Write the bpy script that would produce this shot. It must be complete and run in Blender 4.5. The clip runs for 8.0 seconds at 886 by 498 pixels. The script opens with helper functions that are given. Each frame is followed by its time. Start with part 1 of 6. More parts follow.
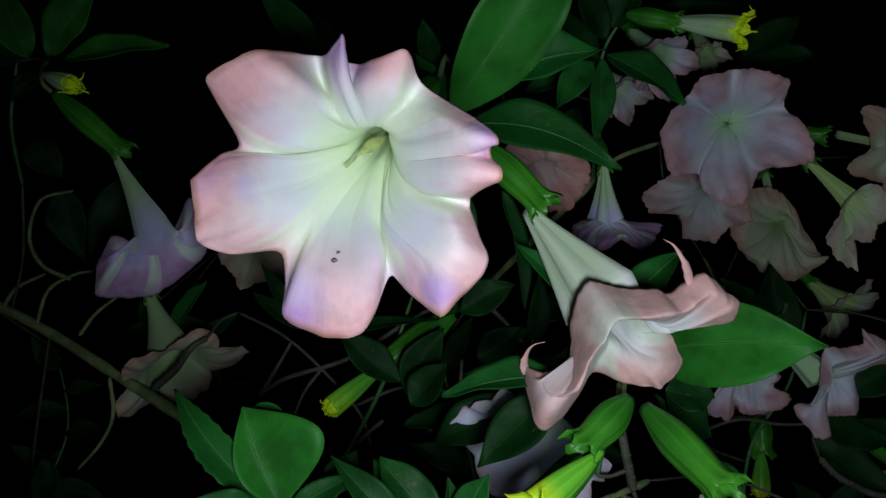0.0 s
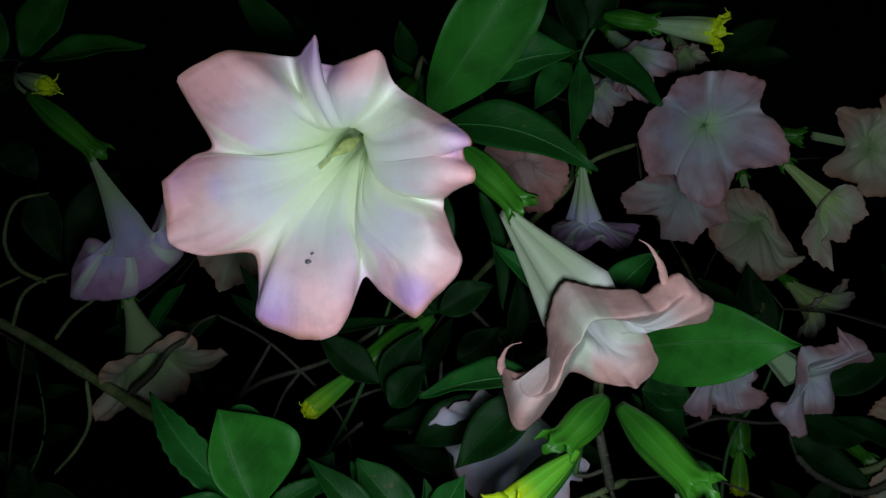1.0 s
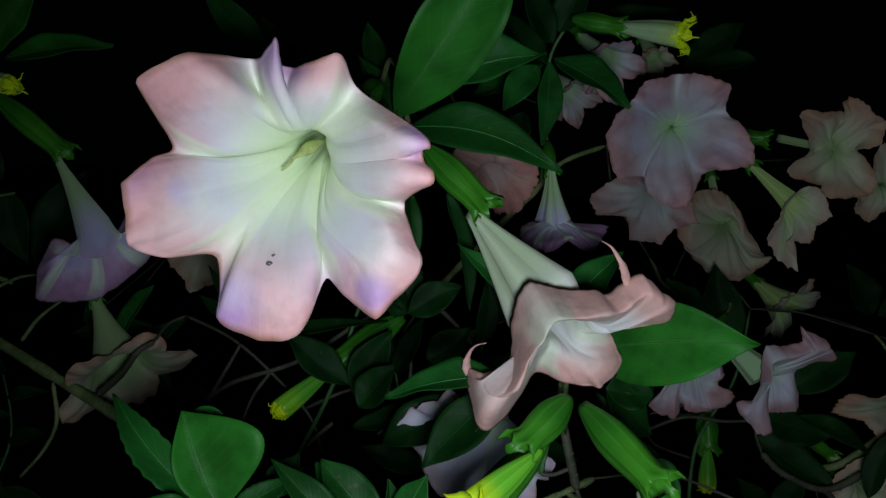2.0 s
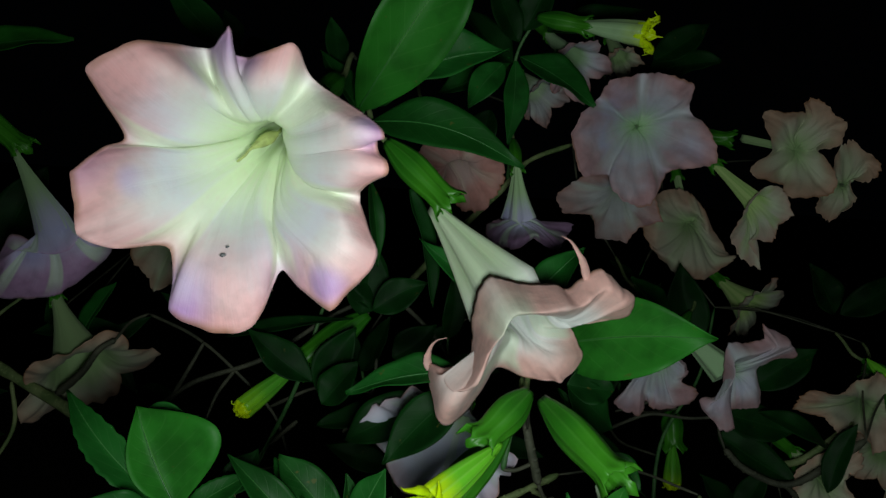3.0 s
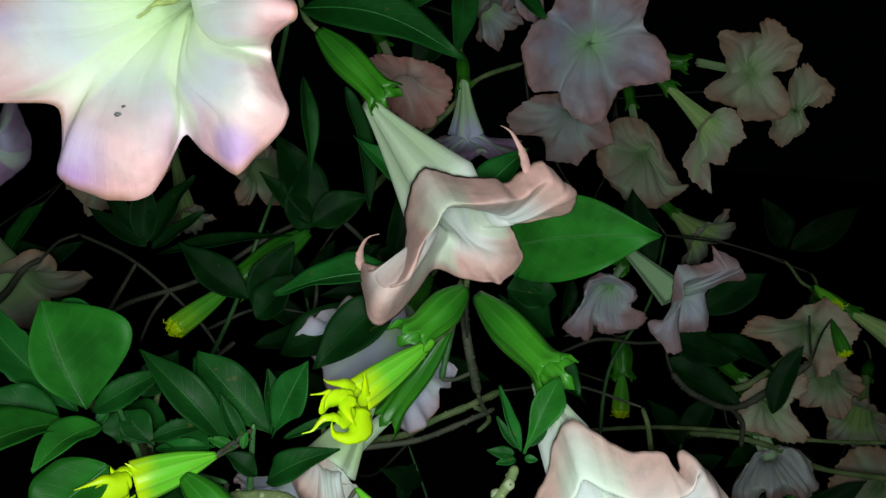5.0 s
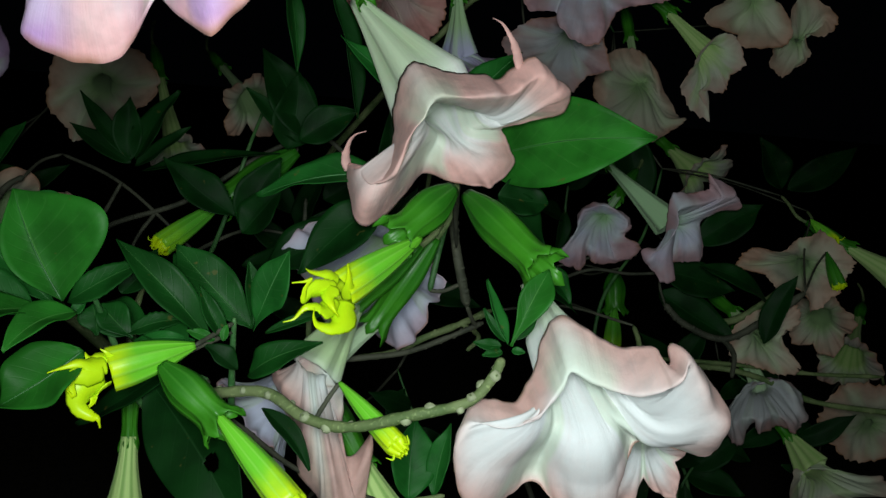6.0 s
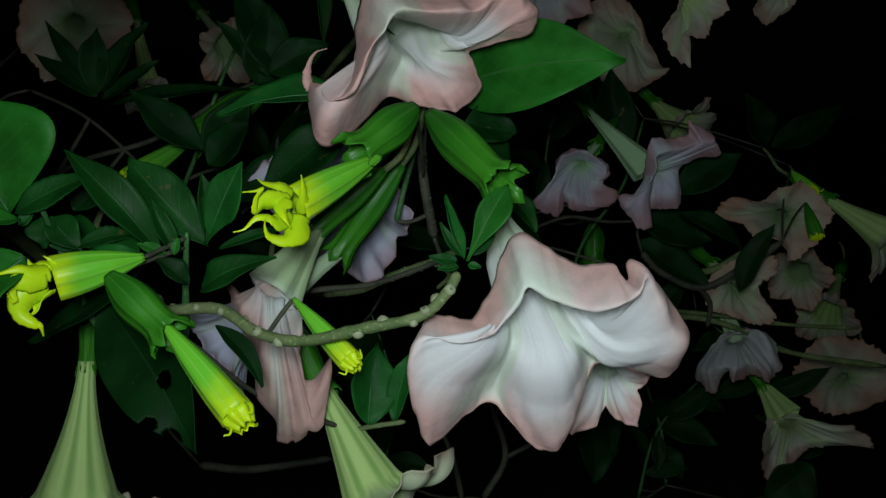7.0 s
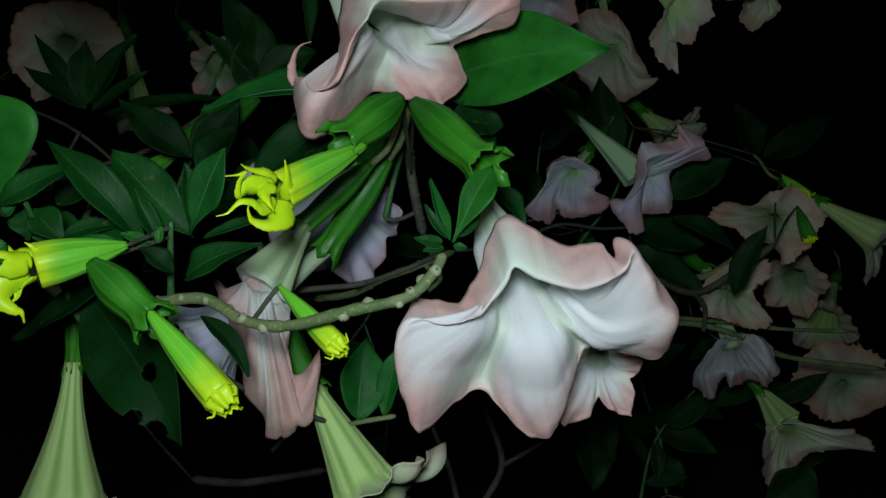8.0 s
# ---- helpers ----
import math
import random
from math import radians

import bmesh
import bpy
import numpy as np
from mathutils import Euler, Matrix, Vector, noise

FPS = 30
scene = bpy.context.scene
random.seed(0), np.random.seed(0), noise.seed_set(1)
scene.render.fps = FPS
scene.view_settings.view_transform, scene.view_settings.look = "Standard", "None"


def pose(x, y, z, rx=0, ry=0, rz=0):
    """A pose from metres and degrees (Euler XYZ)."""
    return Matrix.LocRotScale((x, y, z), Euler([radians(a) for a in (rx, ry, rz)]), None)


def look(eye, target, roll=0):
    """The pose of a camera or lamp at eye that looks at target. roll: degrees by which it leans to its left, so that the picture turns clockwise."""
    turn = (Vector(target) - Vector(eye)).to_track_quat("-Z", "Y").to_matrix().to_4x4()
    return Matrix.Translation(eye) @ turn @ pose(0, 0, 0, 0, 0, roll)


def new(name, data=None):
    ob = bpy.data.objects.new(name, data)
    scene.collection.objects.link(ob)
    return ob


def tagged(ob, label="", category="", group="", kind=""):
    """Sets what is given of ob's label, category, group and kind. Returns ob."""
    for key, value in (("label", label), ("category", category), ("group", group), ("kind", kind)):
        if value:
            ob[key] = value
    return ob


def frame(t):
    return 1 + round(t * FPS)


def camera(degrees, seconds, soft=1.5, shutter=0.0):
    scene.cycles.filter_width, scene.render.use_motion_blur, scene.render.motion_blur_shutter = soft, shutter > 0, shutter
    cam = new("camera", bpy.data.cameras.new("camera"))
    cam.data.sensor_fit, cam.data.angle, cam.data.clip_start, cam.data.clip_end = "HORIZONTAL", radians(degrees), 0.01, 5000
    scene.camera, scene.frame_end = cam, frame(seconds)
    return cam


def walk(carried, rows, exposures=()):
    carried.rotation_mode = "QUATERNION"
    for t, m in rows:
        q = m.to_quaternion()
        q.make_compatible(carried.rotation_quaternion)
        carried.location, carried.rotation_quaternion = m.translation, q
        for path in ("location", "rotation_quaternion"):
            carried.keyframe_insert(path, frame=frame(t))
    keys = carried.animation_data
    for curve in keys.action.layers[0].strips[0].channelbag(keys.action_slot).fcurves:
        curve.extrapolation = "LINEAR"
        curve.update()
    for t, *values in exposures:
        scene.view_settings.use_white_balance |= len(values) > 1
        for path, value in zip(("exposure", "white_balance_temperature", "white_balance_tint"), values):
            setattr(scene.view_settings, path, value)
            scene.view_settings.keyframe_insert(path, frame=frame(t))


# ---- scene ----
cam = camera(57.7, 8.0)
PATH = [
    (0, (0.011, 0.079, 1.438), (-0.089, 2.069, 1.268), 3.5),
    (0.5, (0.013, 0.081, 1.437), (-0.07, 2.072, 1.27), 3.5),
    (1, (0.016, 0.079, 1.438), (-0.043, 2.072, 1.274), 3.4),
    (2.5, (0.029, 0.075, 1.44), (0.057, 2.069, 1.283), 3.7),
    (3, (0.035, 0.076, 1.435), (0.097, 2.07, 1.283), 3.8),
    (3.5, (0.05, 0.08, 1.429), (0.155, 2.071, 1.275), 3.9),
    (4, (0.055, 0.081, 1.422), (0.198, 2.07, 1.266), 4.3),
    (4.5, (0.058, 0.09, 1.408), (0.209, 2.075, 1.212), 4.4),
    (4.7, (0.058, 0.097, 1.4), (0.22, 2.079, 1.181), 4.2),
    (5.8, (0.069, 0.108, 1.356), (0.237, 2.073, 1.018), 4.9),
    (6, (0.069, 0.112, 1.347), (0.25, 2.071, 0.991), 5.0),
    (6.5, (0.077, 0.116, 1.334), (0.279, 2.065, 0.93), 5.6),
    (7, (0.092, 0.114, 1.316), (0.3, 2.056, 0.888), 5.8),
    (7.5, (0.103, 0.108, 1.304), (0.314, 2.057, 0.906), 5.4),
    (8, (0.101, 0.111, 1.29), (0.309, 2.068, 0.935), 4.7),
]
LIGHT = [(0.0, 0.02, 5950, 17), (0.5, -0.24, 5950, 17), (1.0, -0.22, 6000, 17), (2.5, -0.11, 6150, 12), (3.0, -0.03, 6600, 5), (3.5, 0.22, 6600, 3), (4.0, 0.48, 6380, 5), (4.5, 0.42, 6460, 2), (6.0, 0.30, 6420, 8), (6.5, 0.06, 6250, 9), (7.0, -0.36, 6200, 10), (7.5, -0.14, 6020, 10), (8.0, -0.14, 6020, 10)]
walk(cam, [(t, look(eye, target, roll)) for t, eye, target, roll in PATH], LIGHT)

# ---- night and torch ----
world = bpy.data.worlds.new("night")
scene.world = world
world.use_nodes = True
world.node_tree.nodes["Background"].inputs[0].default_value = (0.010, 0.014, 0.020, 1)
world.node_tree.nodes["Background"].inputs[1].default_value = 0.02

torch_data = bpy.data.lights.new("torch", "SPOT")
torch_data.energy, torch_data.shadow_soft_size, torch_data.color = 11.0, 0.048, (0.90, 1.0, 0.98)
torch_data.spot_size, torch_data.spot_blend = radians(112), 0.9
torch = new("torch", torch_data)
torch.matrix_world = look((0.062, 0.068, 1.374), (0.22, 1.00, 1.27))


# ---- materials ----
def shader(name):
    m = bpy.data.materials.new(name)
    m.use_nodes = True
    nt = m.node_tree
    return m, nt, nt.nodes["Principled BSDF"], nt.nodes["Material Output"]


def maths(nt, op, a, b=None, c=None, clamp=False):
    n = nt.nodes.new("ShaderNodeMath")
    n.operation, n.use_clamp = op, clamp
    for i, v in enumerate((a, b, c)):
        if v is None:
            continue
        if isinstance(v, (int, float)):
            n.inputs[i].default_value = v
        else:
            nt.links.new(v, n.inputs[i])
    return n.outputs[0]


def ramp(nt, value, lo, hi):
    """A smooth step from lo to hi."""
    n = nt.nodes.new("ShaderNodeMapRange")
    n.interpolation_type = "SMOOTHSTEP"
    nt.links.new(value, n.inputs["Value"])
    n.inputs["From Min"].default_value, n.inputs["From Max"].default_value = lo, hi
    return n.outputs["Result"]


def blend(nt, fac, a, b):
    n = nt.nodes.new("ShaderNodeMix")
    n.data_type = "RGBA"
    if isinstance(fac, (int, float)):
        n.inputs[0].default_value = fac
    else:
        nt.links.new(fac, n.inputs[0])
    for slot, v in ((6, a), (7, b)):
        if isinstance(v, tuple):
            n.inputs[slot].default_value = (*v, 1)
        else:
            nt.links.new(v, n.inputs[slot])
    return n.outputs[2]


def coords(nt):
    uv = nt.nodes.new("ShaderNodeUVMap")
    sep = nt.nodes.new("ShaderNodeSeparateXYZ")
    nt.links.new(uv.outputs[0], sep.inputs[0])
    return uv.outputs[0], sep.outputs[0], sep.outputs[1]


def grain(nt, scale, detail=3.0, stretch=None, vector=None):
    n = nt.nodes.new("ShaderNodeTexNoise")
    n.inputs["Scale"].default_value, n.inputs["Detail"].default_value = scale, detail
    if vector is None:
        vector = nt.nodes.new("ShaderNodeTexCoord").outputs["Object"]
    if stretch:
        mp = nt.nodes.new("ShaderNodeMapping")
        mp.inputs["Scale"].default_value = stretch
        nt.links.new(vector, mp.inputs[0])
        vector = mp.outputs[0]
    nt.links.new(vector, n.inputs["Vector"])
    return n.outputs["Fac"]


def bumped(nt, bsdf, height, strength, distance):
    b = nt.nodes.new("ShaderNodeBump")
    b.inputs["Strength"].default_value, b.inputs["Distance"].default_value = strength, distance
    nt.links.new(height, b.inputs["Height"])
    nt.links.new(b.outputs[0], bsdf.inputs["Normal"])
    return b.outputs[0]


def thin(nt, bsdf, out, colour, amount, normal=None):
    """Lets some of the light through a thin petal or leaf."""
    tr = nt.nodes.new("ShaderNodeBsdfTranslucent")
    mix = nt.nodes.new("ShaderNodeMixShader")
    mix.inputs[0].default_value = amount
    nt.links.new(colour, tr.inputs[0])
    if normal is not None:
        nt.links.new(normal, tr.inputs["Normal"])
    nt.links.new(bsdf.outputs[0], mix.inputs[1])
    nt.links.new(tr.outputs[0], mix.inputs[2])
    nt.links.new(mix.outputs[0], out.inputs[0])


def petal_material(name, body, edge, rib, throat, patch, patch_amount=0.5, edge_from=0.74, dark=(0.30, 0.13, 0.05), stripes=0.0, reach=0.66, mauve=None, mauve_at=(), band_amount=0.72, blotch=0.62):
    """u: 0 at the stalk, 0.5 at the mouth, 1 at the rim; v: 0 in the middle of a lobe, 1 on a rib."""
    m, nt, bsdf, out = shader(name)
    uv, u, v = coords(nt)
    soft = grain(nt, 17, 3)
    patchy = grain(nt, 14, 2)
    streak = grain(nt, 1.0, 2, (4, 8, 1), uv)
    crumple = grain(nt, 85, 4)
    fine = grain(nt, 260, 2)
    vein = grain(nt, 1.0, 3, (2.2, 46, 1), uv)
    # the flush of colour at the rim, deeper on some lobes than on others, runs inwards in streaks
    edge_u = maths(nt, "ADD", u, maths(nt, "MULTIPLY", maths(nt, "SUBTRACT", soft, 0.5), blotch))
    edge_u = maths(nt, "ADD", edge_u, maths(nt, "MULTIPLY", maths(nt, "SUBTRACT", streak, 0.5), 0.05))
    edge_u = maths(nt, "SUBTRACT", edge_u, maths(nt, "MULTIPLY", ramp(nt, v, 0.72, 1.0), 0.12))
    col = blend(nt, maths(nt, "MULTIPLY", ramp(nt, patchy, 0.44, 0.68), patch_amount), body, patch)
    rim = blend(nt, ramp(nt, crumple, 0.40, 0.72), edge, tuple(q * 0.80 for q in edge))
    if mauve:
        flush = maths(nt, "MULTIPLY", ramp(nt, grain(nt, 10, 1), 0.56, 0.68), 0.4)
        where = nt.nodes.new("ShaderNodeNewGeometry").outputs["Position"]
        for at, size in mauve_at:
            far = nt.nodes.new("ShaderNodeVectorMath")
            far.operation = "DISTANCE"
            nt.links.new(where, far.inputs[0])
            far.inputs[1].default_value = at
            flush = maths(nt, "MAXIMUM", flush, ramp(nt, far.outputs["Value"], size, size * 0.3))
        rim = blend(nt, flush, rim, mauve)
    col = blend(nt, ramp(nt, edge_u, edge_from - 0.06, edge_from + 0.26), col, rim)
    band = maths(nt, "SUBTRACT", v, maths(nt, "MULTIPLY", maths(nt, "SUBTRACT", u, 0.5), -0.20))
    near_rib = maths(nt, "MULTIPLY", ramp(nt, band, 0.70, 0.82), ramp(nt, u, 1.02, 0.86))
    col = blend(nt, maths(nt, "MULTIPLY", near_rib, band_amount), col, rib)
    col = blend(nt, ramp(nt, maths(nt, "ADD", u, maths(nt, "MULTIPLY", streak, 0.10)), reach, reach - 0.28), col, throat)
    if stripes:
        line = maths(nt, "ABSOLUTE", maths(nt, "SUBTRACT", maths(nt, "FRACT", maths(nt, "ADD", v, 0.05)), 0.5))
        line = maths(nt, "MULTIPLY", ramp(nt, line, 0.32, 0.02), ramp(nt, u, 0.80, 0.45))
        col = blend(nt, maths(nt, "MULTIPLY", line, stripes), col, (0.20, 0.46, 0.08))
    brown = maths(nt, "MULTIPLY", ramp(nt, u, 0.972, 0.998), ramp(nt, soft, 0.44, 0.58))
    col = blend(nt, maths(nt, "MULTIPLY", brown, 0.7), col, dark)
    col = blend(nt, maths(nt, "MULTIPLY", ramp(nt, maths(nt, "MULTIPLY", streak, crumple), 0.24, 0.40), 0.06), col, edge)
    col = blend(nt, maths(nt, "MULTIPLY", maths(nt, "SUBTRACT", fine, 0.35, clamp=True), 0.12), col, edge)
    col = blend(nt, maths(nt, "MULTIPLY", ramp(nt, vein, 0.52, 0.68), 0.07), col, tuple(q * 0.72 for q in body))
    nt.links.new(col, bsdf.inputs["Base Color"])
    bsdf.inputs["Roughness"].default_value = 0.58
    bsdf.inputs["Specular IOR Level"].default_value = 0.25
    bsdf.inputs["Sheen Weight"].default_value = 0.08
    near_rim = ramp(nt, u, 0.45, 0.95)
    height = maths(nt, "ADD", maths(nt, "MULTIPLY", streak, 0.3), maths(nt, "MULTIPLY", fine, 0.10))
    height = maths(nt, "ADD", height, maths(nt, "MULTIPLY", maths(nt, "MULTIPLY", crumple, near_rim), 0.75))
    height = maths(nt, "ADD", height, maths(nt, "MULTIPLY", vein, 0.13))
    nrm = bumped(nt, bsdf, height, 0.50, 0.0024)
    thin(nt, bsdf, out, col, 0.22, nrm)
    return m


def leaf_material(name, blade, pale, rough=0.50, bump=0.35, gloss=0.22):
    """u along the blade, v across it, the midrib at 0.5."""
    m, nt, bsdf, out = shader(name)
    uv, u, v = coords(nt)
    across = maths(nt, "ABSOLUTE", maths(nt, "SUBTRACT", v, 0.5))
    mid = ramp(nt, across, 0.022, 0.004)
    side = maths(nt, "FRACT", maths(nt, "SUBTRACT", maths(nt, "MULTIPLY", u, 8.5), maths(nt, "MULTIPLY", across, 4.2)))
    side = maths(nt, "ABSOLUTE", maths(nt, "SUBTRACT", side, 0.5))
    vein = maths(nt, "MULTIPLY", ramp(nt, side, 0.085, 0.015), ramp(nt, across, 0.49, 0.30))
    mottle = grain(nt, 34, 4)
    tone = nt.nodes.new("ShaderNodeObjectInfo").outputs["Random"]
    deep = tuple(c * 0.55 for c in blade)
    col = blend(nt, ramp(nt, mottle, 0.35, 0.68), blade, deep)
    col = blend(nt, maths(nt, "MULTIPLY", tone, 0.45), col, tuple(c * 0.5 for c in blade))
    col = blend(nt, maths(nt, "MULTIPLY", vein, 0.035), col, pale)
    col = blend(nt, maths(nt, "MULTIPLY", mid, 0.30), col, pale)
    spots = ramp(nt, grain(nt, 120, 2), 0.70, 0.76)
    col = blend(nt, maths(nt, "MULTIPLY", spots, 0.5), col, (0.10, 0.09, 0.02))
    nt.links.new(col, bsdf.inputs["Base Color"])
    bsdf.inputs["Roughness"].default_value = rough
    bsdf.inputs["Specular IOR Level"].default_value = gloss
    height = maths(nt, "ADD", maths(nt, "MULTIPLY", maths(nt, "ADD", maths(nt, "MULTIPLY", vein, 0.25), mid), -0.6), maths(nt, "MULTIPLY", grain(nt, 180, 3), 0.35))
    nrm = bumped(nt, bsdf, height, bump, 0.0012)
    thin(nt, bsdf, out, col, 0.15, nrm)
    return m


def ribbed_material(name, low, high, line, span=(0.35, 0.75), rough=0.4, lines=10.0):
    """u from the stalk to the tip, v round the tube: a green skin that turns to the tip's colour, with pale lines along it."""
    m, nt, bsdf, out = shader(name)
    uv, u, v = coords(nt)
    soft = grain(nt, 60, 3)
    along = maths(nt, "ADD", u, maths(nt, "MULTIPLY", maths(nt, "SUBTRACT", soft, 0.5), 0.3))
    col = blend(nt, ramp(nt, along, *span), low, high)
    wave = maths(nt, "ABSOLUTE", maths(nt, "SUBTRACT", maths(nt, "FRACT", maths(nt, "MULTIPLY", v, lines)), 0.5))
    col = blend(nt, maths(nt, "MULTIPLY", ramp(nt, wave, 0.20, 0.02), 0.30), col, line)
    col = blend(nt, maths(nt, "MULTIPLY", ramp(nt, grain(nt, 40, 4), 0.45, 0.75), 0.4), col, tuple(c * 0.55 for c in low))
    nt.links.new(col, bsdf.inputs["Base Color"])
    bsdf.inputs["Roughness"].default_value = rough
    bsdf.inputs["Specular IOR Level"].default_value = 0.35
    height = maths(nt, "ADD", maths(nt, "MULTIPLY", ramp(nt, wave, 0.30, 0.0), 0.35), maths(nt, "MULTIPLY", grain(nt, 300, 2), 0.12))
    nrm = bumped(nt, bsdf, height, 0.5, 0.0012)
    thin(nt, bsdf, out, col, 0.12, nrm)
    return m


def bark_material(name, a, b, rough=0.75):
    m, nt, bsdf, out = shader(name)
    big, small = grain(nt, 45, 4), grain(nt, 420, 3)
    col = blend(nt, ramp(nt, big, 0.35, 0.65), a, b)
    col = blend(nt, maths(nt, "MULTIPLY", ramp(nt, small, 0.55, 0.75), 0.5), col, tuple(min(1, c * 2.2) for c in b))
    nt.links.new(col, bsdf.inputs["Base Color"])
    bsdf.inputs["Roughness"].default_value = rough
    bumped(nt, bsdf, maths(nt, "ADD", big, maths(nt, "MULTIPLY", small, 0.6)), 0.6, 0.0015)
    return m


def plain_material(name, colour, rough=0.5):
    m, nt, bsdf, out = shader(name)
    col = blend(nt, ramp(nt, grain(nt, 180, 3), 0.4, 0.7), colour, tuple(c * 0.7 for c in colour))
    nt.links.new(col, bsdf.inputs["Base Color"])
    bsdf.inputs["Roughness"].default_value = rough
    return m


PINK = petal_material("petal_pink", (0.84, 0.86, 0.86), (0.82, 0.43, 0.44), (0.86, 0.93, 0.72), (0.76, 0.91, 0.58), (0.78, 0.77, 0.92), 0.7, 0.78, reach=0.84, blotch=0.36, mauve=(0.52, 0.29, 0.60),
                      mauve_at=(((-0.0721, 0.5030, 1.4968), 0.026), ((-0.0931, 0.4990, 1.3686), 0.03), ((-0.1118, 0.4940, 1.4281), 0.014), ((0.0076, 0.4780, 1.4605), 0.014), ((-0.0121, 0.4920, 1.3821), 0.016)))
SALMON = petal_material("petal_salmon", (0.92, 0.93, 0.93), (0.92, 0.55, 0.50), (0.78, 0.87, 0.70), (0.74, 0.88, 0.62), (0.76, 0.80, 0.86), 0.4, 0.67, blotch=0.42, stripes=0.22)
BLUSH = petal_material("petal_white_blush", (0.94, 0.96, 0.97), (0.86, 0.55, 0.50), (0.78, 0.88, 0.74), (0.70, 0.84, 0.62), (0.84, 0.88, 0.94), 0.4, 0.71, blotch=0.34)
LILAC = petal_material("petal_lilac", (0.66, 0.68, 0.78), (0.56, 0.33, 0.36), (0.58, 0.66, 0.62), (0.42, 0.66, 0.36), (0.48, 0.49, 0.80), 0.7, 0.74, mauve=(0.40, 0.26, 0.44), reach=0.84, band_amount=0.35)
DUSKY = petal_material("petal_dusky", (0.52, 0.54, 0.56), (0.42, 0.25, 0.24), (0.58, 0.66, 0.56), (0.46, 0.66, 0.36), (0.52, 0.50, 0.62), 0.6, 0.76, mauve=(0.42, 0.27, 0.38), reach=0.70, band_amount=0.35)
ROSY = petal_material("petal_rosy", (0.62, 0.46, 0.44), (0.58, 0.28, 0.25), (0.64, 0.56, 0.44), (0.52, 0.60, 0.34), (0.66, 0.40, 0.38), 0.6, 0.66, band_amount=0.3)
VIOLET = petal_material("petal_violet", (0.56, 0.56, 0.76), (0.42, 0.25, 0.44), (0.56, 0.68, 0.54), (0.42, 0.62, 0.32), (0.42, 0.42, 0.80), 0.7, 0.62, mauve=(0.50, 0.28, 0.36), reach=0.56)
WHITE = petal_material("petal_white", (0.70, 0.73, 0.88), (0.60, 0.42, 0.50), (0.72, 0.82, 0.76), (0.60, 0.78, 0.50), (0.62, 0.64, 0.88), 0.5, 0.84, reach=0.52, blotch=0.40)
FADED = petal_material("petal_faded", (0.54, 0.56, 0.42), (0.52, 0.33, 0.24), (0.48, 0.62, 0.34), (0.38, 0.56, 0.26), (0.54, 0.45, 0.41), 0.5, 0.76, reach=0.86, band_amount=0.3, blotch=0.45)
LIME = petal_material("petal_lime_tube", (0.76, 0.86, 0.58), (0.58, 0.38, 0.31), (0.40, 0.70, 0.16), (0.66, 0.90, 0.32), (0.56, 0.54, 0.50), 0.4, 0.84, stripes=0.70, reach=0.86, band_amount=0.4)
# LIME darkened for flowers further back; the torch's falloff is put in the colour
LIME_DIM = petal_material("petal_lime_dim", (0.56, 0.62, 0.46), (0.48, 0.31, 0.26), (0.34, 0.56, 0.15), (0.48, 0.66, 0.24), (0.46, 0.42, 0.44), 0.4, 0.80, stripes=0.50, reach=0.84, band_amount=0.4)
WITHERED = petal_material("petal_withered", (0.80, 0.84, 0.84), (0.72, 0.45, 0.40), (0.66, 0.74, 0.56), (0.56, 0.74, 0.40), (0.72, 0.60, 0.58), 0.5, 0.62, reach=0.70, band_amount=0.25)
LEAF = leaf_material("leaf_green", (0.017, 0.140, 0.020), (0.16, 0.40, 0.14), gloss=0.17)
LEAF_BRIGHT = leaf_material("leaf_bright", (0.026, 0.190, 0.018), (0.18, 0.44, 0.12), gloss=0.17)
# LEAF's green cut to a third: the shrub's inner shade is put in the colour
LEAF_SHADED = leaf_material("leaf_shaded", (0.0060, 0.045, 0.0070), (0.022, 0.078, 0.022), 0.55, 0.25, 0.12)
# about half of LEAF's green, so weaker light is painted into these leaves
LEAF_DIM = leaf_material("leaf_dim", (0.0095, 0.078, 0.0105), (0.09, 0.25, 0.07), gloss=0.15)
CALYX = ribbed_material("calyx_green", (0.026, 0.165, 0.010), (0.046, 0.235, 0.012), (0.08, 0.30, 0.035), lines=5.0)
BUD = ribbed_material("bud_green_yellow", (0.17, 0.60, 0.03), (0.64, 0.87, 0.006), (0.34, 0.72, 0.12), (0.62, 1.02), lines=5.0)
BUD_GREEN = ribbed_material("bud_green", (0.10, 0.42, 0.03), (0.26, 0.62, 0.02), (0.20, 0.52, 0.08), (0.55, 1.0), lines=5.0)
BUD_PALE = ribbed_material("bud_pale_green", (0.34, 0.52, 0.28), (0.44, 0.62, 0.14), (0.44, 0.62, 0.36), (0.6, 1.1), lines=5.0)
BUD_LIP = ribbed_material("bud_lip_yellow", (0.58, 0.86, 0.008), (0.68, 0.90, 0.004), (0.64, 0.89, 0.006), lines=1.0)
MIDRIB = plain_material("midrib_pale_green", (0.022, 0.130, 0.022), 0.5)
STEM = bark_material("young_stem_green", (0.030, 0.110, 0.028), (0.060, 0.160, 0.045), 0.55)
TWIG = bark_material("twig_green_grey", (0.075, 0.125, 0.035), (0.17, 0.215, 0.085))
BARK = bark_material("bark_grey", (0.028, 0.032, 0.018), (0.062, 0.064, 0.040))
SCAR = plain_material("leaf_scar_pale", (0.32, 0.36, 0.21), 0.7)
STYLE = plain_material("style_olive", (0.36, 0.42, 0.14), 0.6)
INSECT = plain_material("tiny_insect_grey", (0.10, 0.10, 0.11), 0.4)
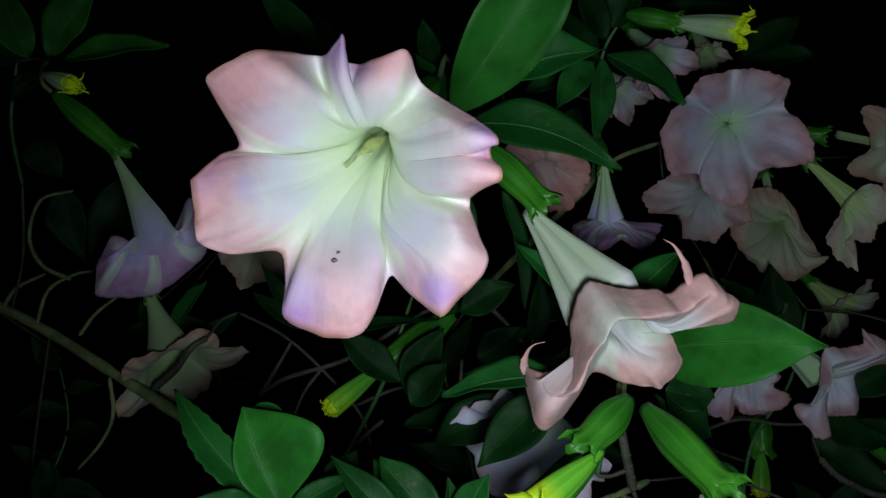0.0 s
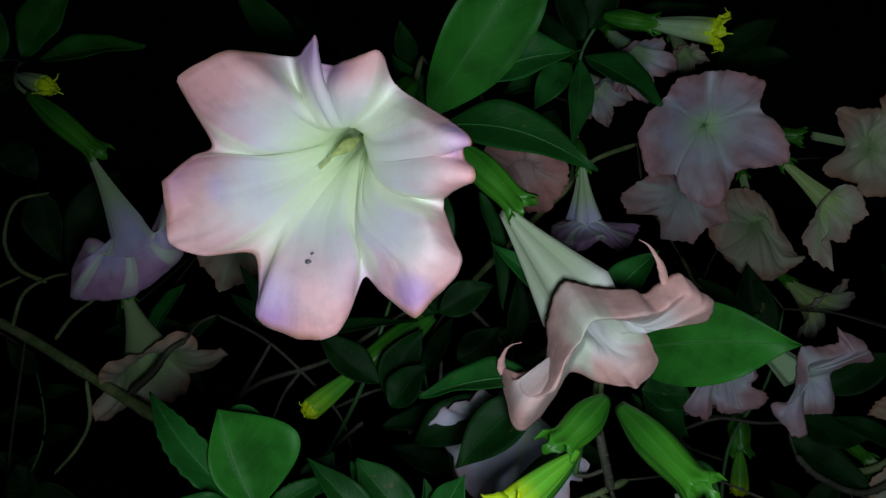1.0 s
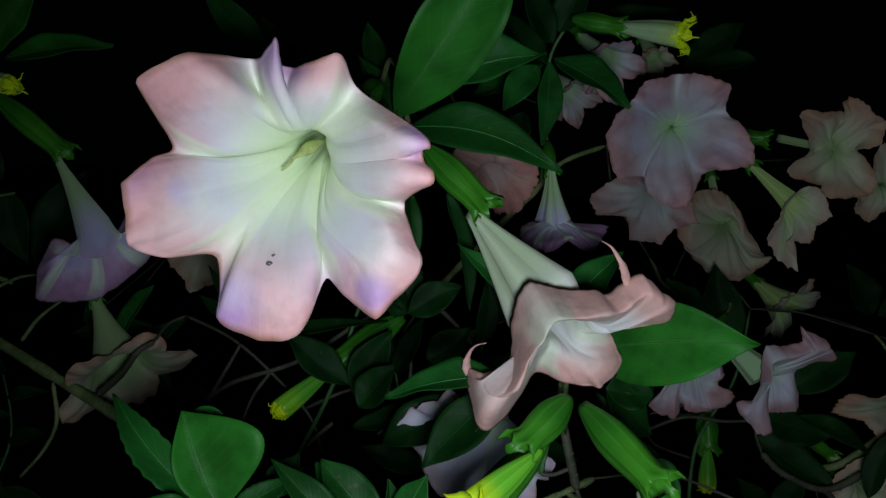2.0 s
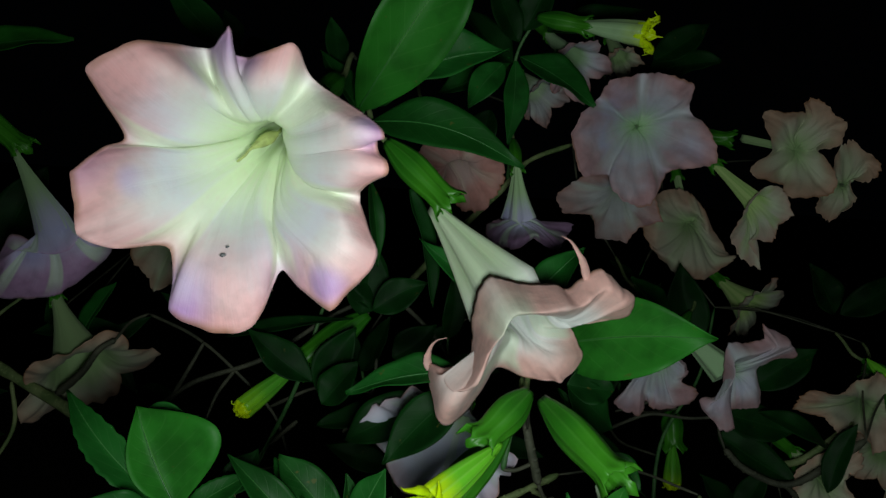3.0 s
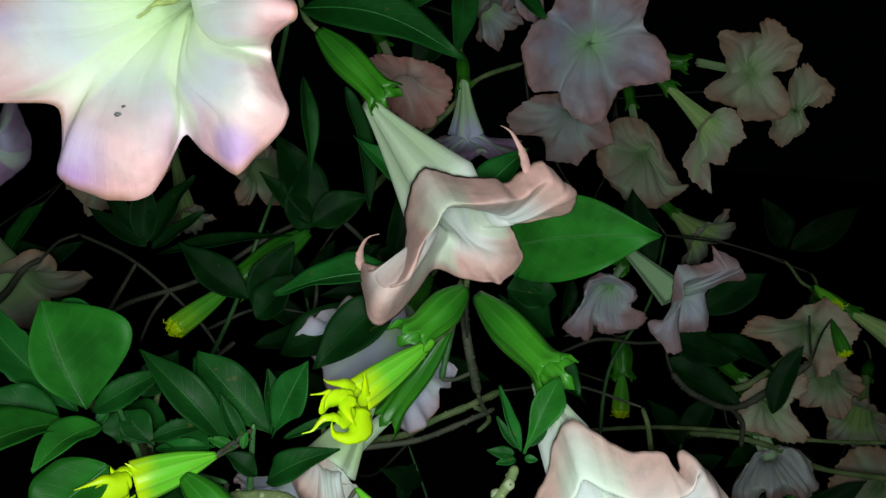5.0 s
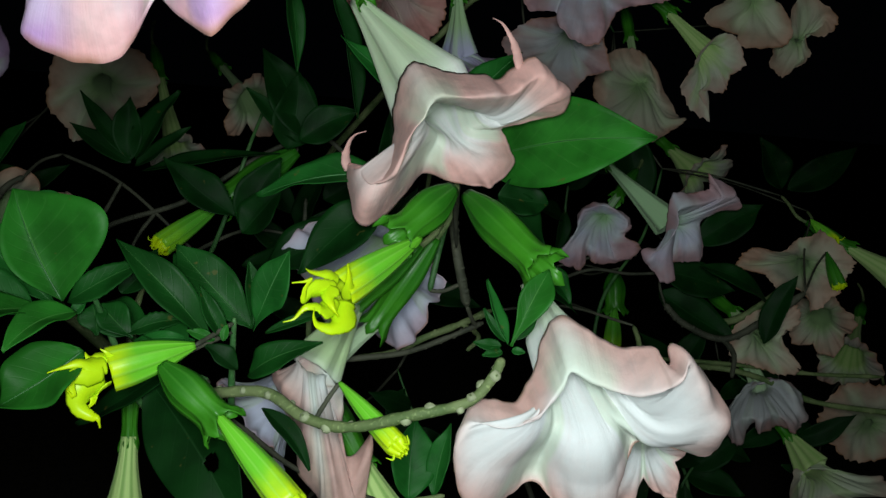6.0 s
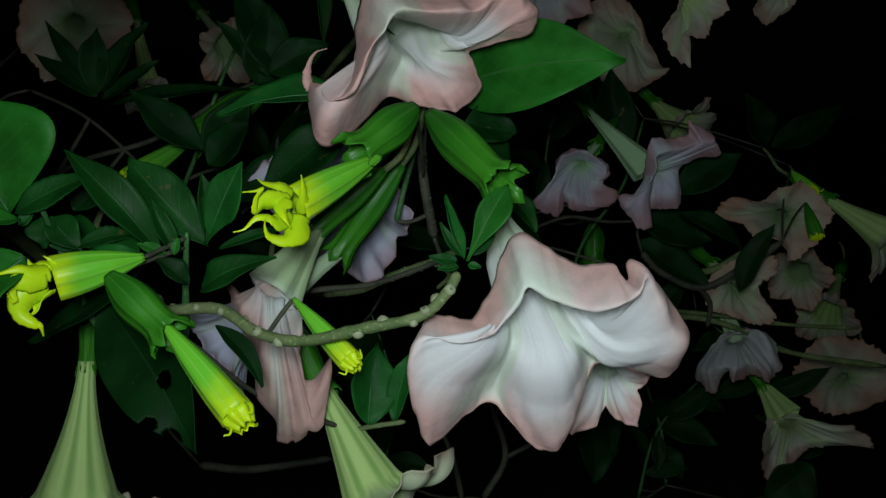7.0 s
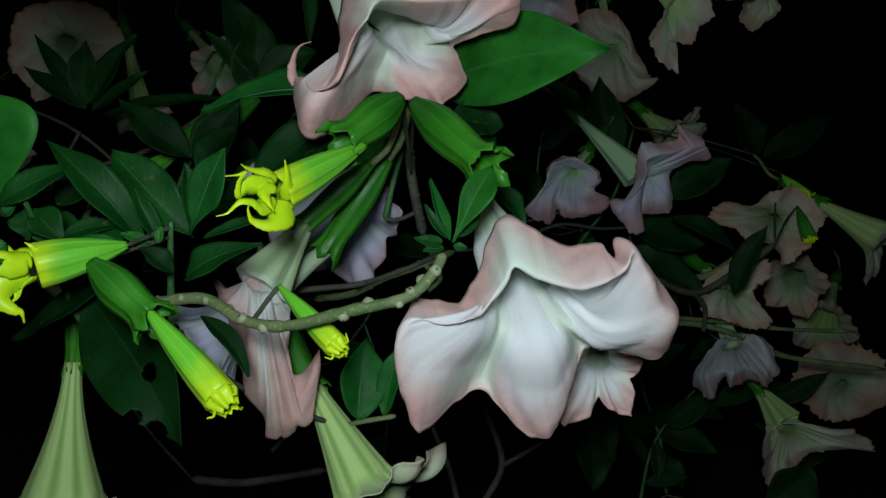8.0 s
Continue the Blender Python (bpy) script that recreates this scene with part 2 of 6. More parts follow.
SOIL = bark_material("soil_dark", (0.030, 0.024, 0.016), (0.055, 0.045, 0.030), 0.95)


# ---- builders ----
def part(name, verts, faces, material, parent, label="", uvs=None, solid=0.0):
    """Links one mesh under a thing; its places are given in the world."""
    me = bpy.data.meshes.new(name)
    verts = np.asarray(verts, float)
    origin = np.array(parent.location if parent and not parent.parent else (parent.parent.location if parent else (0, 0, 0)))
    me.from_pydata((verts - origin).tolist(), [], faces)
    me.polygons.foreach_set("use_smooth", [True] * len(me.polygons))
    if uvs is not None:
        layer = me.uv_layers.new(name="UVMap")
        ids = np.zeros(len(me.loops), int)
        me.loops.foreach_get("vertex_index", ids)
        layer.data.foreach_set("uv", np.asarray(uvs, float)[ids].ravel())
    me.materials.append(material)
    me.update()
    ob = new(name, me)
    ob.parent = parent
    if label:
        tagged(ob, label)
    if solid:
        mod = ob.modifiers.new("thickness", "SOLIDIFY")
        mod.thickness, mod.offset = solid, 0.0
    return ob


def thing(name, at, label, category, group=""):
    ob = new(name)
    ob.location = at
    ob.empty_display_size = 0.02
    return tagged(ob, label, category, group)


def grid_faces(rows, cols, closed):
    out = []
    for i in range(rows - 1):
        for j in range(cols if closed else cols - 1):
            k = (j + 1) % cols
            out.append((i * cols + j, i * cols + k, (i + 1) * cols + k, (i + 1) * cols + j))
    return out


def unit(v):
    v = np.asarray(v, float)
    return v / max(1e-9, np.linalg.norm(v))


def axes(a):
    """The direction nearest to up across the axis a, and the one a quarter turn clockwise as one looks into the mouth."""
    a = unit(a)
    up = np.array((0.0, 0.0, 1.0)) - a[2] * a
    if np.linalg.norm(up) < 0.05:
        up = np.array((0.0, -1.0, 0.0)) + a[1] * a
    up = unit(up)
    return a, up, np.cross(up, a)


def normals_of(grid):
    du = np.roll(grid, -1, 1) - np.roll(grid, 1, 1)
    dv = np.gradient(grid, axis=0)
    n = np.cross(du, dv)
    return n / np.maximum(1e-9, np.linalg.norm(n, axis=2, keepdims=True))


def corolla(base, mouth, r0, rt, lobes, ribs=None, notch=0.03, notch_curl=70.0, bulge=0.004, wrinkle=0.0010, seed=1,
            flare=1.3, tube=1.6, cols=120, tube_rows=16, limb_rows=22, square=2.6, ragged=0.035, dimple=0.0):
    """A trumpet with lobes (turn in degrees, length, curl in degrees, length of the point, its shifts, roll of the rim in degrees) between ribs (turn, length, curl, roll)."""
    rng = np.random.default_rng(seed)
    base, mouth = np.array(base, float), np.array(mouth, float)
    a, up, side = axes(mouth - base)
    height = np.linalg.norm(mouth - base)
    lobes = sorted((l[0] % 360, *l[1:]) for l in lobes)
    n = len(lobes)
    if ribs is None:
        ribs = [((lobes[i][0] + ((lobes[(i + 1) % n][0] - lobes[i][0]) % 360) / 2) % 360, notch, notch_curl) for i in range(n)]
    ribs = sorted((q[0] % 360, *q[1:]) for q in ribs)
    phi = np.linspace(0, 360, cols, endpoint=False)
    length, curl, roll, local = (np.zeros(cols) for _ in range(4))
    wob = sum(rng.uniform(0.3, 1) * np.sin(np.radians(phi) * k + rng.uniform(0, 6.28)) for k in (7, 11, 17, 23)) / 4
    for c in range(cols):
        i = max([k for k in range(n) if ribs[k][0] <= phi[c]], default=n - 1)
        lo, hi = ribs[i], ribs[(i + 1) % n]
        width = (hi[0] - lo[0]) % 360
        off = (phi[c] - lo[0]) % 360
        lobe = next(l for l in lobes if (l[0] - lo[0]) % 360 < width)
        mid = (lobe[0] - lo[0]) % 360
        rib = lo if off < mid else hi
        t = (off - mid) / (mid if off < mid else width - mid)
        edge = 1 - abs(t) ** square
        length[c] = rib[1] + (lobe[1] - rib[1]) * edge
        shift = lobe[4] if len(lobe) > 4 else (0.0,)
        for s0 in shift:
            length[c] += lobe[3] * math.exp(-abs((t - s0) / 0.16) ** 1.5)
        curl[c] = rib[2] + (lobe[2] - rib[2]) * (1 - t * t)
        r1, r2 = (rib[3] if len(rib) > 3 else 0.0), (lobe[5] if len(lobe) > 5 else 0.0)
        roll[c] = r1 + (r2 - r1) * (1 - t * t)
        local[c] = t
    length *= 1 + ragged * wob
    steps = np.linspace(0, 1, tube_rows)
    z = np.outer(steps, np.full(cols, height))
    r = r0 + (rt - r0) * steps[:, None] ** tube * np.ones((1, cols))
    th0 = math.degrees(math.atan((rt - r0) * tube / height))
    zz, rr = z[-1].copy(), r[-1].copy()
    zs, rs = [z], [r]
    for k in range(limb_rows):
        w = (k + 0.5) / limb_rows
        th = np.radians(th0 + (curl - th0) * w ** (1 / flare) + roll * max(0.0, (w - 0.55) / 0.45) ** 1.2)
        zz = zz + np.cos(th) * length / limb_rows
        rr = rr + np.sin(th) * length / limb_rows
        zs.append(zz[None].copy())
        rs.append(rr[None].copy())
    z, r = np.vstack(zs), np.vstack(rs)
    ang = np.radians(phi)
    radial = np.cos(ang)[:, None] * up + np.sin(ang)[:, None] * side
    grid = base + z[..., None] * a + r[..., None] * radial[None]
    w_all = np.concatenate([np.zeros(tube_rows - 1), np.linspace(0, 1, limb_rows + 1)])
    q_all = np.concatenate([steps, np.ones(limb_rows)])
    nrm = normals_of(grid)
    round_lobe = 1 - np.abs(local)[None] ** 1.7
    swell = bulge * (np.sin(np.minimum(1, w_all * 1.12) * math.pi) ** 0.8)[:, None] * round_lobe \
        + 0.35 * bulge * (q_all ** 3 * (1 - w_all) ** 2)[:, None] * round_lobe
    # puckers that run from the middle of a lobe to its points
    swell = swell + dimple * (np.clip((w_all - 0.45) / 0.55, 0, 1) ** 1.5)[:, None] * np.cos(local * 7.5 + np.floor(phi / 61) * 1.7)[None] * (1 - local ** 4)[None]
    crease = np.zeros_like(swell)
    for k, amp in ((9, 1.0), (16, 0.8), (27, 0.5), (41, 0.35)):
        ph, dr = rng.uniform(0, 6.28), rng.uniform(-1.2, 1.2)
        crease += amp * np.sin(ang[None] * k + ph + dr * w_all[:, None] * 3 + 1.2 * np.sin(ang[None] * 3 + ph))
    crease *= wrinkle * (0.08 + 0.92 * w_all)[:, None]
    ruffle = wrinkle * 2.2 * (w_all ** 3)[:, None] * np.sin(ang[None] * 13 + rng.uniform(0, 6) + 2 * np.sin(ang[None] * 5))
    grid = grid + nrm * (swell - crease - ruffle)[..., None]
    u = np.concatenate([steps * 0.5, 0.5 + 0.5 * np.linspace(0, 1, limb_rows + 1)[1:]])
    uvs = np.stack([np.repeat(u[:, None], cols, 1), np.repeat(np.abs(local)[None], len(u), 0)], -1).reshape(-1, 2)
    return grid.reshape(-1, 3), grid_faces(len(u), cols, True), uvs


def ring_spline(points, steps, crisp=0.1):
    """A closed smooth line through the points; column by column."""
    p = np.array(points, float)
    out = []
    for i in range(len(p)):
        p0, p1, p2, p3 = p[i - 1], p[i], p[(i + 1) % len(p)], p[(i + 2) % len(p)]
        for k in range(steps):
            t = k / steps
            smooth = 0.5 * (2 * p1 + (p2 - p0) * t + (2 * p0 - 5 * p1 + 4 * p2 - p3) * t * t + (3 * p1 - p0 - 3 * p2 + p3) * t ** 3)
            out.append((1 - crisp) * smooth + crisp * (p1 + (p2 - p1) * t))
    return np.array(out)


def folded_corolla(base, mouth, spokes, ribs, r0=0.006, rt=0.014, tube=2.2, steps=12, tube_rows=16, limb_rows=34, wrinkle=0.0005, dimple=0.0006, swell=0.0, points=(), ragged=0.03, creases=(), seed=1):
    """A wide trumpet whose lobes fold freely: each spoke has a crest and a rim, in millimetres to the side, up and out of the mouth; ribs are the spokes that carry a rib."""
    rng = np.random.default_rng(seed)
    base, mouth = np.array(base, float), np.array(mouth, float)
    a, up, side = axes(mouth - base)
    local = np.stack([side, up, a])
    n = len(spokes)
    cols = n * steps
    crest = ring_spline([s[0] for s in spokes], steps) / 1000
    soft = np.hanning(steps + 3)[1:-1] / np.hanning(steps + 3)[1:-1].sum()
    pad = len(soft) // 2
    crest = np.stack([np.convolve(np.pad(crest[:, k], pad, mode="wrap"), soft, "valid")[:cols] for k in range(3)], 1)
    rim = ring_spline([s[1] for s in spokes], steps) / 1000
    jag = sum(rng.uniform(0.4, 1) * np.sin(np.linspace(0, 2 * math.pi, cols, endpoint=False) * k + rng.uniform(0, 6.28)) for k in (7, 12, 19, 31, 47)) / 3
    rim = rim + (rim - crest) * ragged * jag[:, None]
    for k, length, bend in points:
        gap = np.abs((np.arange(cols) / steps - k + n / 2) % n - n / 2)
        way = unit(spokes[k][1]) if bend is None else unit(bend)
        rim = rim + (length * np.exp(-(gap / 0.16) ** 1.4))[:, None] * way
    turn = np.unwrap(np.arctan2(crest[:, 0], crest[:, 1]))
    height = np.linalg.norm(mouth - base)
    q = np.linspace(0, 1, tube_rows)
    rad = r0 + (rt - r0) * q ** tube
    ring = np.stack([np.sin(turn), np.cos(turn), np.zeros(cols)], 1)
    rows = [ring * r + np.array((0, 0, (s - 1) * height)) for r, s in zip(rad, q)]
    start = rows[-1]
    ctrl = 2 * crest - 0.5 * (start + rim)
    ws = np.linspace(0, 1, limb_rows + 1)[1:]
    for w in ws:
        rows.append((1 - w) ** 2 * start + 2 * w * (1 - w) * ctrl + w * w * rim)
    grid = np.array(rows) @ local + mouth
    if tube >= 3.5:
        for k in range(14):
            lo, hi = tube_rows - 9, tube_rows + 13
            grid[lo:hi] = 0.5 * grid[lo:hi] + 0.25 * (grid[lo - 1:hi - 1] + grid[lo + 1:hi + 1])
    # nearness to a rib: 1 on the rib, 0 half-way between two of them
    where = np.arange(cols) / steps
    near = np.zeros(cols)
    rs = sorted(ribs)
    for c in range(cols):
        for k in range(len(rs)):
            lo, hi = rs[k], rs[(k + 1) % len(rs)]
            span = (hi - lo) % n
            off = (where[c] - lo) % n
            if off < span:
                near[c] = abs(2 * off / span - 1)
    w_all = np.concatenate([np.zeros(tube_rows - 1), np.linspace(0, 1, limb_rows + 1)])
    ang = np.linspace(0, 2 * math.pi, cols, endpoint=False)
    lift = np.zeros((len(w_all), cols))
    for k, amp in ((4, 0.9), (7, 1.0), (11, 0.7), (17, 0.35), (37, 0.18)):
        ph, dr = rng.uniform(0, 6.28), rng.uniform(-2.6, 2.6)
        lift += amp * np.sin(ang[None] * k + ph + dr * w_all[:, None] * 4 + 1.5 * np.sin(ang[None] * 3 + ph + 2 * w_all[:, None]))
    lift *= wrinkle * (0.1 + 0.9 * w_all ** 1.3)[:, None]
    groove = dimple * (np.exp(-((near - 0.86) / 0.05) ** 2) - 0.8 * np.exp(-((near - 1.0) / 0.07) ** 2))[None] * (np.sin(np.minimum(1, 0.12 + w_all) * math.pi) ** 0.5)[:, None]
    nrm = normals_of(grid)
    if (nrm[tube_rows:] @ a).mean() < 0:
        nrm = -nrm
    puff = swell * (np.sin(np.minimum(1, w_all * 1.05) * math.pi) ** 0.8)[:, None] * (1 - near ** 6)[None]
    for k, depth, width, start in creases:
        gap = (where - k + n / 2) % n - n / 2
        puff = puff - depth * (np.exp(-(gap / width) ** 2) - 0.4 * np.exp(-((gap - 1.5 * width) / width) ** 2))[None] * (np.clip((w_all - start) / (1 - start), 0, 1) ** 1.2)[:, None]
    grid = grid + nrm * (lift + groove + puff)[..., None]
    u = np.concatenate([q * 0.5, 0.5 + 0.5 * ws])
    uvs = np.stack([np.repeat(u[:, None], cols, 1), np.repeat(near[None], len(u), 0)], -1).reshape(-1, 2)
    return grid.reshape(-1, 3), grid_faces(len(u), cols, True), uvs


def draped_corolla(base, mouth, spokes, ribs, r0=0.006, rt=0.014, tube=1.5, steps=9, tube_rows=14, limb_rows=44, wrinkle=0.0006, puff=0.003, creases=(), ragged=0.03, seed=1, knots=(0.30, 0.68)):
    """A limp trumpet: each spoke has a place inside, one on the crest and one on the rim, in millimetres to the side, up and out of the mouth.
    The lobes swell between the ribs; creases (spoke, depth, width in spokes, start) run out to the rim."""
    rng = np.random.default_rng(seed)
    base, mouth = np.array(base, float), np.array(mouth, float)
    a, up, side = axes(mouth - base)
    n = len(spokes)
    cols = n * steps
    inner, crest, rim = (ring_spline([s[k] for s in spokes], steps) / 1000 for k in range(3))
    where = np.arange(cols) / steps
    ang = where / n * 2 * math.pi
    jag = sum(rng.uniform(0.4, 1) * np.sin(ang * k + rng.uniform(0, 6.28)) for k in (9, 14, 23, 37, 55)) / 3
    rim = rim + (rim - crest) * ragged * jag[:, None]
    first = math.atan2(spokes[0][0][0], spokes[0][0][1])
    height = np.linalg.norm(mouth - base)
    q = np.linspace(0, 1, tube_rows)
    ring = np.stack([np.sin(ang + first), np.cos(ang + first), np.zeros(cols)], 1)
    rad = (r0 + (rt - r0) * q ** tube)[:, None] * (1 + 0.10 * np.cos(5 * ang))[None]
    rows = [ring * r[:, None] + np.array((0, 0, (s - 1) * height)) for r, s in zip(rad, q)]
    # a smooth line from the tube through the inner place and the crest to the rim
    ks = (0.0, *knots, 1.0)
    pts = [rows[-1], inner, crest, rim]
    slopes = [(pts[1] - pts[0]) / ks[1] * 0.6 + np.array((0, 0, 0.02))]
    way_in, way_out = crest - inner, rim - crest
    fold = np.clip((way_in * way_out).sum(1) / np.maximum(1e-6, np.linalg.norm(way_in, axis=1) * np.linalg.norm(way_out, axis=1)), 0, 1)
    for i in (1, 2):
        h0, h1 = ks[i] - ks[i - 1], ks[i + 1] - ks[i]
        d0, d1 = (pts[i] - pts[i - 1]) / h0, (pts[i + 1] - pts[i]) / h1
        slopes.append((d0 * h1 + d1 * h0) / (h0 + h1) * ((0.55 + 0.45 * fold)[:, None] if i == 2 else 1))
    slopes.append(1.5 * (pts[3] - pts[2]) / (ks[3] - ks[2]) - 0.5 * slopes[2])
    ws = np.linspace(0, 1, limb_rows + 1)[1:]
    for w in ws:
        i = 0 if w <= ks[1] else 1 if w <= ks[2] else 2
        h = ks[i + 1] - ks[i]
        t = (w - ks[i]) / h
        rows.append((2 * t ** 3 - 3 * t * t + 1) * pts[i] + (t ** 3 - 2 * t * t + t) * h * slopes[i] + (3 * t * t - 2 * t ** 3) * pts[i + 1] + (t ** 3 - t * t) * h * slopes[i + 1])
    grid = np.array(rows) @ np.stack([side, up, a]) + mouth
    near = np.zeros(cols)
    rs = sorted(ribs)
    for k in range(len(rs)):
        span = (rs[(k + 1) % len(rs)] - rs[k]) % n
        off = (where - rs[k]) % n
        near = np.where(off < span, np.abs(2 * off / span - 1), near)
    w_all = np.concatenate([np.zeros(tube_rows - 1), np.linspace(0, 1, limb_rows + 1)])
    nrm = normals_of(grid)
    radial = ring @ np.stack([side, up, a])
    if (nrm[2:tube_rows - 2] * radial[None]).sum() > 0:
        nrm = -nrm
    lift = np.zeros((len(w_all), cols))
    for k, amp in ((6, 0.9), (11, 1.0), (19, 0.6), (31, 0.35), (53, 0.22)):
        ph, dr = rng.uniform(0, 6.28), rng.uniform(-2.6, 2.6)
        lift += amp * np.sin(ang[None] * k + ph + dr * w_all[:, None] * 4 + 1.5 * np.sin(ang[None] * 3 + ph + 3 * w_all[:, None]))
    lift *= wrinkle * (0.12 + 0.88 * w_all ** 1.3)[:, None]
    body = (np.sin(np.minimum(1, 0.10 + w_all * 0.95) * math.pi) ** 0.7)[:, None]
    lift += puff * (0.12 + 0.88 * fold)[None] * body * ((1 - near ** 5) + 0.30 * np.exp(-((near - 1.0) / 0.06) ** 2))[None]
    for k, depth, width, start in creases:
        gap = (where - k + n / 2) % n - n / 2
        lift -= depth * np.exp(-(gap / width) ** 2)[None] * (np.clip((w_all - start) / (1 - start), 0, 1) ** 1.2)[:, None]
    grid = grid + nrm * lift[..., None]
    u = np.concatenate([q * 0.5, 0.5 + 0.5 * ws])
    uvs = np.stack([np.repeat(u[:, None], cols, 1), np.repeat(near[None], len(u), 0)], -1).reshape(-1, 2)
    return grid.reshape(-1, 3), grid_faces(len(u), cols, True), uvs


def spindle(base, tip, radii, teeth=0, tooth=0.0, cols=30, rows=18, ribs=5, rib=0.05, seed=1, bend=(0, 0, 0), flare=0.0):
    """A round body along base to tip with the given radii, pointed teeth on its open end, and a bend."""
    rng = np.random.default_rng(seed)
    base, tip = np.array(base, float), np.array(tip, float)
    a, up, side = axes(tip - base)
    ln = np.linalg.norm(tip - base)
    ang = np.linspace(0, 2 * math.pi, cols, endpoint=False)
    s = np.linspace(0, 1, rows)
    rad = np.interp(s, np.linspace(0, 1, len(radii)), radii)
    rad = np.convolve(np.pad(rad, 1, mode="edge"), (0.25, 0.5, 0.25), "valid")
    saw = np.zeros(cols)
    if teeth:
        ph = rng.uniform(0, 1)
        f = (ang / (2 * math.pi) * teeth + ph) % 1
        saw = tooth * (1 - np.abs(2 * f - 1)) ** 1.4 * np.where(((ang / (2 * math.pi) * teeth + ph).astype(int) % 2) == 0, 1.0, 0.65)
    z = s[:, None] * ln + np.clip((s[:, None] - 0.75) / 0.25, 0, 1) * saw[None]
    r = rad[:, None] * (1 + rib * np.cos(ang[None] * ribs + 0.4))
    r = r + flare * np.clip((s[:, None] - 0.8) / 0.2, 0, 1) ** 2 * (saw[None] > tooth * 0.2)
    grid = base + z[..., None] * a + r[..., None] * (np.cos(ang)[:, None] * up + np.sin(ang)[:, None] * side)[None]
    grid = grid + (np.sin(s * math.pi / 1.0)[:, None, None]) * np.array(bend, float)
    uvs = np.stack([np.repeat(s[:, None], cols, 1), np.repeat((np.abs(ang / math.pi - 1))[None], rows, 0)], -1).reshape(-1, 2)
    return grid.reshape(-1, 3), grid_faces(rows, cols, True), uvs


def tongue(path, width, centre, seed=1, cols=9):
    """A lobe of a bud's lip: a hollow strip along the path that narrows to a thread, its hollow turned to centre."""
    rng = np.random.default_rng(seed)
    line = curve_points(path, 7)
    n = len(line)
    tang = np.gradient(line, axis=0)
    tang /= np.maximum(1e-9, np.linalg.norm(tang, axis=1, keepdims=True))
    s = np.linspace(0, 1, n)
    half = width / 2 * np.maximum(0.05, np.minimum(1, 1.25 * (1 - s) ** 1.15)) * (0.75 + 0.25 * np.sin(np.minimum(1, s * 2.5) * math.pi)) * (1 + 0.06 * rng.normal(size=n))
    c = np.linspace(-1, 1, cols)
    into = centre - line[0]
    rows = []
    for i in range(n):
        into = unit(into - tang[i] * (into @ tang[i]))
        across = np.cross(tang[i], into)
        rows.append(line[i] + half[i] * (np.sin(c * 1.25)[:, None] * across + (1 - np.cos(c * 1.25))[:, None] * into * 0.8))
    uvs = np.stack([np.repeat(s[:, None], cols, 1), np.repeat((c / 2 + 0.5)[None], n, 0)], -1).reshape(-1, 2)
    return np.concatenate(rows), grid_faces(n, cols, False), uvs


def curve_points(points, steps=8):
    pts = [np.array(p, float) for p in points]
    pts = [2 * pts[0] - pts[1]] + pts + [2 * pts[-1] - pts[-2]]
    out = []
    for i in range(1, len(pts) - 2):
        p0, p1, p2, p3 = pts[i - 1:i + 3]
        for k in range(steps):
            t = k / steps
            out.append(0.5 * (2 * p1 + (p2 - p0) * t + (2 * p0 - 5 * p1 + 4 * p2 - p3) * t * t + (3 * p1 - p0 - 3 * p2 + p3) * t ** 3))
    out.append(pts[-2])
    return np.array(out)


def tube(points, r_from, r_to, cols=10, steps=8, rough=0.06, seed=1, cap=True):
    rng = np.random.default_rng(seed)
    line = curve_points(points, steps)
    n = len(line)
    tang = np.gradient(line, axis=0)
    tang /= np.maximum(1e-9, np.linalg.norm(tang, axis=1, keepdims=True))
    ref = unit(np.cross(tang[0], (0.31, 0.2, 0.93)))
    ang = np.linspace(0, 2 * math.pi, cols, endpoint=False)
    rows = []
    for i in range(n):
        ref = unit(ref - tang[i] * (ref @ tang[i]))
        oth = np.cross(tang[i], ref)
        r = (r_from + (r_to - r_from) * i / (n - 1)) * (1 + rough * rng.normal())
        if cap and i in (0, n - 1):
            r *= 0.55
        rows.append(line[i] + r * (np.cos(ang)[:, None] * ref + np.sin(ang)[:, None] * oth))
    faces = grid_faces(n, cols, True)
    if cap:
        faces.append(tuple(range(cols - 1, -1, -1)))
        faces.append(tuple(range((n - 1) * cols, n * cols)))
    return np.concatenate(rows), faces, line


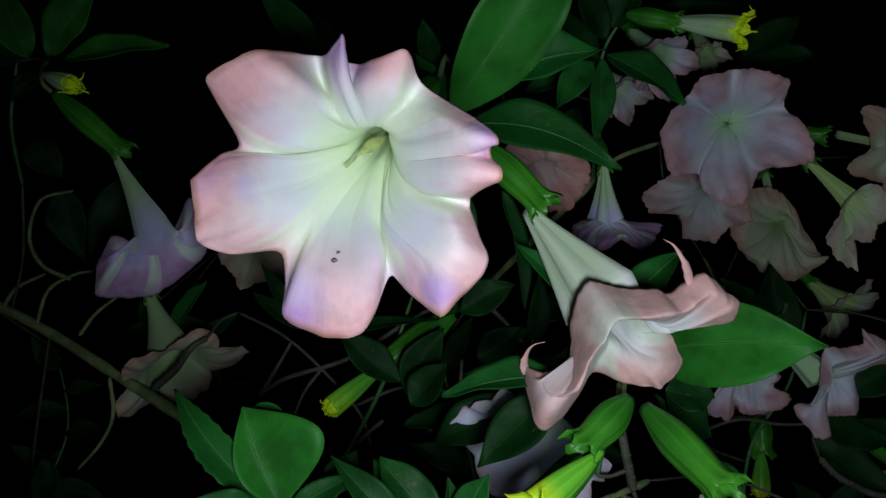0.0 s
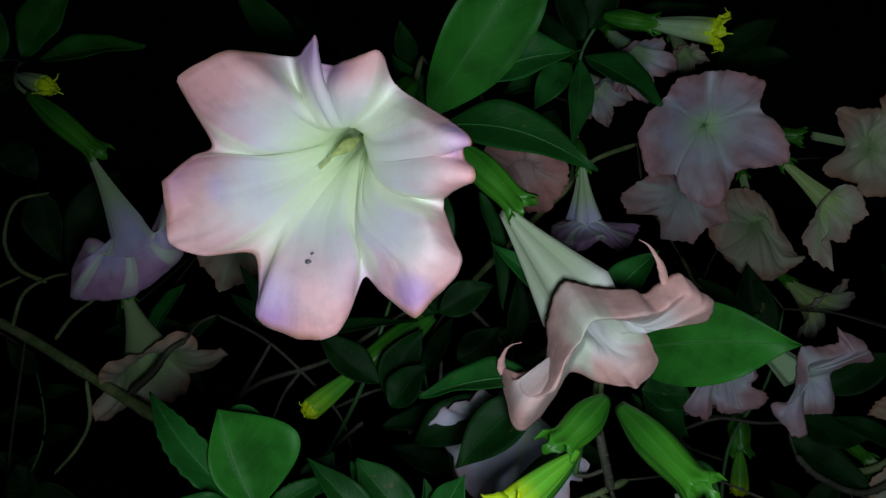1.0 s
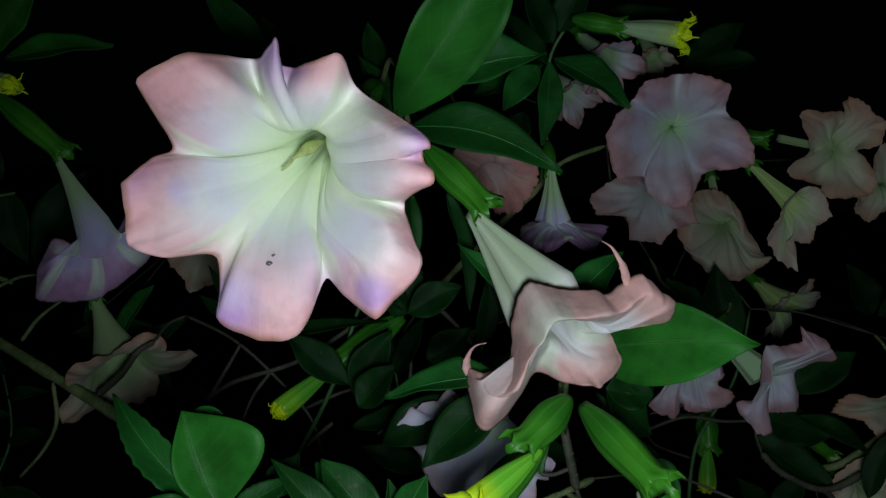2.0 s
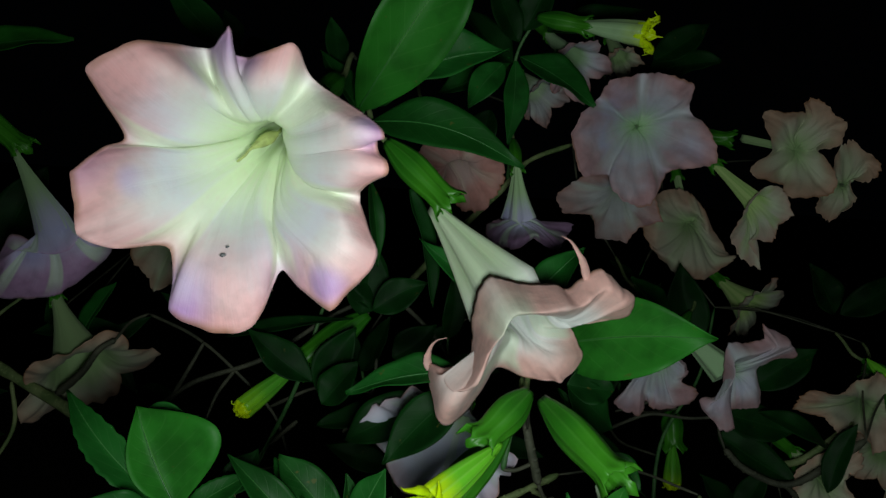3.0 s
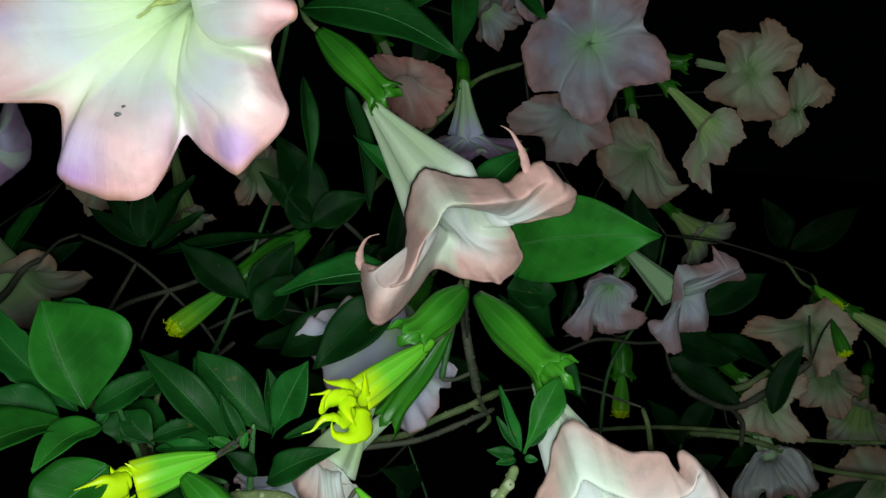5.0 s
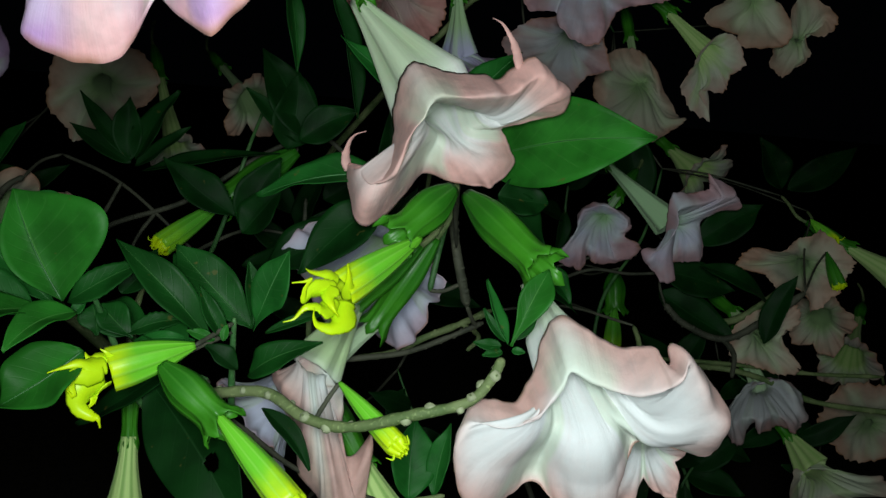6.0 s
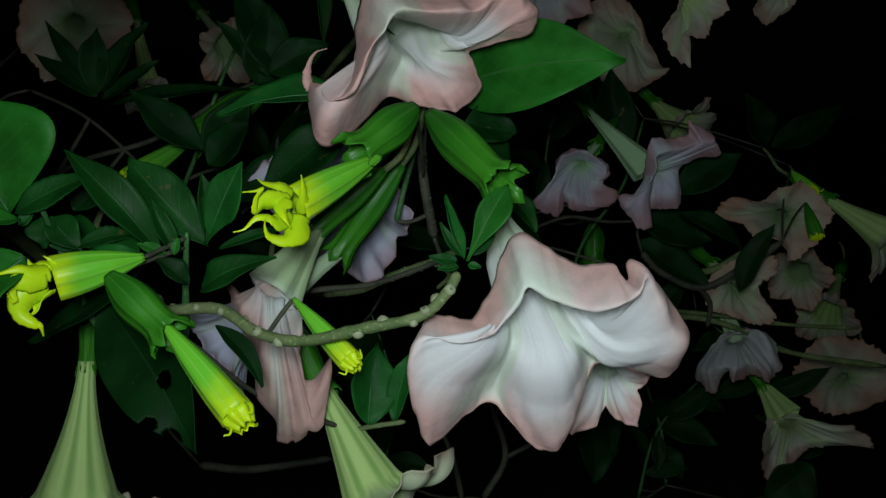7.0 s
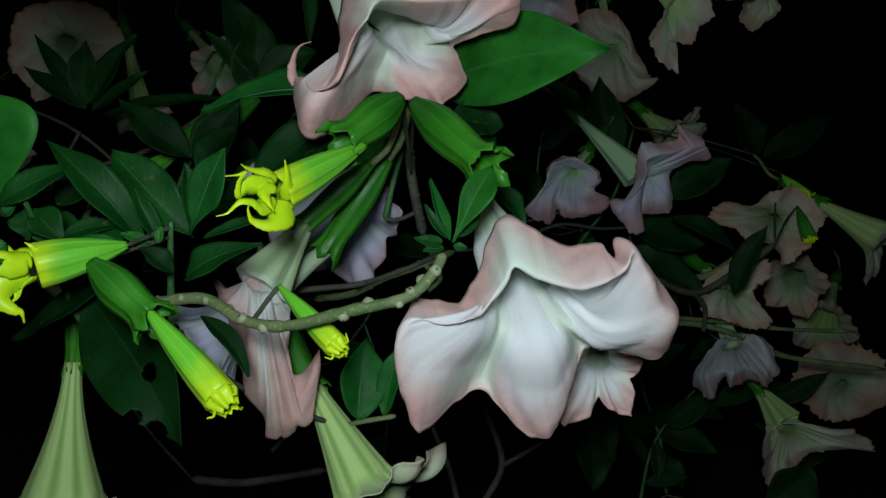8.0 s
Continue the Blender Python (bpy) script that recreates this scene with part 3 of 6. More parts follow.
def blade(base, tip, width, facing, bend=0.0, fold=0.20, wave=0.055, seed=1, rows=22, cols=11, wide_at=0.42, tooth=0.0, hole=(), lean=1.0):
    """A leaf from the end of its stalk to its tip, with its upper side turned to facing, bent back by bend times its length."""
    rng = np.random.default_rng(seed)
    base, tip = np.array(base, float), np.array(tip, float)
    d = tip - base
    ln = np.linalg.norm(d)
    d = d / ln
    f = np.array(facing, float)
    f = unit(f - d * (f @ d))
    across = np.cross(d, f)
    s = np.linspace(0, 1, rows)
    power = 1.42 * wide_at / (1 - wide_at)
    shape = np.maximum(s, 1e-6) ** power * np.maximum(1 - s, 0) ** 1.42
    shape = (shape / shape.max()) ** 0.88 * width / 2
    shape = shape * (1 + tooth * np.where(np.arange(rows) % 2 == 0, 1, -1)) + 0.0006
    c = np.linspace(-1, 1, cols)
    reach = np.where(c < 0, c * lean, c)
    lat = across * 1.0
    f = unit(f + 0.22 * rng.normal(size=3))
    bend = bend + rng.uniform(-0.01, 0.06)
    arch = np.sin(s * math.pi) * bend * ln
    ph = rng.uniform(0, 6.28, 3)
    skew = rng.uniform(-0.05, 0.05)
    grid = base + (s[:, None, None] * ln) * d + (shape[:, None] * reach[None])[..., None] * lat
    lift = arch[:, None] + fold * shape[:, None] * (np.abs(c)[None] ** 1.3) * 2.0
    lift = lift + wave * width * np.abs(c)[None] * (np.sin(s[:, None] * 9 + ph[0] + 1.5 * np.sign(c[None])) + 0.5 * np.sin(s[:, None] * 17 + ph[1]))
    grid = grid + lift[..., None] * f + (np.sin(s * math.pi)[:, None] * skew * ln)[..., None] * lat
    uvs = np.stack([np.repeat(s[:, None], cols, 1), np.repeat(((c + 1) / 2)[None], rows, 0)], -1).reshape(-1, 2)
    faces = grid_faces(rows, cols, False)
    if hole:
        keep = []
        for q in faces:
            m = uvs[list(q)].mean(0)
            if all(((m[0] - h[0]) / h[2]) ** 2 + ((m[1] - h[1]) / h[3]) ** 2 > 1 for h in hole):
                keep.append(q)
        faces = keep
    return grid.reshape(-1, 3), faces, uvs


def add_leaf(parent, base, tip, width, facing, material=None, **shape):
    v, f, uv = blade(base, tip, width, facing, **shape)
    leaf = part("leaf", v, f, material or LEAF, parent, uvs=uv, solid=0.0005)
    if width >= 0.030 and material is not LEAF_SHADED and not shape.get("hole"):
        spine = v.reshape(-1, 11, 3)[:, 5]
        lift = unit(facing) * 0.0003
        mv, mf, line = tube([p + lift for p in spine[:-1:2]], 0.0008, 0.0002, cols=6, steps=2, rough=0.02)
        part("midrib", mv, mf, MIDRIB, leaf)
    return leaf


def add_stem(parent, points, r_from, r_to, material=None, name="stem", **shape):
    v, f, line = tube(points, r_from, r_to, **shape)
    return part(name, v, f, material or TWIG, parent)


def add_knobs(parent, points, radius, count, seed=1, material=None):
    """Old leaf scars along a twig, each a small flattened knob."""
    rng = np.random.default_rng(seed)
    line = curve_points(points, 12)
    for k in range(count):
        i = int((k + 0.5 + rng.uniform(-0.25, 0.25)) / count * (len(line) - 2))
        d = unit(line[i + 1] - line[i])
        out = unit(np.cross(d, rng.normal(size=3)) + np.array((0, -0.5, 0.2)))
        out = unit(out - d * (out @ d))
        radius_k = radius * rng.uniform(0.55, 0.80)
        c = line[i] + out * radius * 0.72
        v, f, uv = spindle(c, c + out * radius * 0.55, (radius_k, radius_k * 0.95, radius_k * 0.7, radius_k * 0.15), cols=9, rows=6, rib=0.1, seed=k)
        part("leaf_scar", v, f, material or SCAR, parent, uvs=uv)


def add_calyx(parent, base, tip, radius, teeth=5, tooth=0.012, seed=1, material=None, bend=(0, 0, 0), neck=0.35):
    v, f, uv = spindle(base, tip, (radius * neck, radius * 0.75, radius, radius * 0.98, radius * 0.85, radius * 0.78), teeth, tooth, cols=40, rows=16,
                       rib=0.06, seed=seed, bend=bend, flare=radius * 0.5)
    return part("calyx", v, f, material or CALYX, parent, "green ribbed calyx with pointed teeth", uv, 0.0007)


ENDS, WOOD = [], []


def trumpet(label, base, mouth, lobes, material, r0=0.006, rt=0.03, calyx=None, group="open trumpet flowers", stalk=True, spokes=None, **shape):
    """A trumpet flower: the corolla, its calyx (start, end, radius) and the stalk above it."""
    ob = thing("trumpet_flower", base, label, "flower", group)
    if spokes and len(spokes[0]) == 3:
        v, f, uv = draped_corolla(base, mouth, spokes, lobes, r0, rt, **shape)
    elif spokes:
        v, f, uv = folded_corolla(base, mouth, spokes, lobes, r0, rt, **shape)
    else:
        v, f, uv = corolla(base, mouth, r0, rt, lobes, **shape)
    part("corolla", v, f, material, ob, uvs=uv, solid=0.0006)
    b, a = np.array(base, float), unit(np.array(mouth, float) - np.array(base, float))
    if not calyx:
        calyx = (b - a * 0.055, b + a * 0.012, max(0.0095, r0 * 1.5))
    add_calyx(ob, *calyx, seed=shape.get("seed", 1))
    if stalk:
        c = np.array(calyx[0], float)
        away = unit(c - np.array(calyx[1], float))
        add_stem(ob, [c + away * -0.004, c + away * 0.016, c + away * 0.026 + np.array((0, 0.012, 0.012)), c + away * 0.030 + np.array((0, 0.03, 0.02))], 0.0026, 0.0022, name="stalk", steps=5)
        ENDS.append((ob, c + away * 0.030 + np.array((0, 0.03, 0.02)), away))
    return ob


def bud(label, base, mouth, radius, lips=0.022, calyx=None, seed=1, curl=95.0, turn=0.0, bend=(0, 0, 0), closed=False, skin=None, cage=None):
    """A bud that opens: ribbed green tube, yellow lip with long curled points."""
    rng = np.random.default_rng(seed)
    ob = thing("flower_bud", base, label, "flower bud", "flower buds")
    b, m = np.array(base, float), np.array(mouth, float)
    v, f, uv = spindle(base, mouth, (radius * 0.14, radius * 0.42, radius * 0.66, radius * 0.83, radius * 0.94, radius * 0.97), cols=40, rows=22, ribs=5, rib=0.06, seed=seed, bend=bend)
    part("tube", v, f, skin or BUD, ob, uvs=uv, solid=0.0006)
    ln = np.linalg.norm(m - b)
    a = (m - b) / ln
    ax, up, side = axes(a)
    if closed:
        v, f, uv = spindle(m - a * 0.004, m + a * lips * 0.75, (radius * 0.84, radius * 0.88, radius * 0.92, radius * 0.72, radius * 0.45), 7, lips * 0.25, cols=63, rows=16, ribs=7, rib=0.10, seed=seed)
        lip = part("lip", v, f, BUD_LIP, ob, "yellow crumpled closed lip", uv, 0.0006)
        start, count, far = lips * 0.55, 3, (0.35, 0.75)
    elif cage:
        lip = None
        for k, (path, width) in enumerate(cage):
            world_path = [m + side * p[0] / 1000 + up * p[1] / 1000 + ax * p[2] / 1000 for p in path]
            v, f, uv = tongue(world_path, width / 1000, m - ax * 0.004, seed + k)
            lobe = part("lip", v, f, BUD_LIP, ob, "bright yellow lip lobe with a curled tail", uv, 0.0006)
            lip = lip or lobe
        start, count, far = 0, 0, (0, 0)
    else:
        lobes = [(turn + 72 * i + rng.uniform(-12, 12), lips * rng.uniform(0.55, 0.85), rng.uniform(25, 85), lips * rng.uniform(0.35, 0.7), (rng.uniform(-0.3, 0.3),), rng.uniform(-60, 60)) for i in range(5)]
        v, f, uv = corolla(m - a * 0.008, m, radius * 0.90, radius * 0.97, lobes, notch=lips * 0.30, notch_curl=35, bulge=0.0030, wrinkle=0.0007, seed=seed, flare=0.9, tube=1.0, tube_rows=5, cols=160, square=1.7, dimple=0.0016)
        lip = part("lip", v, f, BUD_LIP, ob, "bright yellow crumpled lip", uv, 0.0006)
        start, count, far = lips * 0.5, 5, (0.5, 0.95)
    for k in range(count):
        q = radians(turn + 360 / count * k + rng.uniform(-15, 15))
        out = math.cos(q) * up + math.sin(q) * side
        s = lips * rng.uniform(*far)
        hook = rng.uniform(-0.7, 0.6)
        p = m + ax * start + out * radius * (0.80 if closed else 1.05)
        pts = [p - ax * s * 0.3 - out * s * 0.1, p, p + out * s * 0.45 + ax * s * 0.30, p + out * s * 0.85 + ax * s * hook * 0.5, p + out * s * 1.0 + ax * s * hook]
        tv, tf, line = tube(pts, 0.0010, 0.00022, cols=8, steps=5, rough=0.08, seed=k + seed)
        part("lip_point", tv, tf, BUD_LIP, lip, uvs=np.tile((0.5, 0.3), (len(tv), 1)))
    if calyx:
        add_calyx(ob, *calyx, seed=seed)
    start = np.array(calyx[0] if calyx else base, float)
    ENDS.append((ob, start, -a * 0.1))
    return ob


# ---- ground ----
v, f, uv = [], [], []
for i in range(41):
    for j in range(41):
        x, y = (i - 20) / 20, (j - 20) / 20
        v.append((abs(x) * x * 300, abs(y) * y * 300 + 1, 0.02 * math.sin(i * 2.1 + j * 1.3)))
        uv.append((i / 40, j / 40))
soil = part("ground", v, grid_faces(41, 41, False), SOIL, None, uvs=uv)
tagged(soil, "dark bare soil under the shrub at night", "ground", kind="structure")

# ---- the large pink flower ----
def folded(label, base, mouth, spokes, ribs, material, **shape):
    return trumpet(label, base, mouth, ribs, material, spokes=spokes, **shape)


def draped(label, base, mouth, spokes, ribs, material, **shape):
    return trumpet(label, base, mouth, ribs, material, spokes=spokes, **shape)


big = draped("large white trumpet flower with pink lobes, facing outwards", (-0.0429, 0.6845, 1.4996), (-0.0577, 0.5640, 1.4582),
        [((-37, 2, 35), (-49, 7, 51), (-60, 13, 59)), ((-29, 10, 36), (-49, 29, 65), (-62, 50, 85)), ((-25, 19, 33), (-34, 44, 70), (-47, 63, 79)), ((-19, 24, 30), (-24, 47, 63), (-36, 65, 70)), ((-10, 19, 26), (-19, 39, 34), (-23, 57, 35))] +
        [((-4, 19, 25), (-6, 46, 50), (-12, 60, 44)), ((-2, 19, 25), (0, 48, 54), (-2, 71, 49)), ((0, 19, 19), (-2, 42, 37), (-2, 54, 37)), ((3, 19, 19), (11, 42, 48), (16, 59, 46)), ((6, 19, 18), (23, 42, 47), (30, 63, 43)), ((11, 17, 18), (29, 34, 31), (35, 43, 30))] +
        [((22, 12, 27), (55, 32, 65), (63, 35, 54)), ((25, 7, 31), (67, 26, 76), (83, 27, 76)), ((26, 1, 32), (64, 16, 69), (79, 19, 71)), ((27, -3, 34), (66, 10, 77), (86, 10, 80)), ((28, -8, 35), (58, -2, 68), (73, -2, 70)), ((30, -13, 35), (50, -14, 50), (66, -14, 54))] +
        [((24, -18, 39), (59, -17, 73), (70, -23, 62)), ((22, -23, 41), (63, -26, 84), (79, -38, 76)), ((21, -27, 43), (57, -35, 86), (70, -53, 83)), ((19, -30, 44), (48, -40, 82), (57, -64, 95)), ((17, -33, 44), (34, -41, 71), (38, -60, 78)), ((13, -34, 40), (19, -45, 56), (25, -55, 68))] +
        [((3, -32, 36), (18, -47, 73), (21, -67, 83)), ((-3, -34, 38), (7, -52, 83), (14, -78, 93)), ((-11, -34, 39), (-7, -52, 85), (-5, -80, 98)), ((-17, -32, 39), (-20, -48, 83), (-28, -69, 97)), ((-21, -24, 41), (-25, -34, 59), (-34, -44, 75))] +
        [((-24, -21, 41), (-38, -29, 79), (-53, -36, 98)), ((-27, -18, 40), (-44, -19, 89), (-62, -24, 112)), ((-31, -13, 39), (-49, -8, 84), (-67, -13, 105)), ((-33, -7, 37), (-53, 3, 76), (-66, 6, 101)), ((-35, -2, 36), (-53, 5, 60), (-64, 11, 77))],
        [0, 4, 10, 16, 22, 27],
        PINK, rt=0.013, tube=2.4, seed=4, puff=0.0045, wrinkle=0.0004, steps=8, knots=(0.34, 0.70), ragged=0.02,
        creases=((1, 0.003, 0.5, 0.35), (7, 0.004, 0.4, 0.3), (13, 0.003, 0.4, 0.4), (20, 0.003, 0.6, 0.5), (25.5, 0.003, 0.4, 0.4), (26.4, 0.003, 0.4, 0.5), (28.8, 0.004, 0.4, 0.35), (31, 0.003, 0.5, 0.4)))
v, f, uv = spindle((-0.0537, 0.5620, 1.4604), (-0.0647, 0.5480, 1.4506), (0.0016, 0.0032, 0.0038, 0.0034, 0.0022, 0.0010), cols=16, rows=14, ribs=5, rib=0.12)
part("anther", v, f, STYLE, big, "olive anther column", uv)
v, f, line = tube([(-0.0542, 0.5850, 1.4650), (-0.0537, 0.5620, 1.4604), (-0.0647, 0.5480, 1.4506), (-0.0678, 0.5450, 1.4460), (-0.0715, 0.5410, 1.4418)], 0.0011, 0.0007, steps=6, rough=0.08)
part("style", v, f, STYLE, big, "thin olive style")
skin = next(o for o in big.children if o.name.startswith("corolla")).data.vertices
for at, r in (((-0.0668, 0.5030, 1.4059), 0.0010), ((-0.0683, 0.5022, 1.3955), 0.0016)):
    at = min((np.array(p.co) + np.array(big.location) for p in skin), key=lambda q: np.linalg.norm(q - np.array(at)))
    fly = thing("insect", at, "tiny grey insect sitting on a white petal", "insect", "insects on the petal")
    v, f, uv = spindle(at + (-r, -0.0012, 0.0005), at + (r, -0.0015, 0.0012), (r * 0.3, r * 0.8, r * 0.7, r * 0.5, r * 0.2), cols=10, rows=8)
    part("body", v, f, INSECT, fly)

# ---- the drooping salmon flower ----
droop = draped("drooping pink trumpet flower with rolled salmon edges", (0.0453, 0.7470, 1.4175), (0.1054, 0.7080, 1.3527),
        [((-38, 9, 15), (-74, 23, 36), (-46, 17, -7)), ((-24, 11, 18), (-65, 29, 34), (-38, 25, 0)), ((-12, 15, 25), (-50, 37, 42), (-24, 34, 13)), ((-2, 18, 31), (-35, 47, 49), (-11, 44, 26)), ((2, 21, 37), (-23, 53, 53), (-10, 49, 33)), ((4, 23, 40), (-17, 62, 53), (-8, 66, 33)), ((5, 23, 42), (-10, 71, 54), (-1, 76, 38))] +
        [((6, 22, 44), (-1, 71, 62), (10, 74, 53)), ((10, 18, 44), (5, 64, 67), (21, 72, 67)), ((9, 17, 42), (9, 51, 63), (24, 57, 73)), ((11, 12, 39), (15, 33, 52), (21, 37, 61)), ((11, 4, 34), (23, 14, 41), (33, 14, 47)), ((11, -3, 35), (20, 4, 52), (34, 11, 56)), ((10, -8, 39), (15, 1, 64), (35, 5, 72))] +
        [((8, -12, 37), (8, -5, 66), (17, -11, 80)), ((4, -14, 35), (4, -14, 60), (11, -19, 74)), ((-1, -15, 31), (-1, -24, 47), (2, -31, 58)), ((-7, -14, 26), (-7, -30, 33), (2, -46, 36)), ((-18, -11, 24), (-34, -29, 38), (-21, -57, 47)), ((-29, -8, 24), (-67, -36, 50), (-53, -73, 60))] +
        [((-36, -4, 24), (-75, -48, 44), (-64, -76, 45)), ((-41, -1, 24), (-70, -47, 28), (-46, -67, 10)), ((-48, 2, 25), (-78, -42, 45), (-58, -48, 23)), ((-53, 4, 25), (-80, -25, 53), (-54, -28, 28)), ((-56, 7, 25), (-80, 0, 43), (-45, -20, 14)), ((-52, 8, 23), (-77, 15, 40), (-44, -4, 0))],
        [0, 11, 17],
        SALMON, r0=0.005, rt=0.031, tube=1.15, seed=7, puff=0.0040, wrinkle=0.0007, creases=((5, 0.004, 0.5, 0.5), (14, 0.003, 0.4, 0.4), (15, 0.003, 0.25, 0.7), (2, 0.0015, 0.6, 0.3), (24, 0.002, 0.5, 0.5), (19, 0.003, 0.4, 0.5)),
        calyx=((0.0037, 0.7548, 1.4696), (0.0562, 0.7304, 1.4233), 0.0125))
for line in ([(0.1633, 0.6640, 1.3717), (0.1581, 0.6600, 1.3854), (0.1518, 0.6560, 1.3944), (0.1465, 0.6600, 1.4019), (0.1398, 0.6640, 1.4054)],
             [(0.0505, 0.6880, 1.2944), (0.0483, 0.6840, 1.3035), (0.0499, 0.6780, 1.3140), (0.0541, 0.6730, 1.3205), (0.0609, 0.6700, 1.3235)]):
    v, f, uv = tongue(line, 0.008, np.array(line[0]) + (-0.01, 0.02, 0), 3)
    part("lobe_tip", v, f, SALMON, droop, "long curled tail of a lobe", uv * (0.12, 0.3) + (0.86, 0.0), 0.0006)

# ---- the low white flower with pink edges ----
draped("hanging white trumpet flower with rolled pink edges", (0.1766, 0.6280, 1.2336), (0.1884, 0.6000, 1.2068),
        [((-12, 18, 23), (-28, 39, 46), (-18, 34, 6)), ((0, 18, 28), (-16, 41, 56), (-6, 41, 21)), ((13, 23, 38), (-3, 49, 68), (9, 46, 34)), ((17, 25, 48), (5, 62, 74), (19, 57, 44)), ((20, 27, 57), (10, 73, 74), (17, 63, 55)), ((22, 26, 65), (18, 76, 68), (25, 67, 49))] +
        [((25, 24, 71), (33, 60, 81), (50, 55, 67)), ((25, 20, 75), (44, 45, 90), (61, 44, 90)), ((25, 14, 74), (46, 26, 90), (64, 17, 100)), ((23, 8, 71), (43, 6, 80), (53, 7, 89)), ((11, 9, 59), (32, -7, 68), (35, -8, 75)), ((8, 4, 65), (21, -15, 80), (27, -30, 93))] +
        [((1, 2, 67), (11, -24, 91), (19, -47, 110)), ((-6, -2, 66), (-1, -28, 87), (8, -54, 107)), ((-13, -4, 62), (-12, -29, 74), (-8, -49, 91)), ((-20, -4, 54), (-18, -34, 63), (-21, -46, 75)), ((-28, 0, 54), (-37, -26, 66), (-39, -50, 80)), ((-37, 3, 55), (-59, -21, 72), (-61, -58, 92))] +
        [((-41, 6, 54), (-73, -17, 68), (-73, -48, 85)), ((-42, 10, 52), (-80, -1, 57), (-79, -31, 70)), ((-40, 13, 50), (-77, 7, 55), (-73, -6, 39)), ((-37, 16, 49), (-63, 11, 62), (-59, -1, 37)), ((-32, 19, 43), (-49, 17, 62), (-45, 2, 43)), ((-27, 20, 37), (-40, 25, 57), (-33, 10, 31)), ((-20, 20, 29), (-33, 33, 51), (-23, 19, 11))],
        [0, 10, 15],
        BLUSH, rt=0.016, tube=1.5, seed=9, stalk=False, puff=0.0045, knots=(0.28, 0.56), wrinkle=0.0007, creases=((4, 0.004, 0.4, 0.6), (8, 0.003, 0.4, 0.6), (12, 0.003, 0.4, 0.6), (18, 0.003, 0.4, 0.5), (2, 0.0015, 0.6, 0.4), (21, 0.002, 0.4, 0.6)),
        calyx=((0.1308, 0.6370, 1.2883), (0.1710, 0.5754, 1.2567), 0.0125))
trumpet("small white trumpet flower tucked behind the hanging one", (0.2907, 0.7000, 1.1314), (0.2725, 0.6400, 1.1241),
        [(5, 0.016, 80, 0.002), (75, 0.026, 80, 0.004), (138, 0.034, 78, 0.008), (205, 0.044, 72, 0.006), (270, 0.030, 80, 0.004)],
        BLUSH, r0=0.005, rt=0.010, notch=0.020, notch_curl=70, seed=42, tube=2.0, wrinkle=0.0008, dimple=0.002)
# ---- flowers at the edge of the shrub ----
folded("lilac trumpet flower with curled dusky lobes", (-0.4080, 0.9678, 1.4430), (-0.3458, 0.9443, 1.3660),
        list(zip([(-22, 40, 28), (-19, 39, 42), (-22, 29, 46), (-28, 13, 48), (-34, 0, 43), (-44, -18, 34), (-51, -32, 23), (-51, -23, 11), (-46, -15, 18), (-36, 1, 33), (-28, 19, 40)],
                 [(7, 48, -6), (20, 43, 17), (11, 28, 52), (-15, -10, 65), (-26, -35, 63), (-38, -58, 47), (-50, -78, 29), (-47, -58, 5), (-42, -26, -10), (-29, -7, 13), (-9, 22, 18)])),
        [0, 2, 4, 6, 8],
        VIOLET, r0=0.005, rt=0.028, tube=1.4, seed=11, steps=10, wrinkle=0.0008, calyx=((-0.4796, 0.9648, 1.5086), (-0.3998, 0.9637, 1.4484), 0.0125))
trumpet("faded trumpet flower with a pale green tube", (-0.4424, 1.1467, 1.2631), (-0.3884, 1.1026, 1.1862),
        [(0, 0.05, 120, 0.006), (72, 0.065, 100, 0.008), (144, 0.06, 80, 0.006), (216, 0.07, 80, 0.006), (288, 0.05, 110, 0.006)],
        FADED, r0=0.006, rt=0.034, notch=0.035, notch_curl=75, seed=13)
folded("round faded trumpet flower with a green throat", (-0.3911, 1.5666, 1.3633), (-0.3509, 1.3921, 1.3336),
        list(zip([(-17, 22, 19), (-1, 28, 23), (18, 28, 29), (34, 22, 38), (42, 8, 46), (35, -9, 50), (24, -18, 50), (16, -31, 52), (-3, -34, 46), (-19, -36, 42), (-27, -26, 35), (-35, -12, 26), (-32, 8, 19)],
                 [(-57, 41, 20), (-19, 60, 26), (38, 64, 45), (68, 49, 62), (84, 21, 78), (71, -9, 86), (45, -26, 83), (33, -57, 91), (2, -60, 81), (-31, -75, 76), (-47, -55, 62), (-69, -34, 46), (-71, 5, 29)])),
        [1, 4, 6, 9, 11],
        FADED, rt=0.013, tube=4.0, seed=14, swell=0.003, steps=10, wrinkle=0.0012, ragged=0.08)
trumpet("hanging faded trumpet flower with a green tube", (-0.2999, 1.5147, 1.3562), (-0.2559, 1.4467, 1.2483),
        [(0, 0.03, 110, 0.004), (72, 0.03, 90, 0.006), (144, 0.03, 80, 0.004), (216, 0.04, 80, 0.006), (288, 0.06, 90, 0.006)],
        LIME_DIM, r0=0.006, rt=0.018, notch=0.02, seed=15)
trumpet("pale drooping trumpet flower among shaded leaves", (-0.2143, 1.5923, 1.3777), (-0.1474, 1.4925, 1.3254),
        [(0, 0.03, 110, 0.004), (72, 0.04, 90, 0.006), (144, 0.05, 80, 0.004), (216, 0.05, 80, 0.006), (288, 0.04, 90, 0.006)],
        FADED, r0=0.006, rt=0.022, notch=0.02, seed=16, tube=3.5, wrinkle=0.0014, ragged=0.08)

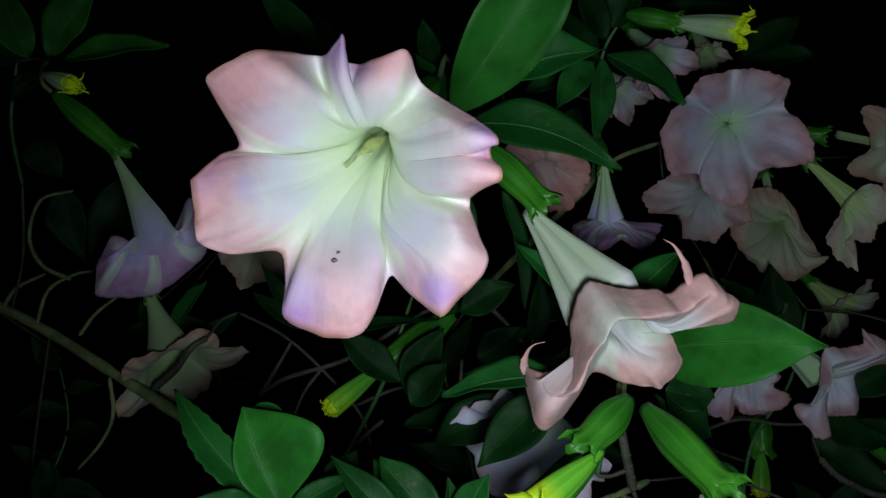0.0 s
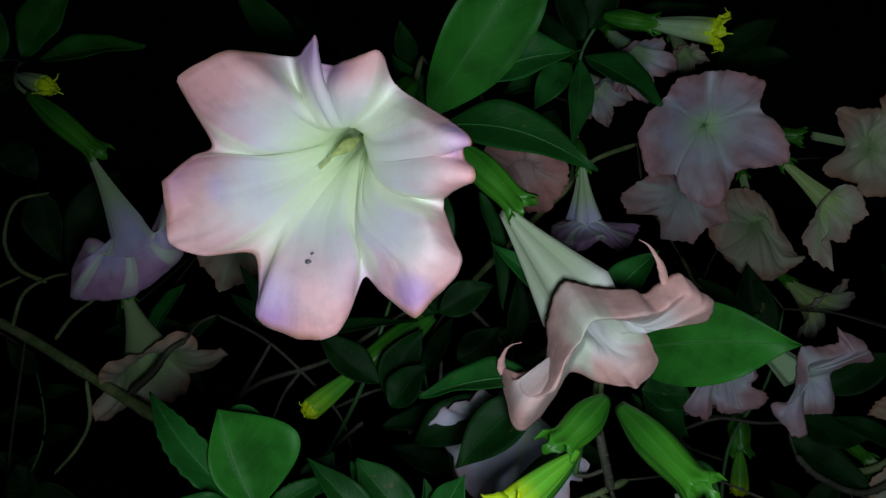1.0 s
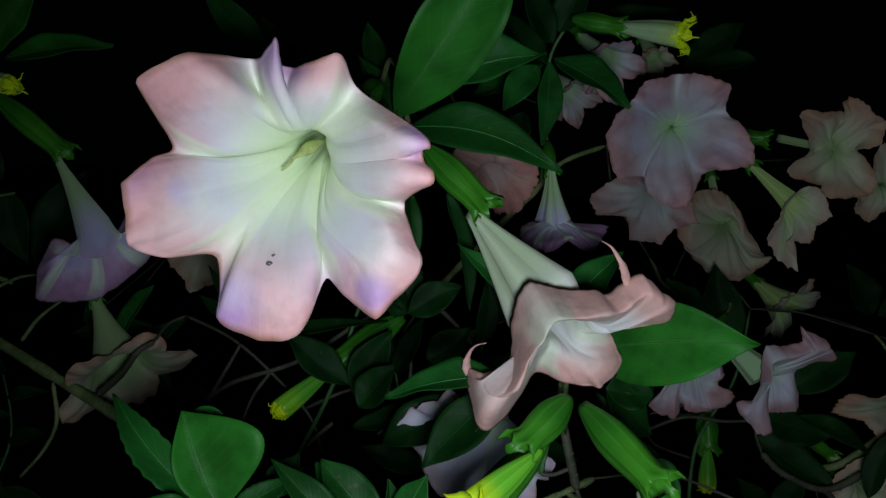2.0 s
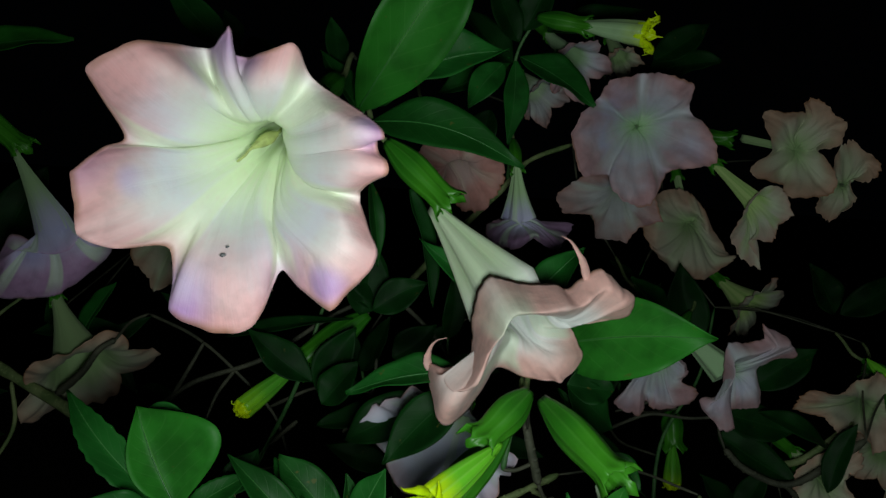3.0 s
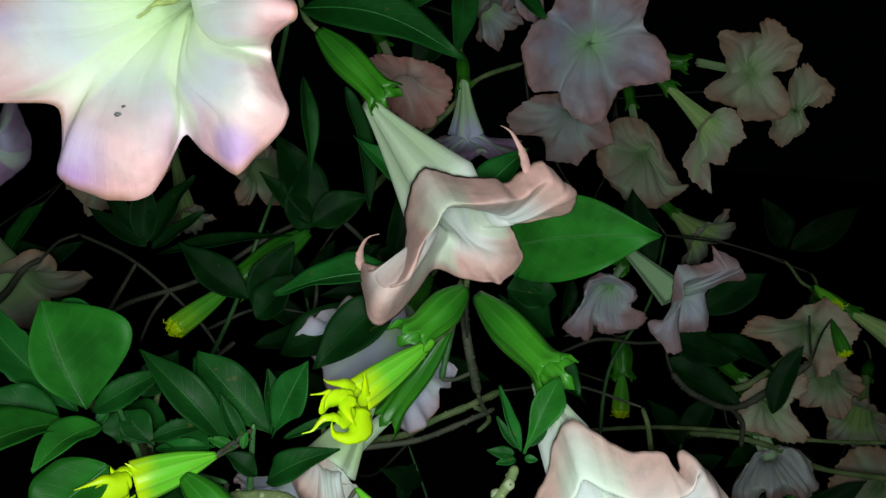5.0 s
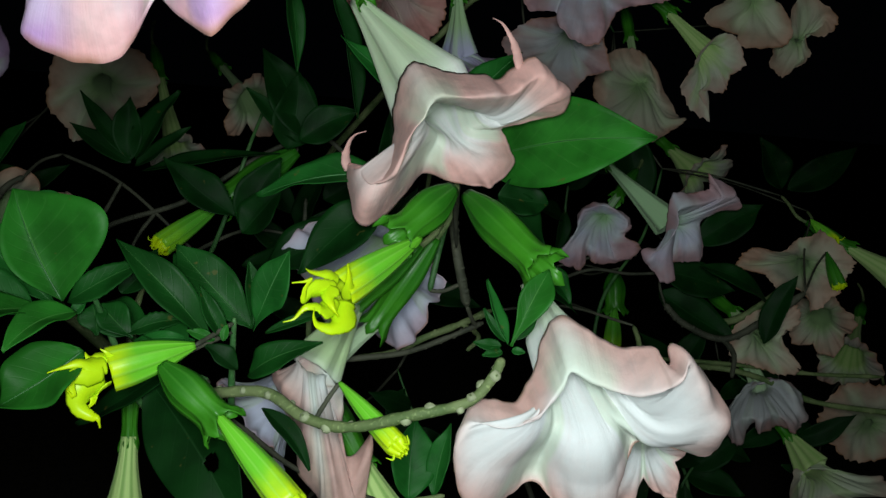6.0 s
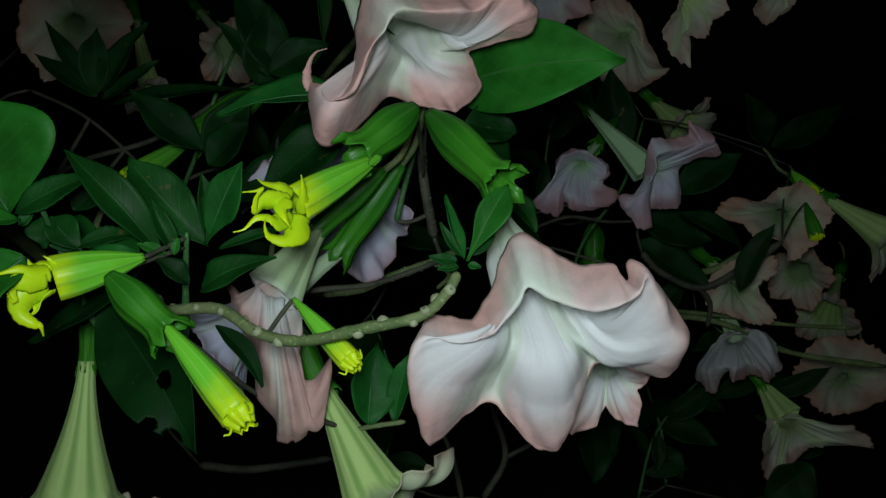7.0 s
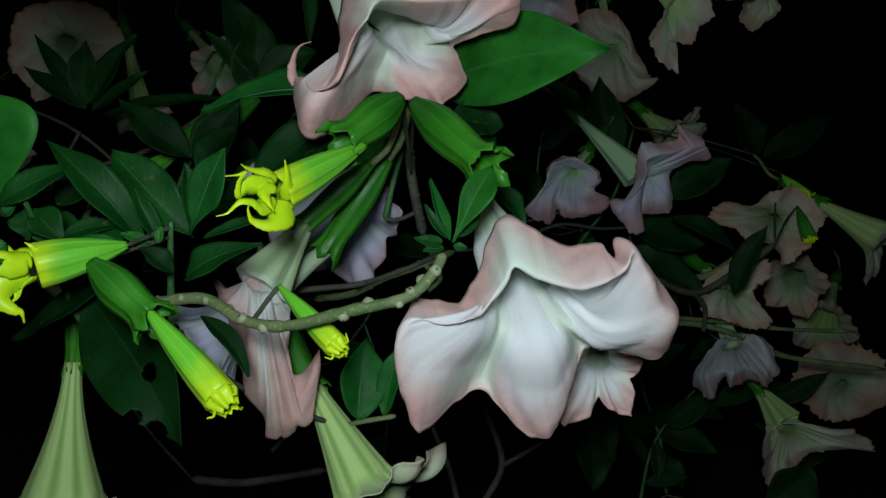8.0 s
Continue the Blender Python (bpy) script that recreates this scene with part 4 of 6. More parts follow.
# ---- flowers high at the back ----
draped("wide lilac trumpet flower with rosy lobes and green throat", (0.3543, 1.2550, 1.5780), (0.3152, 1.1500, 1.5329),
        [((6, 22, 6), (6, 54, 28), (7, 77, 29)), ((13, 22, 3), (30, 58, 39), (37, 83, 49)), ((19, 19, 2), (50, 49, 35), (70, 67, 43)), ((22, 12, 3), (52, 27, 20), (68, 31, 24)), ((24, 5, 5), (69, 13, 42), (96, 12, 55)), ((25, -1, 8), (74, -9, 48), (105, -22, 65)), ((22, -9, 12), (56, -21, 61), (75, -27, 78)), ((16, -14, 17), (33, -32, 51), (46, -42, 62))] +
        [((9, -15, 20), (27, -46, 83), (35, -62, 109)), ((2, -14, 22), (8, -47, 91), (11, -63, 119)), ((-7, -12, 25), (-13, -36, 95), (-13, -46, 121)), ((-12, -8, 25), (-21, -27, 71), (-23, -38, 88)), ((-19, 0, 25), (-42, -10, 96), (-51, -23, 128)), ((-22, 6, 23), (-50, 16, 88), (-62, 20, 115)), ((-20, 13, 20), (-45, 34, 79), (-54, 45, 102)), ((-16, 17, 17), (-34, 43, 48), (-42, 53, 59)), ((-7, 21, 12), (-18, 61, 57), (-23, 80, 75))],
        [0, 3, 7, 11, 15],
        LILAC, r0=0.004, rt=0.005, tube=1.0, seed=17, steps=10, wrinkle=0.0010, puff=0.005, ragged=0.10, creases=((2, 0.004, 0.4, 0.5), (5, 0.004, 0.4, 0.5), (8.5, 0.005, 0.4, 0.5), (13, 0.004, 0.4, 0.5), (16, 0.004, 0.4, 0.5)))
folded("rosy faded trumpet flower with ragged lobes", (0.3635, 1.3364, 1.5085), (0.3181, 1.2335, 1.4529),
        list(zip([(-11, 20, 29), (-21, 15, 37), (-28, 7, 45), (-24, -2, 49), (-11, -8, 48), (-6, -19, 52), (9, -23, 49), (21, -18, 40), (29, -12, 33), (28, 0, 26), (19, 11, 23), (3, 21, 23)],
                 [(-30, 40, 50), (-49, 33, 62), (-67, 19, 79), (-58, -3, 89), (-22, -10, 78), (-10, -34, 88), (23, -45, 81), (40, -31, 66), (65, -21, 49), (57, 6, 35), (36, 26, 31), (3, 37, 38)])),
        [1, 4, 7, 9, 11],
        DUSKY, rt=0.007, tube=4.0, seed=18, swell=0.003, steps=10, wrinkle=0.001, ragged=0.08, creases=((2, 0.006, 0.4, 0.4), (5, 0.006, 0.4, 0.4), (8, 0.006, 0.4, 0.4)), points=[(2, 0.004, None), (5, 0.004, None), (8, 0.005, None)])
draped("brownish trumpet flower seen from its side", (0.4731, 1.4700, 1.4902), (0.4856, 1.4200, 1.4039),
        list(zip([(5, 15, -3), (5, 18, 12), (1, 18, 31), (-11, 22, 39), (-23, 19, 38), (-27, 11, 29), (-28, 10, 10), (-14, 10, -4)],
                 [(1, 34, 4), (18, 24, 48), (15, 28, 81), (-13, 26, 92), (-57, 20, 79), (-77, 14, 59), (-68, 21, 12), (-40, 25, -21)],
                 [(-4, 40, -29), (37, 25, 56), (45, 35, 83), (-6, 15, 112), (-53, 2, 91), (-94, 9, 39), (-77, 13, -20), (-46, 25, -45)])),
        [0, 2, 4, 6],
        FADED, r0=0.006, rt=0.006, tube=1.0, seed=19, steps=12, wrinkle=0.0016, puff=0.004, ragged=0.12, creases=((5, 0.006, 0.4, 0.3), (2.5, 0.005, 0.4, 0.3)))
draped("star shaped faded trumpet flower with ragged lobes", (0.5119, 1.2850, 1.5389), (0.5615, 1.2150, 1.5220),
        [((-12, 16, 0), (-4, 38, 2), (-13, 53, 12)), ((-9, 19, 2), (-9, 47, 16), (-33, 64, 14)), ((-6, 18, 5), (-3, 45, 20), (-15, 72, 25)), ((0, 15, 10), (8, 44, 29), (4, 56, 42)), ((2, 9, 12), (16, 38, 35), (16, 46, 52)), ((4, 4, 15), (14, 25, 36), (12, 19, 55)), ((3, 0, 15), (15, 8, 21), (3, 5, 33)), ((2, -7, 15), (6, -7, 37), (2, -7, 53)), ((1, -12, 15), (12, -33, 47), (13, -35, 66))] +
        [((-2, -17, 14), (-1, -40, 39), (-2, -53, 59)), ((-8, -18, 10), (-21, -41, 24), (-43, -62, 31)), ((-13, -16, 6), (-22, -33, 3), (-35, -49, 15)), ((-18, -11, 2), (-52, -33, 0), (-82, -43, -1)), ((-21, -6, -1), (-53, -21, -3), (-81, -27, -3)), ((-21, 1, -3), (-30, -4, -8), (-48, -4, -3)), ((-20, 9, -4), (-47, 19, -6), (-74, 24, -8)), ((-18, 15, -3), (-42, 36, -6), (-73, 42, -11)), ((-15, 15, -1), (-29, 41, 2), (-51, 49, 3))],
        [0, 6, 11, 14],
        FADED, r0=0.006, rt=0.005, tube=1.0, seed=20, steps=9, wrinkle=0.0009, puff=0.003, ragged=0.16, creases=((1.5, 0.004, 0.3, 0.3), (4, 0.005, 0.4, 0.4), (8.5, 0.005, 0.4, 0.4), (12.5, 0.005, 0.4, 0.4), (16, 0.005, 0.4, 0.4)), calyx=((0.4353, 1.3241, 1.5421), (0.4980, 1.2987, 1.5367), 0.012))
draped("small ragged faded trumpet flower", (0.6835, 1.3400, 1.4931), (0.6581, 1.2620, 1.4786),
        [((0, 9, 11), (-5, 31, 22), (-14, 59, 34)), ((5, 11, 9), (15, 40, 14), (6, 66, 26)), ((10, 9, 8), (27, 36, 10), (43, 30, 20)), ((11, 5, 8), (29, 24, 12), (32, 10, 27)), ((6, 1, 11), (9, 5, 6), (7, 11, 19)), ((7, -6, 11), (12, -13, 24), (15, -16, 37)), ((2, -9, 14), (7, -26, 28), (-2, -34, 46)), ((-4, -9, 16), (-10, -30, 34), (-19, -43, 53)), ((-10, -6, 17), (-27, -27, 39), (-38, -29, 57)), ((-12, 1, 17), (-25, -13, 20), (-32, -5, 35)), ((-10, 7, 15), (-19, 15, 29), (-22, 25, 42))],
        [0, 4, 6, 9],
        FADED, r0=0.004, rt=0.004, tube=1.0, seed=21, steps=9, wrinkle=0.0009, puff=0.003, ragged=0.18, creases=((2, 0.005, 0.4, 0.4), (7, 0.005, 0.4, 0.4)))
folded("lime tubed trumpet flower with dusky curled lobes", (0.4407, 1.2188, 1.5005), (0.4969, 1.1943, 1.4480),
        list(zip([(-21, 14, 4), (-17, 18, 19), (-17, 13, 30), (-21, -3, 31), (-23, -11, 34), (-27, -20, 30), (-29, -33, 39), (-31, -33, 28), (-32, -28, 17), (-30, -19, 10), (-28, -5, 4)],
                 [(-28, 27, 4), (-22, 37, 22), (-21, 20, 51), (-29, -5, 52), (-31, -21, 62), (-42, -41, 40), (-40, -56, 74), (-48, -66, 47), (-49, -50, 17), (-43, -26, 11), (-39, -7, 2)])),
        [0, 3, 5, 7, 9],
        LIME_DIM, rt=0.018, tube=1.6, seed=22, steps=10, wrinkle=0.0009, ragged=0.12, points=[(2, 0.005, None), (6, 0.006, None), (8, 0.006, None)])
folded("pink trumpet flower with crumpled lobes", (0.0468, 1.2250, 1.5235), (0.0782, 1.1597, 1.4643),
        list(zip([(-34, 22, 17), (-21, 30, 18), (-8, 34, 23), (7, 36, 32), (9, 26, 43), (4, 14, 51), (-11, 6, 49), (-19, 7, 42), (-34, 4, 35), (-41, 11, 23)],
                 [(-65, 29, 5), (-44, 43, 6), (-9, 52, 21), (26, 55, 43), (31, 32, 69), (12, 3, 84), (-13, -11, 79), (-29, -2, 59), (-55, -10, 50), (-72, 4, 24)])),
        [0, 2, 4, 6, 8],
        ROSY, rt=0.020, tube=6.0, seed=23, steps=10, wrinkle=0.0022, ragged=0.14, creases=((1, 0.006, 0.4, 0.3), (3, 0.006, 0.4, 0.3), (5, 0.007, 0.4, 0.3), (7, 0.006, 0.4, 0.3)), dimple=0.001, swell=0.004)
draped("hanging violet trumpet flower with flared lobes", (0.1476, 1.0550, 1.4698), (0.1567, 1.0620, 1.4055),
        [((7, 3, 2), (9, 0, 8), (19, 4, 8)), ((-8, 7, 1), (-26, 13, 10), (-46, 38, 10)), ((-17, 1, 5), (-47, 5, 17), (-58, 18, 25)), ((-19, -4, 8), (-51, -7, 23), (-58, 0, 38)), ((-20, -12, 9), (-42, -18, 15), (-38, -15, 23)), ((-16, -17, 10), (-37, -41, 19), (-37, -43, 29)), ((-12, -23, 8), (-24, -50, 18), (-20, -49, 28)), ((-5, -22, 6), (-13, -55, 15), (-10, -60, 22)), ((-1, -19, 3), (1, -39, 5), (12, -45, 7)), ((4, -9, 0), (10, -17, 4), (20, -14, 2))],
        [0, 2, 4, 6, 8],
        VIOLET, r0=0.005, rt=0.021, tube=1.6, seed=24, steps=12, wrinkle=0.0010, puff=0.003, ragged=0.10, creases=((1.5, 0.004, 0.3, 0.4), (3, 0.004, 0.3, 0.4), (7, 0.004, 0.4, 0.4)), calyx=((0.1452, 1.0900, 1.5003), (0.1485, 1.0520, 1.4629), 0.0075))
trumpet("pale trumpet flower high among shaded leaves", (0.2087, 1.3300, 1.6851), (0.2381, 1.2800, 1.6406),
        [(10, 0.040, 55, 0.004), (80, 0.050, 60, 0.008), (150, 0.055, 45, 0.008), (222, 0.050, 50, 0.006), (295, 0.045, 65, 0.006)],
        LILAC, r0=0.006, rt=0.02, notch=0.030, notch_curl=45, seed=25, tube=1.7, wrinkle=0.0007, ragged=0.10)
trumpet("small pale trumpet flower behind a bud", (0.3200, 1.4000, 1.7017), (0.3320, 1.3600, 1.6617),
        [(10, 0.021, 55, 0.004), (80, 0.026, 60, 0.008), (150, 0.029, 45, 0.008), (222, 0.026, 50, 0.006), (295, 0.023, 65, 0.006)],
        FADED, r0=0.006, rt=0.014, notch=0.016, notch_curl=45, seed=26, tube=1.7, wrinkle=0.0007, ragged=0.10)
trumpet("rosy trumpet flower under a shaded leaf", (0.1697, 1.4200, 1.6396), (0.2073, 1.3800, 1.6005),
        [(10, 0.032, 55, 0.004), (80, 0.040, 60, 0.008), (150, 0.044, 45, 0.008), (222, 0.040, 50, 0.006), (295, 0.036, 65, 0.006)],
        DUSKY, r0=0.006, rt=0.02, notch=0.024, notch_curl=45, seed=27, tube=1.7, wrinkle=0.0007, ragged=0.10)
# ---- flowers at the back, lower down ----
draped("drooping lilac trumpet flower with rolled lobes", (0.3677, 1.1437, 1.2879), (0.4440, 1.1000, 1.2214),
        [((-9, 11, -3), (-36, 29, 0), (-26, 34, -20)), ((-5, 16, 2), (-23, 46, 10), (-15, 48, -7)), ((-4, 18, 4), (-7, 66, 22), (-4, 66, 5)), ((-2, 18, 6), (-9, 72, 26), (-10, 81, -8)), ((-1, 17, 9), (2, 78, 33), (11, 84, 23)), ((-1, 16, 11), (11, 69, 35), (25, 73, 49)), ((4, 12, 12), (10, 43, 26), (24, 56, 36)), ((9, 8, 13), (13, 24, 24), (21, 25, 26))] +
        [((8, 4, 14), (9, 6, 41), (21, -3, 60)), ((6, 1, 13), (-3, -10, 39), (5, -22, 53)), ((4, -1, 10), (-11, -16, 27), (-6, -32, 36)), ((-8, 1, 8), (-33, -20, 31), (-23, -42, 57)), ((-14, 3, 6), (-45, -30, 24), (-39, -52, 42)), ((-20, 4, 4), (-49, -31, 17), (-46, -39, 5)), ((-25, 7, 3), (-46, -9, 19), (-34, -18, 15)), ((-20, 9, 0), (-41, 14, 13), (-27, 4, 0))],
        [0, 7, 10, 14],
        LILAC, r0=0.004, rt=0.020, tube=1.3, seed=28, steps=10, wrinkle=0.0008, puff=0.003, ragged=0.10, creases=((3, 0.004, 0.4, 0.5), (9, 0.004, 0.4, 0.4), (12, 0.004, 0.4, 0.4)), calyx=((0.3350, 1.1625, 1.3164), (0.3699, 1.1425, 1.2860), 0.0060))
draped("pale crumpled trumpet flower hanging by a twig", (0.4104, 1.2050, 1.2458), (0.3814, 1.1720, 1.2162),
        [((2, 12, 9), (13, 31, 16), (3, 30, 12)), ((11, 7, 3), (32, 14, 9), (27, 12, -1)), ((14, 2, 3), (41, 2, 15), (45, -1, 5)), ((14, -3, 7), (30, -7, 24), (38, -13, 20)), ((10, -6, 12), (28, -16, 40), (55, -30, 14)), ((8, -7, 15), (34, -27, 49), (47, -41, 37)), ((3, -5, 19), (19, -14, 57), (15, -30, 64)), ((-2, -1, 21), (6, -6, 58), (3, -21, 62)), ((-4, 3, 22), (-2, 2, 68), (-1, -26, 87)), ((-7, 8, 21), (-14, 6, 77), (-28, -5, 92)), ((-7, 13, 18), (-6, 23, 59), (-18, 3, 52)), ((-4, 15, 13), (-7, 33, 36), (-17, 28, 26))],
        [0, 3, 7, 10],
        LILAC, r0=0.004, rt=0.005, tube=1.0, seed=29, steps=10, wrinkle=0.0010, puff=0.004, ragged=0.14, creases=((2, 0.004, 0.4, 0.4), (5, 0.004, 0.4, 0.4), (8.5, 0.004, 0.4, 0.4)))
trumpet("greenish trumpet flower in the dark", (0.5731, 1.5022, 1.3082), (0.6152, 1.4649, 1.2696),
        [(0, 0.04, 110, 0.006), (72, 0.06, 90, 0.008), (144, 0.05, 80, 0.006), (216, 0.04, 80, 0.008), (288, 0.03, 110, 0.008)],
        LIME_DIM, r0=0.006, rt=0.028, notch=0.025, seed=30)
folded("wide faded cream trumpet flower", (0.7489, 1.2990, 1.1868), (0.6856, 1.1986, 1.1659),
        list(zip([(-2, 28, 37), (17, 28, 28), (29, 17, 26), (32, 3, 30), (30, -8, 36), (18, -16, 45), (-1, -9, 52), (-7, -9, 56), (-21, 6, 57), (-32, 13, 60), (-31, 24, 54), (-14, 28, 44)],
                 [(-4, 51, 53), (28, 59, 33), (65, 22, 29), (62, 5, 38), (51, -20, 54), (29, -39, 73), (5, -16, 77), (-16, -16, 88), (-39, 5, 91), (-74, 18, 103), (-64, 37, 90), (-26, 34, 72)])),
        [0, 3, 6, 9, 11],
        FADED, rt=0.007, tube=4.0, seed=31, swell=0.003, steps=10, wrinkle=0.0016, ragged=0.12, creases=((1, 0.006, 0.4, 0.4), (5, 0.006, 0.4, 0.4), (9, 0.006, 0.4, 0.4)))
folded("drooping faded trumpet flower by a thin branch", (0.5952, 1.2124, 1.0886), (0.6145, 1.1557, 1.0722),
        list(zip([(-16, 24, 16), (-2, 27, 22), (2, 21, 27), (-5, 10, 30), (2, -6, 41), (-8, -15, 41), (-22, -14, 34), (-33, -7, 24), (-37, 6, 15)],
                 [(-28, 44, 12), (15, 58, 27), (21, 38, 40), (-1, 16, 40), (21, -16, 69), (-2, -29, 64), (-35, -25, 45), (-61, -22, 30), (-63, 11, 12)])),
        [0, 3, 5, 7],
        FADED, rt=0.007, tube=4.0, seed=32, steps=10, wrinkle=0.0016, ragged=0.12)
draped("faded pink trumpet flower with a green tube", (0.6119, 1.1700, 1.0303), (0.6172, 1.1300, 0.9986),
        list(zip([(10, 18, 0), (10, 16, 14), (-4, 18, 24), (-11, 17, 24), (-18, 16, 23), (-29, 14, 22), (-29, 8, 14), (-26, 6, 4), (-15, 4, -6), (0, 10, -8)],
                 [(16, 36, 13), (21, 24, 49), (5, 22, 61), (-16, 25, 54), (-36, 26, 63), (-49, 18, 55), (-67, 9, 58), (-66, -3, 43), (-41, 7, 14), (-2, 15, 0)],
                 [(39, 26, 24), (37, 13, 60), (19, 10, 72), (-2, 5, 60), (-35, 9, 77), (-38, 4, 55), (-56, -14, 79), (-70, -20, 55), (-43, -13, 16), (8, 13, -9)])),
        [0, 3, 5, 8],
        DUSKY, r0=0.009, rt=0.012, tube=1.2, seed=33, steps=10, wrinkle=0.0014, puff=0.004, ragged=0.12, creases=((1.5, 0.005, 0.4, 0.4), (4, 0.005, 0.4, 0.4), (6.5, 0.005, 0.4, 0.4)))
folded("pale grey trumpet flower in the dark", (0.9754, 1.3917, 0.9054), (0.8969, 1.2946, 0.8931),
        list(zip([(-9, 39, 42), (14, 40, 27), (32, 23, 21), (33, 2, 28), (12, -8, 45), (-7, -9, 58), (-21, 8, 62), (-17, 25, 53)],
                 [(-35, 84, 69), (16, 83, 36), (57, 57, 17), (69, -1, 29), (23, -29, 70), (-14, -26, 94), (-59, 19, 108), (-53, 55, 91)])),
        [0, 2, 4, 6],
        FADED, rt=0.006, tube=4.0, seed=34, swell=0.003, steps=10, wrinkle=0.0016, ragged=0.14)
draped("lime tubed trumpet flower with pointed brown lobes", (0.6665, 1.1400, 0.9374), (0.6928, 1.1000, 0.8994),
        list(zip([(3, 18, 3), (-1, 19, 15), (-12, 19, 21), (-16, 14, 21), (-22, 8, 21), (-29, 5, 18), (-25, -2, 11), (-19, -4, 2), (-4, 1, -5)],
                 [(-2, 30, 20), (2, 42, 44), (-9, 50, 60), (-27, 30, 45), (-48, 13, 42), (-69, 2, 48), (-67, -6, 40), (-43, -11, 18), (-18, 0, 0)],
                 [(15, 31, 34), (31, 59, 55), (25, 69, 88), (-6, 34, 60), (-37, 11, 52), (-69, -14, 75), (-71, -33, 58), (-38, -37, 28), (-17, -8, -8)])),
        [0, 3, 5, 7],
        LIME_DIM, r0=0.006, rt=0.024, tube=1.2, seed=35, steps=10, wrinkle=0.0014, puff=0.004, ragged=0.12, creases=((2, 0.005, 0.4, 0.4), (5, 0.005, 0.4, 0.4)))
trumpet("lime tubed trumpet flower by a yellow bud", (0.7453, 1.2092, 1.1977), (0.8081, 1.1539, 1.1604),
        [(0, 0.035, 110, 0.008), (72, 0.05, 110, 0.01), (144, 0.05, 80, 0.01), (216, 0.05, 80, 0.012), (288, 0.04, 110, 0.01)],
        LIME_DIM, r0=0.006, rt=0.024, notch=0.026, notch_curl=70, seed=36)

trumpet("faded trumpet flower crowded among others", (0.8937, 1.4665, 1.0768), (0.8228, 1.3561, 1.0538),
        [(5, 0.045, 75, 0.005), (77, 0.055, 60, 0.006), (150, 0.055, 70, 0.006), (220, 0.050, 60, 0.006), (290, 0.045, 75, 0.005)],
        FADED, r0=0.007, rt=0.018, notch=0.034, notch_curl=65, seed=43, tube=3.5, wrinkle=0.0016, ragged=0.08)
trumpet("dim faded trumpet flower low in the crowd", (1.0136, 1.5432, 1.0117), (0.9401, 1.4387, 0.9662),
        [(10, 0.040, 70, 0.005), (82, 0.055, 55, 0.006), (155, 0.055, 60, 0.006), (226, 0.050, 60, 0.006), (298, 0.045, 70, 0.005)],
        LIME_DIM, r0=0.007, rt=0.024, notch=0.034, notch_curl=50, seed=44, tube=2.2, wrinkle=0.0016, ragged=0.08)

# ---- flowers low in front ----
trumpet("pale violet trumpet flower behind the yellow bud", (0.0989, 0.9000, 1.2267), (0.0756, 0.8450, 1.2002),
        [(10, 0.045, 70, 0.004), (78, 0.062, 62, 0.006), (140, 0.058, 48, 0.006, (0.3,)), (215, 0.050, 50, 0.004), (285, 0.050, 72, 0.008)],
        WHITE, r0=0.006, rt=0.032, notch=0.040, notch_curl=58, seed=37, tube=1.8, bulge=0.006, dimple=0.002)
draped("withered pink trumpet flower folded behind a twig", (0.0619, 0.6850, 1.1972), (0.0358, 0.6600, 1.1559),
        [((6, 4, -3), (28, -5, 5), (19, -17, 7)), ((12, 0, 2), (35, -18, 26), (28, -42, 44)), ((17, 1, 5), (51, -37, 50), (53, -29, 19)), ((20, 5, 7), (56, -43, 60), (57, -55, 61)), ((18, 6, 9), (50, -31, 62), (47, -52, 77)), ((14, 7, 10), (40, -24, 61), (35, -47, 81))] +
        [((9, 7, 11), (28, -8, 48), (22, -28, 67)), ((2, 8, 8), (14, 1, 35), (4, -16, 50)), ((-4, 10, 6), (-2, 11, 23), (-7, -4, 33)), ((-8, 7, 0), (-13, 14, 16), (-26, 17, 12)), ((-6, 3, -4), (0, 6, 15), (-5, -4, 14))],
        [0, 5],
        WITHERED, r0=0.006, rt=0.020, tube=1.2, seed=38, steps=10, wrinkle=0.0008, puff=0.002, creases=((1.2, 0.005, 0.4, 0.3), (3.4, 0.006, 0.35, 0.2), (5.4, 0.005, 0.4, 0.25), (7, 0.003, 0.4, 0.3)),
        calyx=((0.1060, 0.6900, 1.2436), (0.0592, 0.6860, 1.1944), 0.0085))
trumpet("white trumpet flower half hidden by a bud", (0.0802, 0.7150, 1.1775), (0.0086, 0.6900, 1.1161),
        [(0, 0.03, 60, 0.002), (72, 0.03, 60, 0.002), (144, 0.036, 50, 0.002), (216, 0.036, 50, 0.002), (288, 0.03, 60, 0.002)],
        WHITE, r0=0.005, rt=0.022, notch=0.026, notch_curl=50, seed=39, tube=1.8, calyx=((0.1189, 0.7150, 1.2456), (0.0778, 0.7140, 1.1749), 0.0105))
trumpet("hanging lime white trumpet flower with upturned points", (-0.0975, 0.6860, 1.0858), (-0.0937, 0.6550, 1.0029),
        [(15, 0.028, 95, 0.016, (0.0,), 30), (87, 0.034, 98, 0.022, (0.0,), 45), (159, 0.026, 80, 0.014, (0.0,), 30), (231, 0.026, 85, 0.014, (0.0,), 30), (290, 0.034, 98, 0.022, (0.0,), 45)],
        LIME, r0=0.0055, rt=0.0265, notch=0.026, notch_curl=62, seed=40, tube=1.75, calyx=((-0.0997, 0.6960, 1.1426), (-0.0975, 0.6860, 1.0841), 0.0058))
